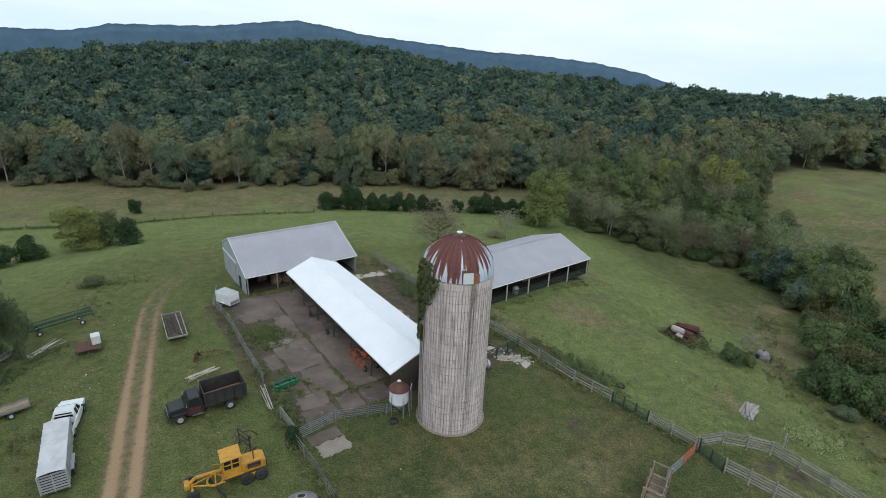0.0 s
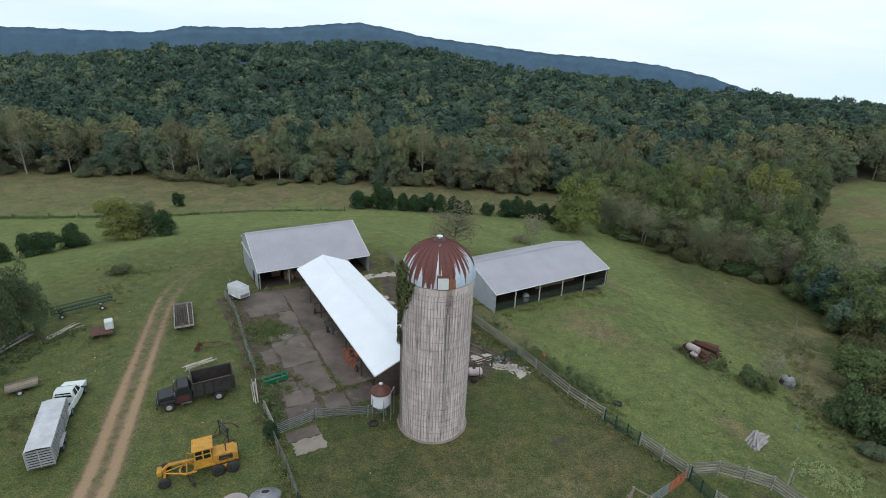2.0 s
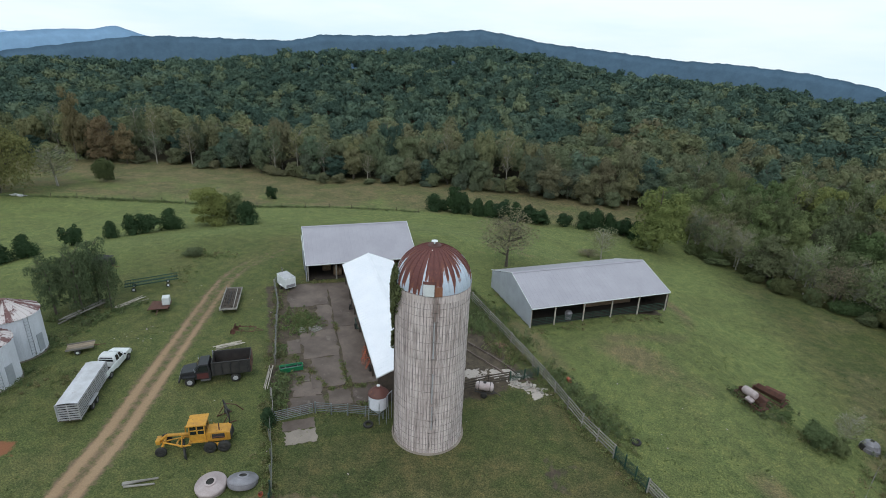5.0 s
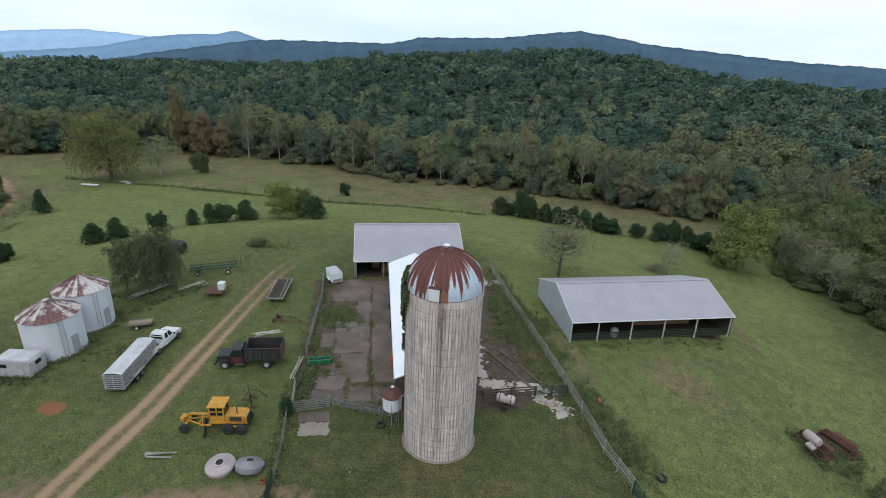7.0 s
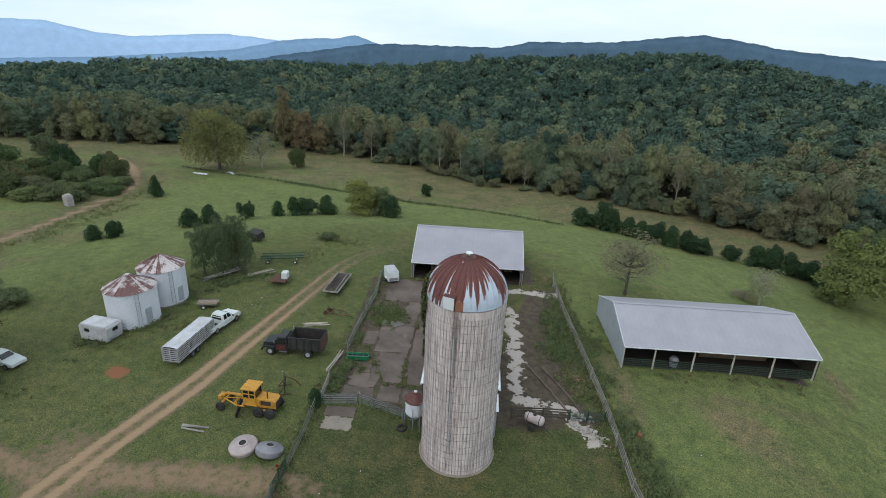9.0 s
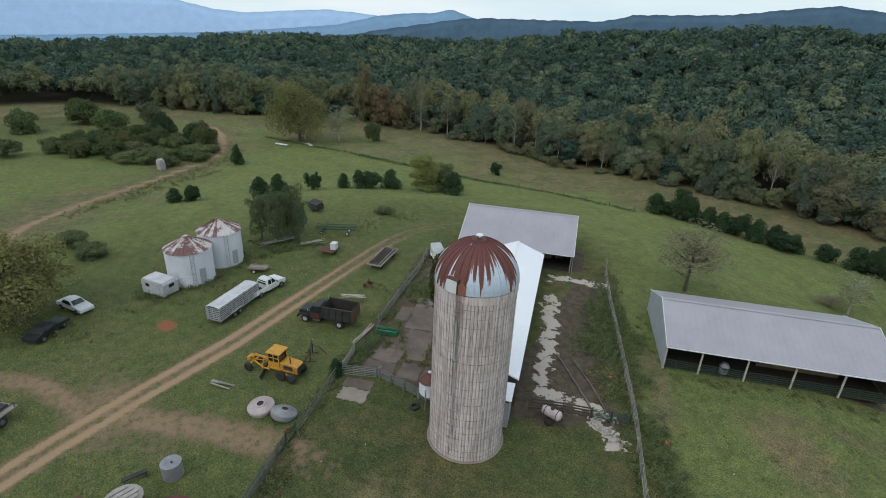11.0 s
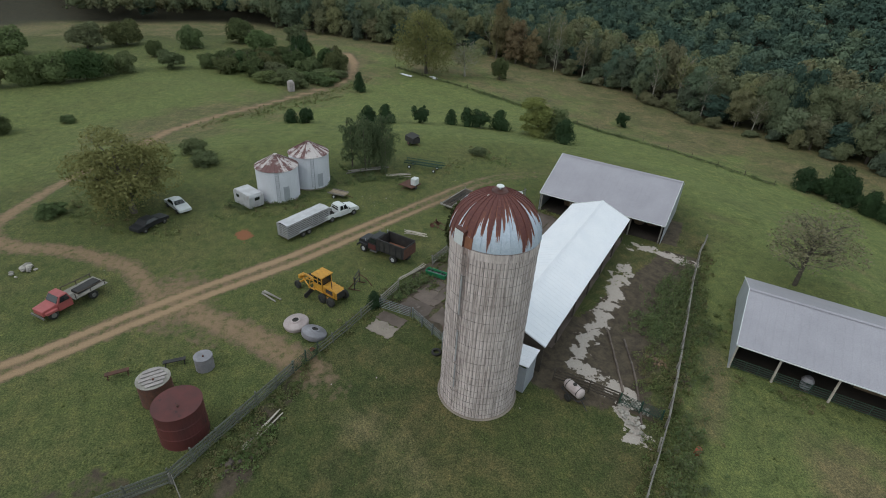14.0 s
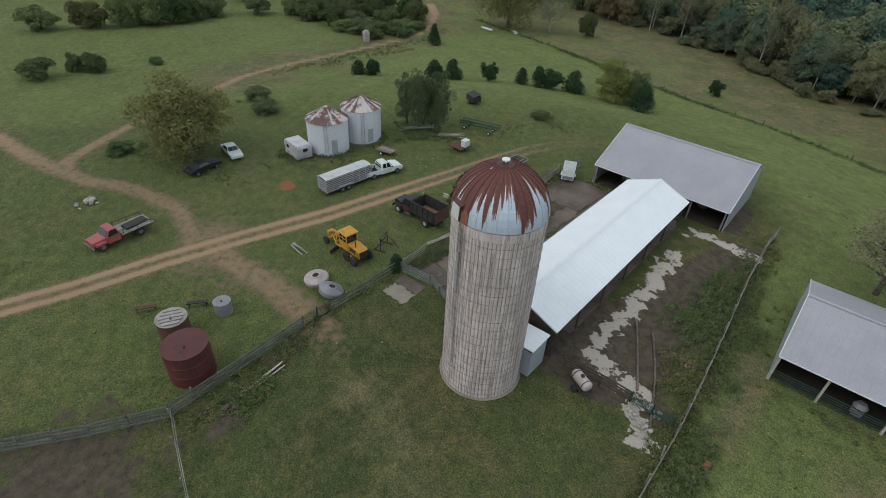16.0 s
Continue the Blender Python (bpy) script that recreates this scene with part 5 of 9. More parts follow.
def dump_truck(x, y, yaw):
    p = thing("dump_truck", on_ground(x, y, yaw), "black dump truck with high steel bed", "truck")
    part("chassis", bx(B(), (-0.3, 0, 0.68), (6.0, 0.8, 0.22), (0, 0, 0), 0.02), M["bed"], p)
    part("hood", cab_shell([(3.15, 0.75, 0.78), (3.20, 1.15, 0.78), (3.05, 1.42, 0.78), (1.75, 1.56, 0.86), (1.75, 0.75, 0.86)], 0.98, 0.06), M["black"], p)
    part("cab", cab_shell([(1.85, 0.6, 0.96), (1.85, 1.5, 0.96), (1.42, 2.18, 0.86), (0.55, 2.22, 0.86), (0.35, 1.5, 0.96), (0.35, 0.6, 0.96)], 1.0, 0.06), M["black"], p)
    part("windscreen", quad_plate([(1.88, -0.82, 1.52), (1.88, 0.82, 1.52), (1.48, 0.76, 2.10), (1.48, -0.76, 2.10)]), M["glass"], p)
    for s in (-1, 1):
        part("side_window", quad_plate([(1.66, s * 0.965, 1.5), (0.55, s * 0.965, 1.5), (0.66, s * 0.88, 2.06), (1.36, s * 0.88, 2.06)]), M["glass"], p)
        part("fender", bx(B(), (2.35, s * 0.93, 1.0), (1.2, 0.3, 0.22), (0, 0, 0), 0.08), M["black"], p)
        part("door", bx(B(), (1.12, s * 0.985, 1.02), (1.05, 0.03, 0.62), (0, 0, 0), 0.01), M["maroon"], p, "dark red lower door")
        part("headlight", bx(B(), (3.2, s * 0.62, 1.05), (0.05, 0.22, 0.18), (0, 0, 0), 0.02), M["pipe"], p)
        part("mirror", bars(B(), [(1.7, s * 1.0, 1.6), (1.75, s * 1.3, 1.75), (1.75, s * 1.3, 2.05)], 0.025), M["pipe"], p)
        part("step", bx(B(), (0.9, s * 1.0, 0.55), (0.9, 0.25, 0.05), (0, 0, 0), 0.01), M["rim"], p)
        wheel(p, (2.35, s * 0.92, 0.46), 0.46, 0.28, M["alu"])
        wheel(p, (-1.85, s * 0.90, 0.46), 0.46, 0.46, M["alu"])
    part("bumper", bx(B(), (3.3, 0, 0.62), (0.14, 2.0, 0.24), (0, 0, 0), 0.03), M["bed"], p)
    part("grille", bx(B(), (3.2, 0, 1.05), (0.05, 0.9, 0.42), (0, 0, 0), 0.01), M["rim"], p)
    part("bed", open_box((-1.55, 0, 0.98), (3.6, 2.24, 1.42), 0.07), M["bed"], p, "scuffed black dump bed")
    for s in (-1, 1):
        for kx in (-3.1, -2.3, -1.5, -0.7, 0.0):
            part("bed_rib", bx(B(), (kx, s * 1.14, 1.68), (0.09, 0.06, 1.36), (0, 0, 0), 0.01), M["black"], p)
        part("bed_rail", bx(B(), (-1.55, s * 1.12, 2.42), (3.62, 0.12, 0.08), (0, 0, 0), 0.02), M["bed"], p)
    part("tailgate", bx(B(), (-3.39, 0, 1.62), (0.07, 2.2, 1.2), (0, 0, 0), 0.015), M["rust"], p, "rusty tailgate")
    part("exhaust", rod(B(), (0.28, -0.85, 0.9), (0.28, -0.85, 2.7), 0.06), M["pipe"], p)
    part("load", bx(B(), (-1.6, 0, 1.12), (3.3, 2.0, 0.14), (0, 1.5, 0), 0.06), M["soil"], p, "thin layer of soil")
    return p


dump_truck(-22.25, -2.75, -139.8)


def road_grader(x, y, yaw):
    p = thing("road_grader", on_ground(x, y, yaw), "old yellow road grader standing in grass", "grader")
    part("rear_body", cab_shell([(-2.75, 0.75, 0.9), (-2.75, 1.45, 0.9), (-2.4, 1.62, 0.9), (-0.9, 1.66, 0.95), (-0.9, 0.75, 1)], 0.62, 0.05), M["yellow"], p)
    part("engine", bx(B(), (-1.85, 0, 1.28), (1.0, 1.27, 0.42), (0, 0, 0), 0.03), M["bed"], p, "exposed dark engine side")
    part("radiator", bx(B(), (-2.78, 0, 1.15), (0.08, 1.0, 0.7), (0, 0, 0), 0.02), M["bed"], p)
    part("platform", bx(B(), (-0.3, 0, 0.95), (1.5, 1.5, 0.12), (0, 0, 0), 0.02), M["yellow"], p)
    for sx in (-0.85, 0.30):
        for s in (-1, 1):
            part("cab_post", bx(B(), (sx, s * 0.62, 1.75), (0.09, 0.09, 1.55), (0, 0, 0), 0.01), M["yellow"], p)
    part("cab_roof", bx(B(), (-0.28, 0, 2.56), (1.5, 1.52, 0.10), (0, 0, 0), 0.04), M["yellow"], p)
    for s in (-1, 1):
        part("cab_panel", bx(B(), (-0.28, s * 0.62, 1.32), (1.06, 0.04, 0.62), (0, 0, 0), 0.008), M["yellow"], p)
        for kx in (-0.58, 0.03):
            for kz in (1.84, 2.26):
                part("side_window", bx(B(), (kx, s * 0.62, kz), (0.50, 0.02, 0.33), (0, 0, 0), 0.004), M["glass"], p)
        part("window_rail", bx(B(), (-0.28, s * 0.625, 2.05), (1.06, 0.05, 0.09), (0, 0, 0), 0.006), M["yellow"], p)
        part("window_rail", bx(B(), (-0.28, s * 0.625, 2.05), (0.10, 0.045, 0.92), (0, 0, 0), 0.006), M["yellow"], p)
        part("engine_post", bx(B(), (-1.30, s * 0.66, 1.30), (0.10, 0.05, 0.70), (0, 0, 0), 0.01), M["yellow"], p)
        part("engine_post", bx(B(), (-2.42, s * 0.66, 1.25), (0.12, 0.05, 0.62), (0, 0, 0), 0.01), M["yellow"], p)
        part("engine_pipe", bars(B(), [(-1.4, s * 0.68, 1.20), (-1.8, s * 0.74, 1.34), (-2.3, s * 0.68, 1.16)], 0.05, 6), M["rust"], p)
    for xx in (-0.87, 0.32):
        part("cab_panel", bx(B(), (xx, 0, 1.30), (0.04, 1.16, 0.60), (0, 0, 0), 0.008), M["yellow"], p)
        part("window", bx(B(), (xx, 0, 2.05), (0.02, 1.1, 0.78), (0, 0, 0), 0.004), M["glass"], p)
    part("main_beam", bars(B(), [(-0.6, 0, 1.0), (0.6, 0, 1.32), (2.2, 0, 1.38), (2.75, 0, 0.95)], 0.13, 8), M["yellow"], p)
    for s in (-1, 1):
        part("lift_arm", bars(B(), [(0.9, s * 0.55, 1.62), (1.0, s * 0.72, 0.7), (1.15, s * 0.4, 0.55)], 0.05), M["yellow"], p)
        part("drawbar", bars(B(), [(2.7, 0, 0.75), (1.1, s * 0.55, 0.62), (0.3, s * 0.6, 0.62)], 0.06), M["yellow"], p)
        part("control_rod", bars(B(), [(0.3, s * 0.3, 1.55), (0.95, s * 0.5, 1.66)], 0.03), M["yellow"], p)
        part("tandem_case", bx(B(), (-1.75, s * 0.75, 0.58), (1.3, 0.18, 0.26), (0, 0, 0), 0.04), M["yellow"], p)
        for wx in (-1.20, -2.28):
            wheel(p, (wx, s * 0.95, 0.50), 0.50, 0.32, M["bed"])
        wheel(p, (2.55, s * 0.82, 0.44), 0.44, 0.24, M["bed"])
    part("circle", lathe(B(), [(0.5, 0.50), (0.62, 0.50), (0.62, 0.60), (0.5, 0.60)], 24), M["yellow"], p).location = (0.95, 0, 0)
    part("blade", side_prism(B(), [(0.72, 0.12), (0.80, 0.10), (0.93, 0.32), (0.90, 0.55), (0.82, 0.56), (0.84, 0.32)], -1.5, 1.5), M["bed"], p, "curved scraped steel blade").matrix_basis = pose(0.2, 0.0, 0, 0, 0, 18)
    part("front_axle", bx(B(), (2.55, 0, 0.55), (0.18, 1.5, 0.18), (0, 0, 0), 0.03), M["yellow"], p)
    part("nose", bx(B(), (2.85, 0, 0.95), (0.35, 0.7, 0.4), (0, 0, 0), 0.05), M["yellow"], p)
    part("exhaust", rod(B(), (-1.9, 0.3, 1.6), (-1.9, 0.3, 2.35), 0.05), M["rust"], p)
    part("seat", bx(B(), (-0.5, 0, 1.35), (0.45, 0.5, 0.5), (0, 0, 0), 0.06), M["interior"], p)
    return p


road_grader(-16.25, -10.55, -143.5)


def flatbed_truck(x, y, yaw):
    p = thing("flatbed_truck", on_ground(x, y, yaw), "faded red old flatbed truck parked in grass", "truck")
    part("hood", cab_shell([(2.85, 0.6, 0.75), (2.85, 1.12, 0.72), (1.5, 1.28, 0.8), (1.5, 0.6, 0.85)], 0.95, 0.08), M["red"], p)
    part("cab", cab_shell([(1.6, 0.5, 0.95), (1.55, 1.25, 0.95), (1.15, 1.86, 0.8), (0.45, 1.88, 0.8), (0.25, 1.2, 0.95), (0.25, 0.5, 0.95)], 0.95, 0.08), M["red"], p)
    part("windscreen", quad_plate([(1.56, -0.75, 1.3), (1.56, 0.75, 1.3), (1.2, 0.66, 1.80), (1.2, -0.66, 1.80)]), M["glass"], p)
    for s in (-1, 1):
        part("side_window", quad_plate([(1.36, s * 0.90, 1.28), (0.42, s * 0.90, 1.28), (0.52, s * 0.775, 1.76), (1.08, s * 0.775, 1.76)]), M["glass"], p)
        part("fender", bx(B(), (2.15, s * 0.82, 0.82), (1.05, 0.34, 0.3), (0, 0, 0), 0.10), M["red"], p)
        wheel(p, (2.1, s * 0.8, 0.42), 0.42, 0.24)
        wheel(p, (-1.6, s * 0.82, 0.42), 0.42, 0.4)
        part("rack_rail", bars(B(), [(0.0, s * 1.05, 1.5), (-2.9, s * 1.05, 1.4)], 0.05), M["wood_dark"], p)
        for kx in (0.0, -1.4, -2.8):
            part("stake", rod(B(), (kx, s * 1.05, 0.95), (kx, s * 1.05, 1.5), 0.04), M["wood_dark"], p)
    part("chassis", bx(B(), (-0.2, 0, 0.65), (5.8, 0.7, 0.18), (0, 0, 0), 0.02), M["bed"], p)
    for k in range(6):
        part("deck_board", bx(B(), (-1.45, -0.92 + 0.37 * k, 0.98), (3.2, 0.34, 0.07), (0, 0, 0), 0.01), M["wood"], p)
    part("load", bx(B(), (-1.6, 0.1, 1.14), (2.3, 1.0, 0.26), (0, 0, 4), 0.06), M["bed"], p, "dark scrap on the deck")
    part("bumper", bx(B(), (2.95, 0, 0.55), (0.12, 1.8, 0.2), (0, 0, 0), 0.03), M["rim"], p)
    return p


flatbed_truck(-20.0, -33.2, -43.0)


def wrecked_car(x, y, yaw, paint, label):
    p = thing("scrapped_car", on_ground(x, y, yaw), label, "car", "scrapped cars under the tree")
    part("body", cab_shell([(2.2, 0.35, 0.9), (2.2, 0.72, 0.9), (1.0, 0.88, 0.95), (-1.1, 0.92, 0.95), (-2.2, 0.8, 0.9), (-2.2, 0.35, 0.9)], 0.86, 0.07), paint, p)
    part("cabin", cab_shell([(0.9, 0.86, 0.88), (0.3, 1.32, 0.72), (-0.8, 1.34, 0.72), (-1.4, 0.88, 0.88)], 0.86, 0.06), paint, p)
    part("windscreen", quad_plate([(0.86, -0.62, 0.94), (0.86, 0.62, 0.94), (0.36, 0.54, 1.29), (0.36, -0.54, 1.29)]), M["glass"], p)
    for s in (-1, 1):
        part("side_window", quad_plate([(0.62, s * 0.76, 0.94), (-1.1, s * 0.76, 0.94), (-0.75, s * 0.635, 1.28), (0.22, s * 0.635, 1.28)]), M["glass"], p)
        for wx in (1.35, -1.35):
            wheel(p, (wx, s * 0.76, 0.30), 0.30, 0.2)
    return p


wrecked_car(-39.0, -26.0, 30, M["white"], "white scrapped car with lifted panels under tree")
wrecked_car(-34.6, -28.6, 140, M["black"], "dark scrapped car in long grass under tree")


def cargo_trailer(x, y, yaw):
    p = thing("cargo_trailer", on_ground(x, y, yaw), "small white enclosed cargo trailer on the slab", "trailer")
    part("box", bx(B(), (0, 0, 1.15), (2.6, 1.55, 1.45), (0, 0, 0), 0.06), M["white"], p)
    part("skirt", bx(B(), (-1.32, 0, 0.75), (0.03, 1.3, 0.4), (0, 0, 0), 0.01), M["net_grey"], p, "grey lower door panel")
    part("roof", bx(B(), (0, 0, 1.90), (2.5, 1.45, 0.06), (0, 0, 0), 0.03), M["alu"], p)
    for s in (-1, 1):
        part("fender", bx(B(), (0, s * 0.86, 0.62), (0.9, 0.2, 0.06), (0, 0, 0), 0.02), M["white"], p)
        wheel(p, (0, s * 0.86, 0.30), 0.30, 0.2)
    part("tongue", bars(B(), [(1.3, -0.5, 0.45), (2.2, 0, 0.45), (1.3, 0.5, 0.45)], 0.04), M["bed"], p)
    part("jack", rod(B(), (2.1, 0, 0.0), (2.1, 0, 0.8), 0.04), M["pipe"], p)
    return p


cargo_trailer(-30.3, 17.3, 156)


def camper(x, y, yaw):
    p = thing("truck_camper", on_ground(x, y, yaw), "weathered white camper body sitting in weeds", "camper")
    part("shell", cab_shell([(-1.7, 0.15, 1), (1.7, 0.15, 1), (1.85, 1.7, 0.98), (1.7, 1.95, 0.92), (-1.6, 1.95, 0.92), (-1.75, 1.7, 0.98)], 1.1, 0.06), M["roof_stained"], p)
    part("roof", bx(B(), (0.05, 0, 1.98), (3.3, 1.95, 0.06), (0, 0, 0), 0.03), M["roof_stained"], p)
    for xx in (-1.76, 1.82):
        part("end_window", bx(B(), (xx, 0.1, 1.35), (0.05, 0.7, 0.42), (0, 0, 0), 0.01), M["glass"], p)
    for s in (-1, 1):
        part("side_window", bx(B(), (-0.7, s * 1.10, 1.35), (0.6, 0.05, 0.38), (0, 0, 0), 0.01), M["glass"], p)
        part("skid", bx(B(), (0, s * 0.8, 0.08), (3.2, 0.12, 0.2), (0, 0, 0), 0.01), M["wood_dark"], p)
    part("door", bx(B(), (0.9, -1.11, 1.0), (0.6, 0.04, 1.5), (0, 0, 0), 0.01), M["roof_stained"], p)
    return p


camper(-38.6, -17.4, 33)

# ---- farm clutter ----
def feeder(x, y, tilt, material, label):
    p = thing("bale_feeder", on_ground(x, y, 20) @ pose(0, 0, 0, tilt, 0, 0), label, "feeder", "cone feeders in the grass")
    part("shell", lathe(B(), [(1.02, -0.05), (1.10, 0.04), (1.14, 0.44), (1.06, 0.54), (0.40, 0.64), (0.36, 0.70)], 36), material, p, smooth=True)
    part("collar", lathe(B(), [(0.44, 0.62), (0.42, 0.72), (0.30, 0.73), (0.28, 0.60)], 24), material, p, "raised collar")
    # shallow dish, coloured near black for the shade down the hole
    part("throat", lathe(B(), [(0.295, 0.71), (0.26, 0.64), (0, 0.60)], 20), M["interior"], p, "centre hole with its shade painted near black")
    part("seam", lathe(B(), [(1.10, 0.36), (1.155, 0.37), (1.155, 0.42), (1.10, 0.43)], 36), material, p)


feeder(-11.75, -13.3, 6, M["net"], "pinkish-white plastic cone feeder lying in grass")
feeder(-9.95, -12.0, -20, M["net_grey"], "grey plastic cone feeder tilted on the ground")


def bucket(x, y):
    p = thing("bucket", on_ground(x, y) @ pose(0, 0, 0.12, 60, 0, 30), "small red plastic bucket tipped over", "bucket")
    part("shell", lathe(B(), [(0, 0), (0.13, 0.0), (0.17, 0.32), (0.19, 0.33), (0.16, 0.32), (0.12, 0.03)], 20), M["orange"], p)
    part("bail", bars(B(), [(0.17, 0, 0.3), (0.12, 0.12, 0.42), (-0.12, 0.12, 0.42), (-0.17, 0, 0.3)], 0.008, 5), M["pipe"], p)


bucket(-8.0, -12.1)


def trough(x, y, yaw):
    p = thing("water_trough", on_ground(x, y, yaw, 0.05), "green plastic stock trough on the slab", "trough")
    bm = B()
    ring_out = [(-1.15, 0.62), (-1.0, 0.10), (1.0, 0.10), (1.15, 0.62)]
    bx(bm, (0, 0, 0.10), (2.1, 0.55, 0.08), (0, 0, 0), 0.03)
    for s in (-1, 1):
        bx(bm, (0, s * 0.33, 0.34), (2.3, 0.06, 0.56), (s * -10, 0, 0), 0.02)
        bx(bm, (s * 1.12, 0, 0.34), (0.06, 0.66, 0.56), (0, s * 8, 0), 0.02)
    part("tub", bm, M["green"], p)
    part("water", bx(B(), (0, 0, 0.42), (2.14, 0.56, 0.02)), M["glass"], p, "dark still water")
    for kx in (-0.6, 0.6):
        part("strap", bx(B(), (kx, 0, 0.62), (0.08, 0.74, 0.04), (0, 0, 0), 0.01), M["green_steel"], p)


trough(-16.5, 1.6, 46)


def tool_frame(x, y, yaw, name, label, material, spread_=1.0, wheels=False):
    p = thing(name, on_ground(x, y, yaw), label, "farm implement")
    a = spread_
    part("frame", bars(B(), [(-1.3, -a * 0.7, 0.45), (1.2, -a * 0.7, 0.45), (1.2, a * 0.7, 0.5), (-1.3, a * 0.7, 0.45), (-1.3, -a * 0.7, 0.45)], 0.05), material, p)
    part("drawbar", bars(B(), [(1.2, -0.3, 0.5), (2.2, 0, 0.35), (1.2, 0.3, 0.5)], 0.04), material, p)
    for k, kx in enumerate((-1.1, -0.5, 0.1, 0.7)):
        part("tine", bars(B(), [(kx, -a * 0.7 + a * 1.4 * (k % 2), 0.45), (kx - 0.2, -a * 0.7 + a * 1.4 * (k % 2), 0.7), (kx - 0.4, -a * 0.7 + a * 1.4 * (k % 2), 0.02)], 0.03, 5), material, p)
    part("mast", bars(B(), [(-1.2, -0.3, 0.45), (-1.0, 0, 1.15), (-1.2, 0.3, 0.45)], 0.045), material, p)
    for s in (-1, 1):
        if wheels:
            wheel(p, (-0.6, s * (a * 0.7 + 0.15), 0.36), 0.36, 0.16, material)
        else:
            part("disc", lathe(B(), [(0, 0.0), (0.2, 0.03), (0.3, 0.08)], 16), material, p).matrix_basis = pose(-1.2, s * a * 0.7, 0.3, 90, 0, 20)




def loader_frame(x, y, yaw):
    """An upright dark mast on skids, with a round lamp at its head."""
    p = thing("loader_frame", on_ground(x, y, yaw), "upright dark steel loader frame standing in grass", "farm implement")
    for s in (-1, 1):
        part("upright", bars(B(), [(0, s * 0.75, 0), (0.05, s * 0.75, 0.9), (-0.05, s * 0.75, 1.55)], 0.05, 6), M["bed"], p)
        part("skid", bars(B(), [(-0.7, s * 0.75, 0.06), (0.6, s * 0.75, 0.06)], 0.05, 6), M["rust"], p)
        part("brace", bars(B(), [(-0.6, s * 0.75, 0.08), (0.02, s * 0.75, 0.95)], 0.04, 6), M["rust"], p)
    for z in (0.55, 1.05, 1.5):
        part("crossbar", bars(B(), [(0, -0.75, z), (0, 0.75, z + 0.03)], 0.05, 6), M["bed"], p)
    part("lamp", lathe(B(), [(0, -0.08), (0.12, -0.06), (0.15, 0.05), (0, 0.07)], 14), M["bed"], p).matrix_basis = pose(0.08, -0.78, 1.4, 0, 90, 0)
    part("boom", bars(B(), [(0.02, 0.2, 1.5), (0.9, 0.25, 1.0), (1.5, 0.3, 0.15)], 0.05, 6), M["rust"], p)


loader_frame(-16.7, -6.9, 60)
tool_frame(-26.4, 5.3, 25, "mower_deck", "rusted sickle mower frame in grass", M["rust"], 0.7)


def wheel_rake(x, y, yaw):
    """A folded rake: a red frame with spoked tine wheels hung on its arms."""
    p = thing("hay_rake", on_ground(x, y, yaw), "orange-red wheel rake half under the eave", "farm implement")
    part("beam", bars(B(), [(-1.6, 0, 0.9), (1.6, 0.2, 1.0)], 0.08), M["orange"], p)
    part("drawbar", bars(B(), [(-1.6, 0, 0.9), (-2.6, -0.6, 0.4)], 0.06), M["orange"], p)
    part("gearbox", bx(B(), (0.2, 0.1, 1.15), (0.9, 0.6, 0.45), (0, 0, 12), 0.06), M["orange"], p)
    for k, (ax, ay, turn) in enumerate(((-1.4, -0.7, 10), (-0.6, -0.9, -14), (0.3, -1.0, 8), (1.2, -0.8, -10), (0.9, 0.9, 16))):
        part("arm", bars(B(), [(ax, 0.05, 0.95), (ax, ay, 0.8)], 0.035), M["orange"], p)
        bm = B()
        for i in range(16):
            a = math.tau * i / 16
            rod(bm, (0, 0, 0), (0.68 * math.cos(a), 0.68 * math.sin(a), 0.05), 0.014, n=4)
            rod(bm, (0.45 * math.cos(a), 0.45 * math.sin(a), 0.03), (0.45 * math.cos(a + 0.4), 0.45 * math.sin(a + 0.4), 0.03), 0.014, n=4)
        part("tine_wheel", bm, M["orange"], p).matrix_basis = pose(ax, ay, 0.7, 62, 0, turn)
    for s in (-1, 1):
        wheel(p, (1.5, s * 0.7, 0.36), 0.36, 0.2, M["rim"])


wheel_rake(-9.9, 7.0, -48)
tool_frame(-15.2, 13.2, 130, "planter", "green planter frame under the shed roof", M["green_steel"], 1.2, True)
tool_frame(-18.4, 17.0, 120, "cultivator", "dark cultivator under the shed roof", M["bed"], 1.2, True)


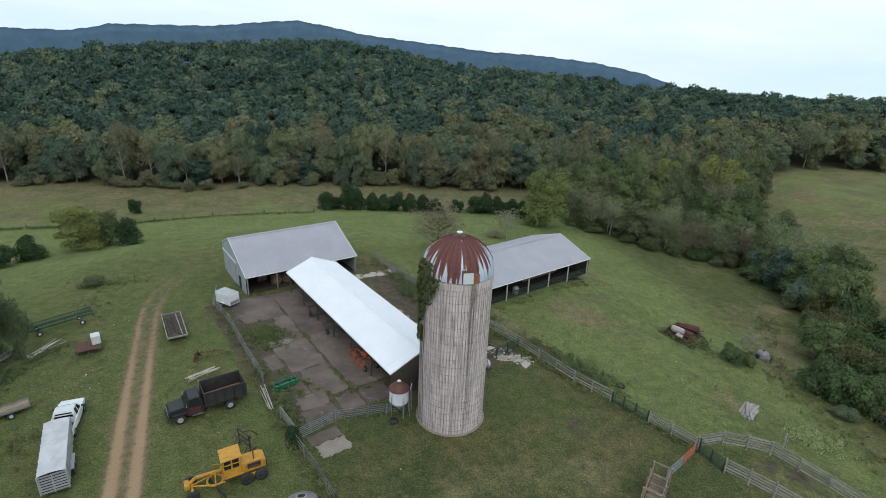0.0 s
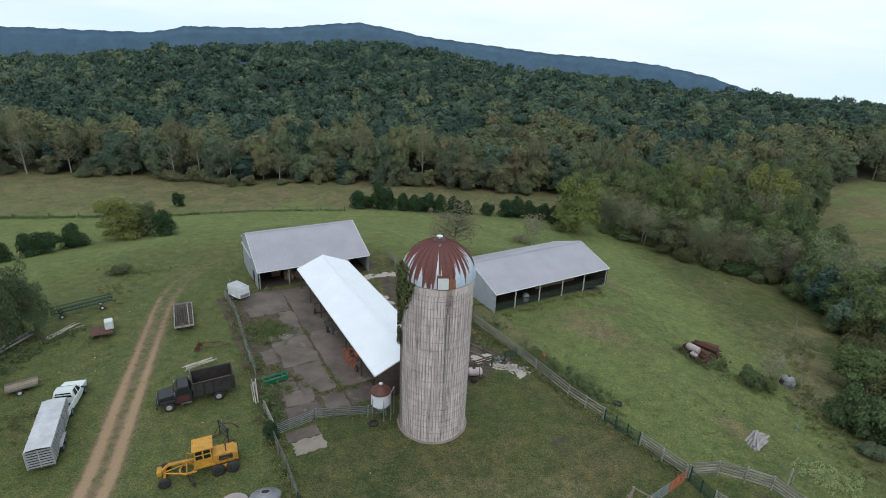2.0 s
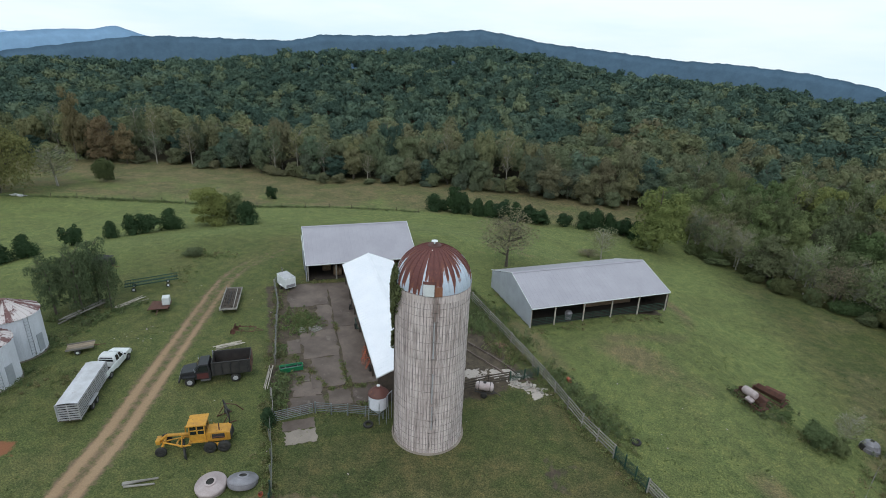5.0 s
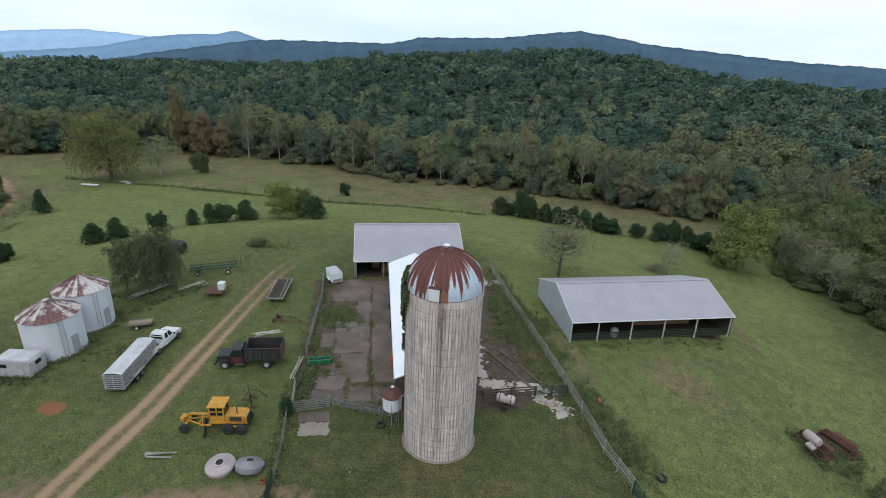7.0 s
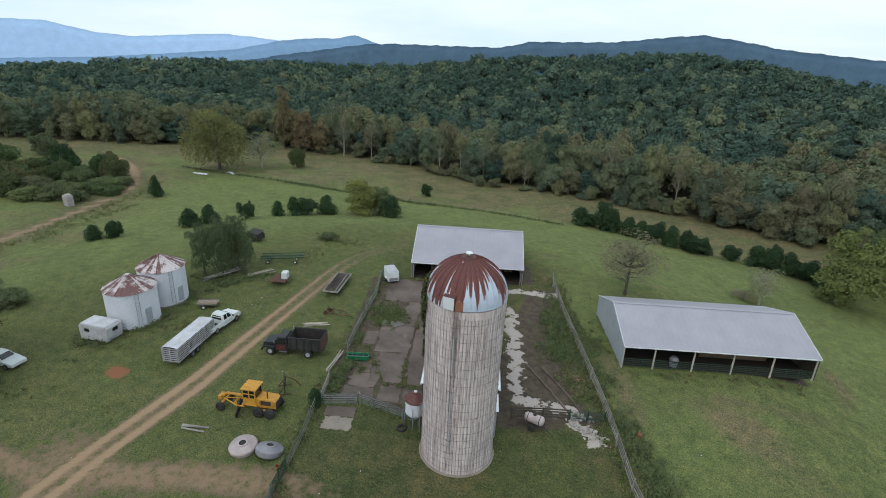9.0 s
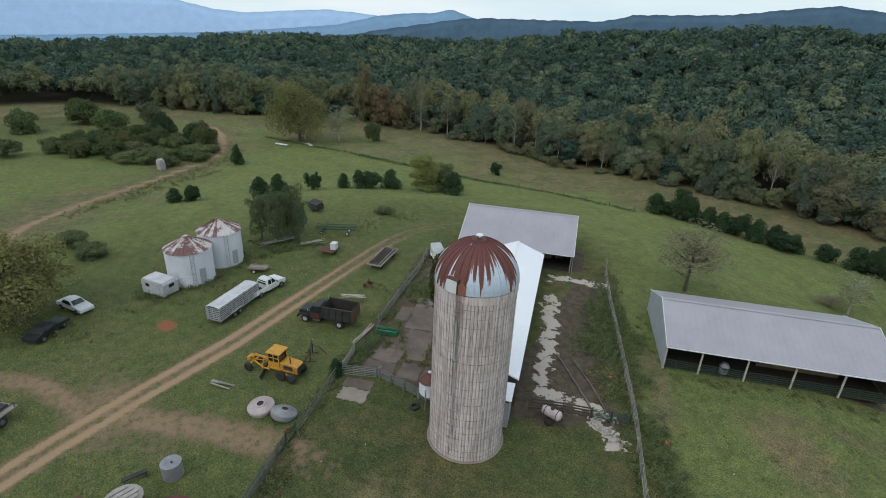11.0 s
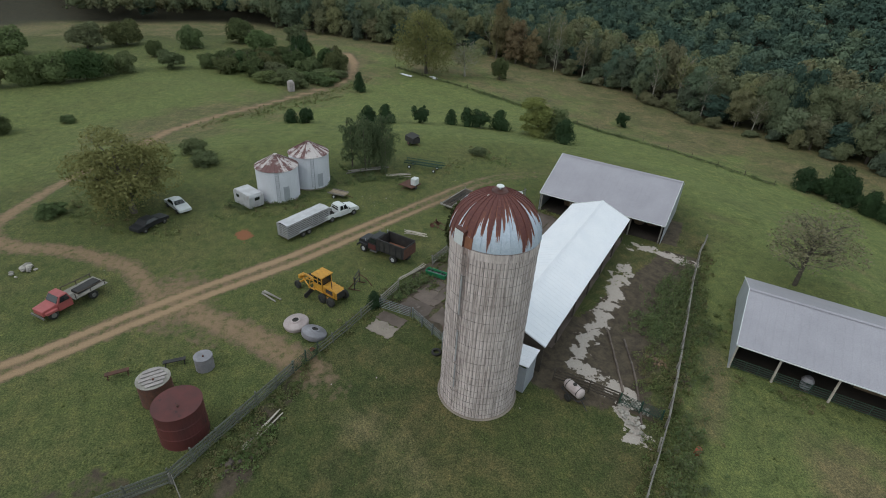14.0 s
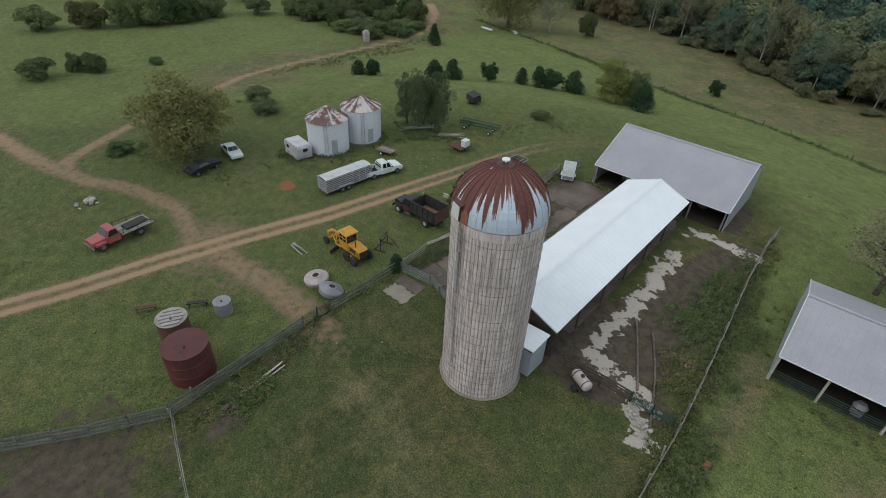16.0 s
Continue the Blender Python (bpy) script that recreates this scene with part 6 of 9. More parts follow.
def hay_rack(x, y, yaw):
    p = thing("hay_wagon", on_ground(x, y, yaw), "weathered flat hay wagon loaded with poles", "wagon")
    for s in (-1, 1):
        part("side_rail", bx(B(), (0, s * 1.0, 0.80), (6.2, 0.10, 0.22), (0, 0, 0), 0.01), M["wood"], p)
        part("end_rail", bx(B(), (s * 3.1, 0, 0.80), (0.10, 2.1, 0.2), (0, 0, 0), 0.01), M["wood"], p)
        for wx in (-2.0, 2.0):
            wheel(p, (wx, s * 0.75, 0.34), 0.34, 0.2, M["bed"])
    for k in range(15):
        part("deck_board", bx(B(), (-2.9 + 0.415 * k, 0, 0.70), (0.33, 1.92, 0.05), (0, 0, 0), 0.006), M["wood_dark"], p)
    for k, (yy, l, m) in enumerate(((-0.55, 5.4, "wood"), (-0.35, 5.0, "wood_dark"), (-0.15, 4.6, "wood_dark"), (0.45, 4.2, "wood_dark"), (0.7, 5.2, "wood_dark"), (0.1, 3.8, "bed"))):
        part("pole", rod(B(), (-l / 2, yy, 0.80 + 0.02 * k), (l / 2, yy + 0.1, 0.82 + 0.02 * k), 0.06), M[m], p)
    for kx in (-3.1, -1.0, 1.0, 3.1):
        part("stake", rod(B(), (kx, 1.02, 0.7), (kx, 1.02, 1.15), 0.035), M["wood"], p)
    part("tongue", bars(B(), [(3.1, 0, 0.5), (4.3, 0, 0.25)], 0.05), M["rust"], p)


hay_rack(-33.1, 10.0, 128)


def tank_cart(x, y, yaw):
    p = thing("flat_cart", on_ground(x, y, yaw), "rusty red flat cart carrying white tank", "cart")
    for k in range(6):
        part("deck_board", bx(B(), (0, -0.92 + 0.37 * k, 0.62), (2.3, 0.35, 0.06), (0, 0, 0), 0.008), M["rust"], p)
    for s in (-1, 1):
        part("rail", bx(B(), (0, s * 1.1, 0.56), (2.36, 0.08, 0.14), (0, 0, 0), 0.01), M["rust"], p)
        wheel(p, (-0.2, s * 0.9, 0.32), 0.32, 0.2)
    part("tank", bx(B(), (-0.2, 0.75, 1.18), (1.05, 0.85, 0.98), (0, 0, 6), 0.09), M["white"], p, "white plastic cube tank")
    part("tank_label", bx(B(), (-0.2, 0.31, 1.1), (0.5, 0.02, 0.35), (0, 0, 6)), M["net_grey"], p)
    part("tongue", bars(B(), [(1.15, 0, 0.5), (2.1, 0, 0.3)], 0.05), M["rust"], p)


tank_cart(-39.5, 4.6, -52)


def elevator(x, y, yaw):
    p = thing("bale_elevator", on_ground(x, y, yaw), "long green bale elevator frame on small wheels", "farm implement")
    for s in (-1, 1):
        part("side_beam", bars(B(), [(-3.2, s * 0.55, 0.75), (3.2, s * 0.55, 0.95)], 0.09), M["green_steel"], p)
        part("top_rail", bars(B(), [(-3.2, s * 0.6, 1.15), (3.2, s * 0.6, 1.35)], 0.06), M["green_steel"], p)
        for wx in (-2.2, 1.9):
            wheel(p, (wx, s * 0.75, 0.27), 0.27, 0.16, M["white"])
    for k in range(21):
        xx = -3.1 + 6.2 * k / 20
        part("slat", bars(B(), [(xx, -0.62, 1.15 + 0.2 * k / 20), (xx, -0.55, 0.76 + 0.2 * k / 20), (xx, 0.55, 0.76 + 0.2 * k / 20), (xx, 0.62, 1.15 + 0.2 * k / 20)], 0.03, 5), M["green_steel"], p)


elevator(-46.0, 8.6, 52)


def utility_trailer(x, y, yaw):
    p = thing("utility_trailer", on_ground(x, y, yaw), "small wooden utility trailer in grass", "trailer")
    for k in range(4):
        part("deck_board", bx(B(), (0, -0.5 + 0.33 * k, 0.55), (2.5, 0.31, 0.05), (0, 0, 0), 0.006), M["wood_tan"], p)
    for s in (-1, 1):
        part("rail", bx(B(), (0, s * 0.68, 0.62), (2.55, 0.05, 0.2), (0, 0, 0), 0.008), M["wood"], p)
        wheel(p, (-0.2, s * 0.82, 0.28), 0.28, 0.18, M["white"])
    part("tongue", bars(B(), [(1.25, 0, 0.48), (2.3, 0, 0.35)], 0.04), M["rust"], p)


utility_trailer(-38.6, -5.8, 50)


def pole_stack(name, a, b, count, r, material, label, lift=0.0, fan=0.25):
    x0, y0, x1, y1 = *a, *b
    yaw = math.degrees(math.atan2(y1 - y0, x1 - x0))
    L = math.hypot(x1 - x0, y1 - y0)
    p = thing(name, on_ground((x0 + x1) / 2, (y0 + y1) / 2, yaw), label, "timber")
    rnd = random.Random(int(L * 100))
    for k in range(count):
        l = L * rnd.uniform(0.75, 1.0) / 2
        yy = (k - count / 2) * r * 2.3
        part("pole", rod(B(), (-l, yy, r + lift * rnd.uniform(0, 1)), (l, yy + rnd.uniform(-fan, fan), r + lift), r, r * 0.8, 7), material, p)


pole_stack("log_pile", (-46.4, -3.6), (-46.2, 3.0), 4, 0.10, M["wood"], "long weathered poles leaning in brush", 0.6)
pole_stack("log_pile", (-44.6, 2.0), (-43.8, 6.0), 6, 0.06, M["wood_pale"], "scattered pale poles in grass", 0.1, 0.8)
pole_stack("log", (-18.0, -16.2), (-15.8, -14.4), 3, 0.09, M["wood"], "grey split logs lying in grass", 0.05)
pole_stack("pole_heap", (-26.2, 0.4), (-23.8, 2.8), 7, 0.05, M["wood_pale"], "pale cut branches and rails heaped in grass", 0.7, 0.6)
pole_stack("rail_stack", (-18.6, 1.0), (-16.0, -2.6), 5, 0.05, M["wood_pale"], "pale fence rails leaning by the fence", 0.5, 0.15)
pole_stack("plank", (1.2, -18.0), (-2.0, -15.2), 3, 0.07, M["wood_pale"], "pale boards lying beside the fence", 0.08)


def drain_curb(points, label):
    """A low concrete kerb that follows a line, with a worn top."""
    x0, y0 = points[0]
    p = thing("drain_curb", on_ground(x0, y0), label, "curb", "curbs of the yard drain")
    rnd = random.Random(int(10 * x0))
    for (ax, ay), (cx, cy) in zip(points, points[1:]):
        n = max(1, round(math.hypot(cx - ax, cy - ay) / 1.2))
        yaw = math.degrees(math.atan2(cy - ay, cx - ax))
        for i in range(n):
            x, y = ax + (cx - ax) * (i + 0.5) / n, ay + (cy - ay) * (i + 0.5) / n
            size = (math.hypot(cx - ax, cy - ay) / n - 0.03, 0.15 + rnd.uniform(-0.03, 0.03), 0.24)
            part("curb_stone", bx(B(), (x - x0, y - y0, 0.05 + rnd.uniform(-0.04, 0.03)), size, (rnd.uniform(-4, 4), rnd.uniform(-2, 2), yaw + rnd.uniform(-3, 3)), 0.03), M["concrete"], p)


drain_curb([(-4.2, 15.0), (-0.3, 13.3), (3.4, 11.6)], "worn concrete curb of a muddy drain")
drain_curb([(-2.3, 15.6), (1.7, 13.9), (4.2, 12.5), (6.7, 11.0)], "worn concrete curb of a muddy drain")


def plank_pile(x, y, yaw):
    p = thing("plank_pile", on_ground(x, y, yaw), "loose pile of pale weathered planks", "timber")
    rnd = random.Random(4)
    for k in range(12):
        part("plank", bx(B(), (rnd.uniform(-0.35, 0.35), (k % 5 - 2) * 0.27 + 0.1 * (k // 5), 0.06 + 0.07 * (k // 5)), (rnd.uniform(2.6, 3.5), 0.21, 0.05), (0, 0, (k % 5 - 2) * 1.5 + rnd.uniform(-5, 5)), 0.006), M["wood_top"], p)
    for k, (dy, turn) in enumerate(((-0.1, 22), (0.15, 14))):
        part("plank", bx(B(), (0.15, dy, 0.27 + 0.05 * k), (3.1 - 0.6 * k, 0.2, 0.05), (0, 0, turn), 0.006), M["wood_top"], p)


plank_pile(29.4, 5.3, 52)


def poly_tank(x, y, yaw):
    p = thing("spray_tank", on_ground(x, y, yaw), "white horizontal tank on dark rusted cart", "tank")
    bm = B()
    lathe(bm, [(0, -0.92), (0.28, -0.88), (0.42, -0.72), (0.44, 0.72), (0.28, 0.88), (0, 0.92)], 24)
    part("tank", bm, M["net"], p, smooth=True).matrix_basis = pose(0, 0, 1.0, 0, 90, 0)
    for kx in (-0.55, 0.55):
        part("strap", lathe(B(), [(0.445, -0.03), (0.46, -0.03), (0.46, 0.03), (0.445, 0.03)], 24), M["bed"], p).matrix_basis = pose(kx, 0, 1.0, 0, 90, 0)
    part("lid", lathe(B(), [(0.16, 1.42), (0.16, 1.5), (0, 1.52)], 16), M["interior"], p)
    part("frame", bars(B(), [(-0.9, -0.4, 0.52), (0.9, -0.4, 0.52), (0.9, 0.4, 0.52), (-0.9, 0.4, 0.52), (-0.9, -0.4, 0.52)], 0.05), M["bed"], p)
    for s in (-1, 1):
        wheel(p, (0, s * 0.6, 0.32), 0.32, 0.18, M["bed"])
    part("tongue", bars(B(), [(0.9, 0, 0.5), (1.7, -0.2, 0.2)], 0.04), M["bed"], p)


poly_tank(2.75, 7.2, 16)


def old_machine(x, y, yaw, label, drum):
    p = thing("old_implement", on_ground(x, y, yaw), label, "farm implement")
    bm = B()
    for s in (-1, 1):
        bx(bm, (0, s * 0.36, 0.9), (2.9, 0.04, 0.55), (s * -22, 0, 0), 0.008)
        bx(bm, (s * 1.45, 0, 0.9), (0.04, 0.75, 0.5), (0, 0, 0), 0.008)
    bx(bm, (0, 0, 0.66), (2.9, 0.4, 0.04), (0, 0, 0), 0.008)
    part("hopper", bm, M["rust"], p, "rusted open seed hopper")
    part("lid", bx(B(), (0.3, 0.62, 1.12), (2.0, 0.42, 0.03), (38, 0, 7), 0.006), M["rust"], p, "bent rusted hopper lid")
    part("beam", bars(B(), [(-1.9, 0.3, 0.7), (-0.4, 0.5, 1.0), (1.8, 0.75, 0.75)], 0.05, 6), M["maroon"], p, "bent red frame beam")
    part("crank", bars(B(), [(1.2, -0.4, 0.9), (1.75, -0.5, 1.35), (2.0, -0.2, 1.3)], 0.03, 5), M["rust"], p)
    part("frame", bars(B(), [(-1.7, -0.6, 0.5), (1.7, -0.6, 0.5), (1.7, 0.6, 0.5), (-1.7, 0.6, 0.5), (-1.7, -0.6, 0.5)], 0.06), M["rust"], p)
    for k in range(9):
        part("tine", bars(B(), [(-1.5 + 0.375 * k, -0.6, 0.5), (-1.5 + 0.375 * k, -1.0, 0.45), (-1.5 + 0.375 * k, -0.9, 0.02)], 0.025, 5), M["rust"], p)
        part("disc", lathe(B(), [(0, 0.0), (0.16, 0.02), (0.24, 0.06)], 12), M["rust"], p).matrix_basis = pose(-1.5 + 0.375 * k, -0.25, 0.25, 0, 90, 12)
    for s in (-1, 1):
        part("wheel", lathe(B(), [(0.30, -0.05), (0.40, -0.05), (0.40, 0.05), (0.30, 0.05), (0.30, -0.05)], 18), M["rust"], p, "rusted iron wheel").matrix_basis = pose(s * 1.62, 0.1, 0.40, 0, 90 + s * 7, 8)
        part("lever", bars(B(), [(s * 0.5, -0.6, 0.5), (s * 0.6, -0.9, 1.45)], 0.02, 5), M["rust"], p)
    if drum:
        part("drum", lathe(B(), [(0, -0.78), (0.36, -0.76), (0.44, -0.6), (0.44, -0.2), (0.46, -0.18), (0.46, -0.12), (0.44, -0.1), (0.44, 0.6), (0.36, 0.76), (0, 0.78)], 20), M["net"], p, "pale dented drum").matrix_basis = pose(-0.25, -0.1, 1.18, 0, 90, 8)
        part("tarp", bx(B(), (0.5, -0.7, 0.92), (0.8, 0.6, 0.3), (8, 6, 12), 0.1), M["net"], p, "crumpled pale sheet")
    part("drawbar", bars(B(), [(0, 0.6, 0.5), (0.2, 1.9, 0.3)], 0.05), M["rust"], p)


old_machine(29.6, 23.2, -34, "rusted old seeding implement grown over with weeds", False)
old_machine(27.6, 20.5, -54, "rusted old spreader with pale drum in weeds", True)



def round_tank(x, y, r, h, material, label, name="steel_tank", lid=None, lid_label="", dome=0.1):
    p = thing(name, on_ground(x, y, 15), label, "tank")
    part("shell", lathe(B(), [(r * 1.0, 0), (r * 1.015, 0.04), (r, 0.08), (r, h * 0.33), (r * 1.012, h * 0.335), (r, h * 0.35), (r, h * 0.66), (r * 1.012, h * 0.665), (r, h * 0.68), (r, h)], 40), material, p)
    part("top", lathe(B(), [(r * 1.02, h - 0.03), (r * 1.02, h + 0.02), (r * 0.9, h + 0.03), (0, h + dome)], 40), lid or material, p, lid_label)
    part("fitting", rod(B(), (r * 0.3, 0, h + 0.05), (r * 0.3, 0, h + 0.25), 0.07), M["rust"], p)
    part("valve", bars(B(), [(-r, 0.2, 0.5), (-r - 0.5, 0.25, 0.5)], 0.05), M["bed"], p)
    return p


round_tank(-1.55, -21.75, 1.62, 3.0, M["maroon"], "large maroon rusted steel tank beside the fence")
t1 = round_tank(-5.45, -23.95, 1.18, 2.1, M["rust"], "orange rusted steel tank with boarded white top", lid=M["wood"], lid_label="pale boarded tank top")
for k in range(5):
    part("top_board", bx(B(), (-0.8 + 0.4 * k, 0, 2.22), (0.3, 1.9 - 0.35 * abs(k - 2), 0.04), (0, 0, 0), 0.006), M["wood_top"], t1)
round_tank(-8.1, -20.85, 0.72, 1.25, M["net_grey"], "small grey galvanised stock tank", "stock_tank", dome=0.18)


def calf_dome(x, y):
    """A grey moulded shelter: ribbed dome with a vent and a doorway block painted dark as shade."""
    p = thing("calf_shelter", on_ground(x, y, 200) @ Matrix.Scale(0.85, 4), "grey domed plastic calf shelter in tall grass", "shelter")
    part("shell", lathe(B(), [(1.12, 0), (1.12, 0.06), (1.04, 0.08), (1.0, 0.55), (0.92, 0.58), (0.80, 0.98), (0.50, 1.24), (0.22, 1.32), (0, 1.34)], 14), M["net_grey"], p)
    part("vent", lathe(B(), [(0.20, 1.30), (0.20, 1.42), (0, 1.46)], 14), M["interior"], p)
    part("doorway", bx(B(), (0.93, 0, 0.42), (0.22, 0.62, 0.78), (0, -6, 0), 0.04), M["interior"], p)
    for k in range(7):
        a = radians(360 / 7 * k + 25)
        part("rib", bars(B(), [(1.03 * math.cos(a), 1.03 * math.sin(a), 0.08), (0.99 * math.cos(a), 0.99 * math.sin(a), 0.56), (0.80 * math.cos(a), 0.80 * math.sin(a), 1.0), (0.3 * math.cos(a), 0.3 * math.sin(a), 1.31)], 0.035, 5), M["net_grey"], p)


calf_dome(38.5, 20.9)


def bench(x, y, yaw, label, material):
    p = thing("work_bench", on_ground(x, y, yaw), label, "bench")
    part("top", bx(B(), (0, 0, 0.5), (1.7, 0.4, 0.08), (0, 0, 0), 0.01), material, p)
    for s in (-1, 1):
        part("trestle", bars(B(), [(s * 0.7, -0.18, 0), (s * 0.7, 0, 0.48), (s * 0.7, 0.18, 0)], 0.035, 5), material, p)


bench(-8.7, -27.3, 100, "rusty brown bench in grass", M["rust"])
bench(-9.0, -23.2, 95, "dark iron rack in grass", M["bed"])


def bale(x, y, z, yaw, label):
    p = thing("round_bale", pose(x, y, z, 0, 0, yaw), label, "hay bale", "bales in the hay barn")
    bm = lathe(B(), [(0, -0.6), (0.3, -0.62), (0.72, -0.6), (0.76, -0.5), (0.76, 0.5), (0.72, 0.6), (0.3, 0.62), (0, 0.6)], 24)
    for v in bm.verts:
        v.co *= 1 + 0.04 * noise.noise(v.co * 5)
    part("roll", bm, M["hay"], p).matrix_basis = pose(0, 0, 0.74, 0, 90, 0)
    for kx in (-0.3, 0.3):
        part("twine", lathe(B(), [(0.765, -0.015), (0.78, 0), (0.765, 0.015)], 24), M["wood_pale"], p).matrix_basis = pose(kx, 0, 0.74, 0, 90, 0)


for i, (lx, ly) in enumerate(((4.6, 1.9), (6.2, 2.2), (3.2, 4.0), (5.6, 4.4), (9.5, 5.2), (12.8, 4.6), (14.4, 5.0))):
    c, s = math.cos(radians(41.4)), math.sin(radians(41.4))
    bale(-29 + lx * c - ly * s, 19.95 + lx * s + ly * c, 0.0, 41 + 80 * (i % 2), "brown round hay bale under the barn roof")


def rubble(x, y, r, n, size, material, label, name="rubble_heap"):
    p = thing(name, on_ground(x, y), label, "rubble")
    rnd = random.Random(int(x * 10 + y))
    for k in range(n):
        a, q = rnd.uniform(0, math.tau), r * math.sqrt(rnd.uniform(0, 1))
        bm = B()
        bmesh.ops.create_icosphere(bm, subdivisions=1, radius=1)
        for v in bm.verts:
            v.co *= 1 + 0.35 * noise.noise(v.co * 1.7 + Vector((k, 0, 0)))
        s = size * rnd.uniform(0.5, 1.2)
        bmesh.ops.scale(bm, vec=(s, s * rnd.uniform(0.6, 1), s * 0.55), verts=bm.verts)
        part("stone", bm, material, p).matrix_basis = pose(q * math.cos(a), q * math.sin(a), s * 0.3 + 0.15 * max(0, 1 - q / r), rnd.uniform(-20, 20), 0, rnd.uniform(0, 360))


rubble(5.4, 11.2, 1.2, 26, 0.24, M["stone"], "heap of pale broken concrete by the gate")
rubble(7.0, 10.3, 0.9, 14, 0.2, M["stone"], "heap of pale broken concrete by the gate")
rubble(1.2, 16.3, 1.1, 16, 0.22, M["hay"], "low heap of old bedding in the yard", "bedding_heap")
rubble(-27.0, -39.2, 1.4, 12, 0.4, M["stone"], "grey rubble beside the lane")
rubble(2.2, -18.2, 1.1, 14, 0.2, M["wood_dark"], "heap of dark rotted wood by the fence", "wood_heap")


def tyre(x, y):
    p = thing("scrap_tyre", on_ground(x, y), "old black tyre lying in grass", "tyre")
    part("carcass", lathe(B(), [(0.25, 0.04), (0.42, 0.0), (0.46, 0.06), (0.46, 0.16), (0.42, 0.22), (0.25, 0.18)], 24), M["rubber"], p, smooth=True)


tyre(17.2, 6.9)
tyre(-5.0, -1.9)


def barrel(x, y, yaw, label, material, tip=True):
    p = thing("barrel", on_ground(x, y, yaw) @ (pose(0, 0, 0.2, 90) if tip else pose(0, 0, 0)), label, "barrel")
    part("shell", lathe(B(), [(0, 0), (0.2, 0.0), (0.21, 0.2), (0.22, 0.22), (0.21, 0.24), (0.21, 0.45), (0.2, 0.6), (0, 0.6)], 20), material, p)


barrel(9.8, 13.7, 30, "small orange-red drum in weeds", M["orange"])


def loading_chute(x, y, yaw):
    p = thing("loading_chute", on_ground(x, y, yaw), "tan rough-board cattle loading chute", "chute")
    for k in range(12):
        part("ramp_board", bx(B(), (-1.6 + 0.29 * k, 0, 0.12 + 0.055 * k), (0.26, 1.1, 0.05), (0, -11, 0), 0.008), M["wood_tan"], p)
    for s in (-1, 1):
        for k in range(5):
            part("rail", bx(B(), (0, s * 0.62, 0.45 + 0.30 * k), (3.5, 0.05, 0.19), (0, -7, 0), 0.008), M["wood_tan"], p)
        for kx in (-1.6, -0.5, 0.6, 1.65):
            part("post", bx(B(), (kx, s * 0.7, 0.95), (0.13, 0.13, 1.95), (0, 0, 0), 0.012), M["wood_tan"], p)
    for kx in (-1.6, 1.65):
        part("cross_beam", bx(B(), (kx, 0, 1.84), (0.1, 1.6, 0.12), (0, 0, 0), 0.01), M["wood_tan"], p)


loading_chute(16.6, -7.6, 62)


def stone_hut(x, y):
    p = thing("chimney_ruin", on_ground(x, y, 15), "pale stone chimney ruin on the valley floor", "ruin")
    part("stack", bx(B(), (0, 0, 1.1), (1.9, 1.4, 2.4), (0, 0, 0), 0.2), M["wood_top"], p)
    part("cap", bx(B(), (0.2, 0, 2.35), (1.2, 1.0, 0.5), (0, 7, 0), 0.15), M["wood_top"], p)


stone_hut(-110.6, -7.9)


def tarp(x, y, yaw, L, label):
    p = thing("sheet_scrap", on_ground(x, y, yaw), label, "scrap")
    bm = B()
    n = 8
    g = [[bm.verts.new((L * (i / n - 0.5), 1.4 * (j / 4 - 0.5), 0.15 + 0.35 * abs(noise.noise(Vector((i * 0.6, j * 0.9, x)))))) for j in range(5)] for i in range(n + 1)]
    for a, b in zip(g, g[1:]):
        for j in range(4):
            bm.faces.new((a[j], a[j + 1], b[j + 1], b[j]))
    part("sheet", bm, M["white"], p)


tarp(-129.2, 26.8, 30, 5.0, "crumpled white sheet metal under the tree")
tarp(-126.8, 34.8, 10, 4.0, "crumpled white sheet metal under the tree")


def old_cart(x, y, yaw):
    p = thing("feed_cart", on_ground(x, y, yaw), "dark derelict feed cart in rough grass", "cart")
    part("box", open_box((0, 0, 0.5), (2.4, 1.5, 0.9), 0.06), M["bed"], p)
    for s in (-1, 1):
        wheel(p, (0, s * 0.8, 0.35), 0.35, 0.2, M["rust"])
    part("tongue", bars(B(), [(1.2, 0, 0.5), (2.3, 0, 0.3)], 0.05), M["rust"], p)
    part("hood", quad_plate([(-1.2, -0.75, 1.45), (1.2, -0.75, 1.4), (1.2, 0.75, 1.75), (-1.2, 0.75, 1.8)], 0.02), M["bed"], p)


old_cart(-57.4, 9.7, 20)


def pallet(x, y, yaw):
    p = thing("pallet", on_ground(x, y, yaw, 0.05), "broken grey wooden pallet on the slab", "pallet")
    for k in range(7):
        part("slat", bx(B(), (-0.55 + 0.19 * k, 0, 0.14), (0.10, 1.1, 0.02), (0, 0, 0), 0.004), M["wood"], p)
    for yy in (-0.5, 0, 0.5):
        part("bearer", bx(B(), (0, yy, 0.065), (1.2, 0.09, 0.12), (0, 0, 0), 0.006), M["wood"], p)


pallet(-20.6, 8.9, 30)
pallet(-19.6, 9.6, 75)


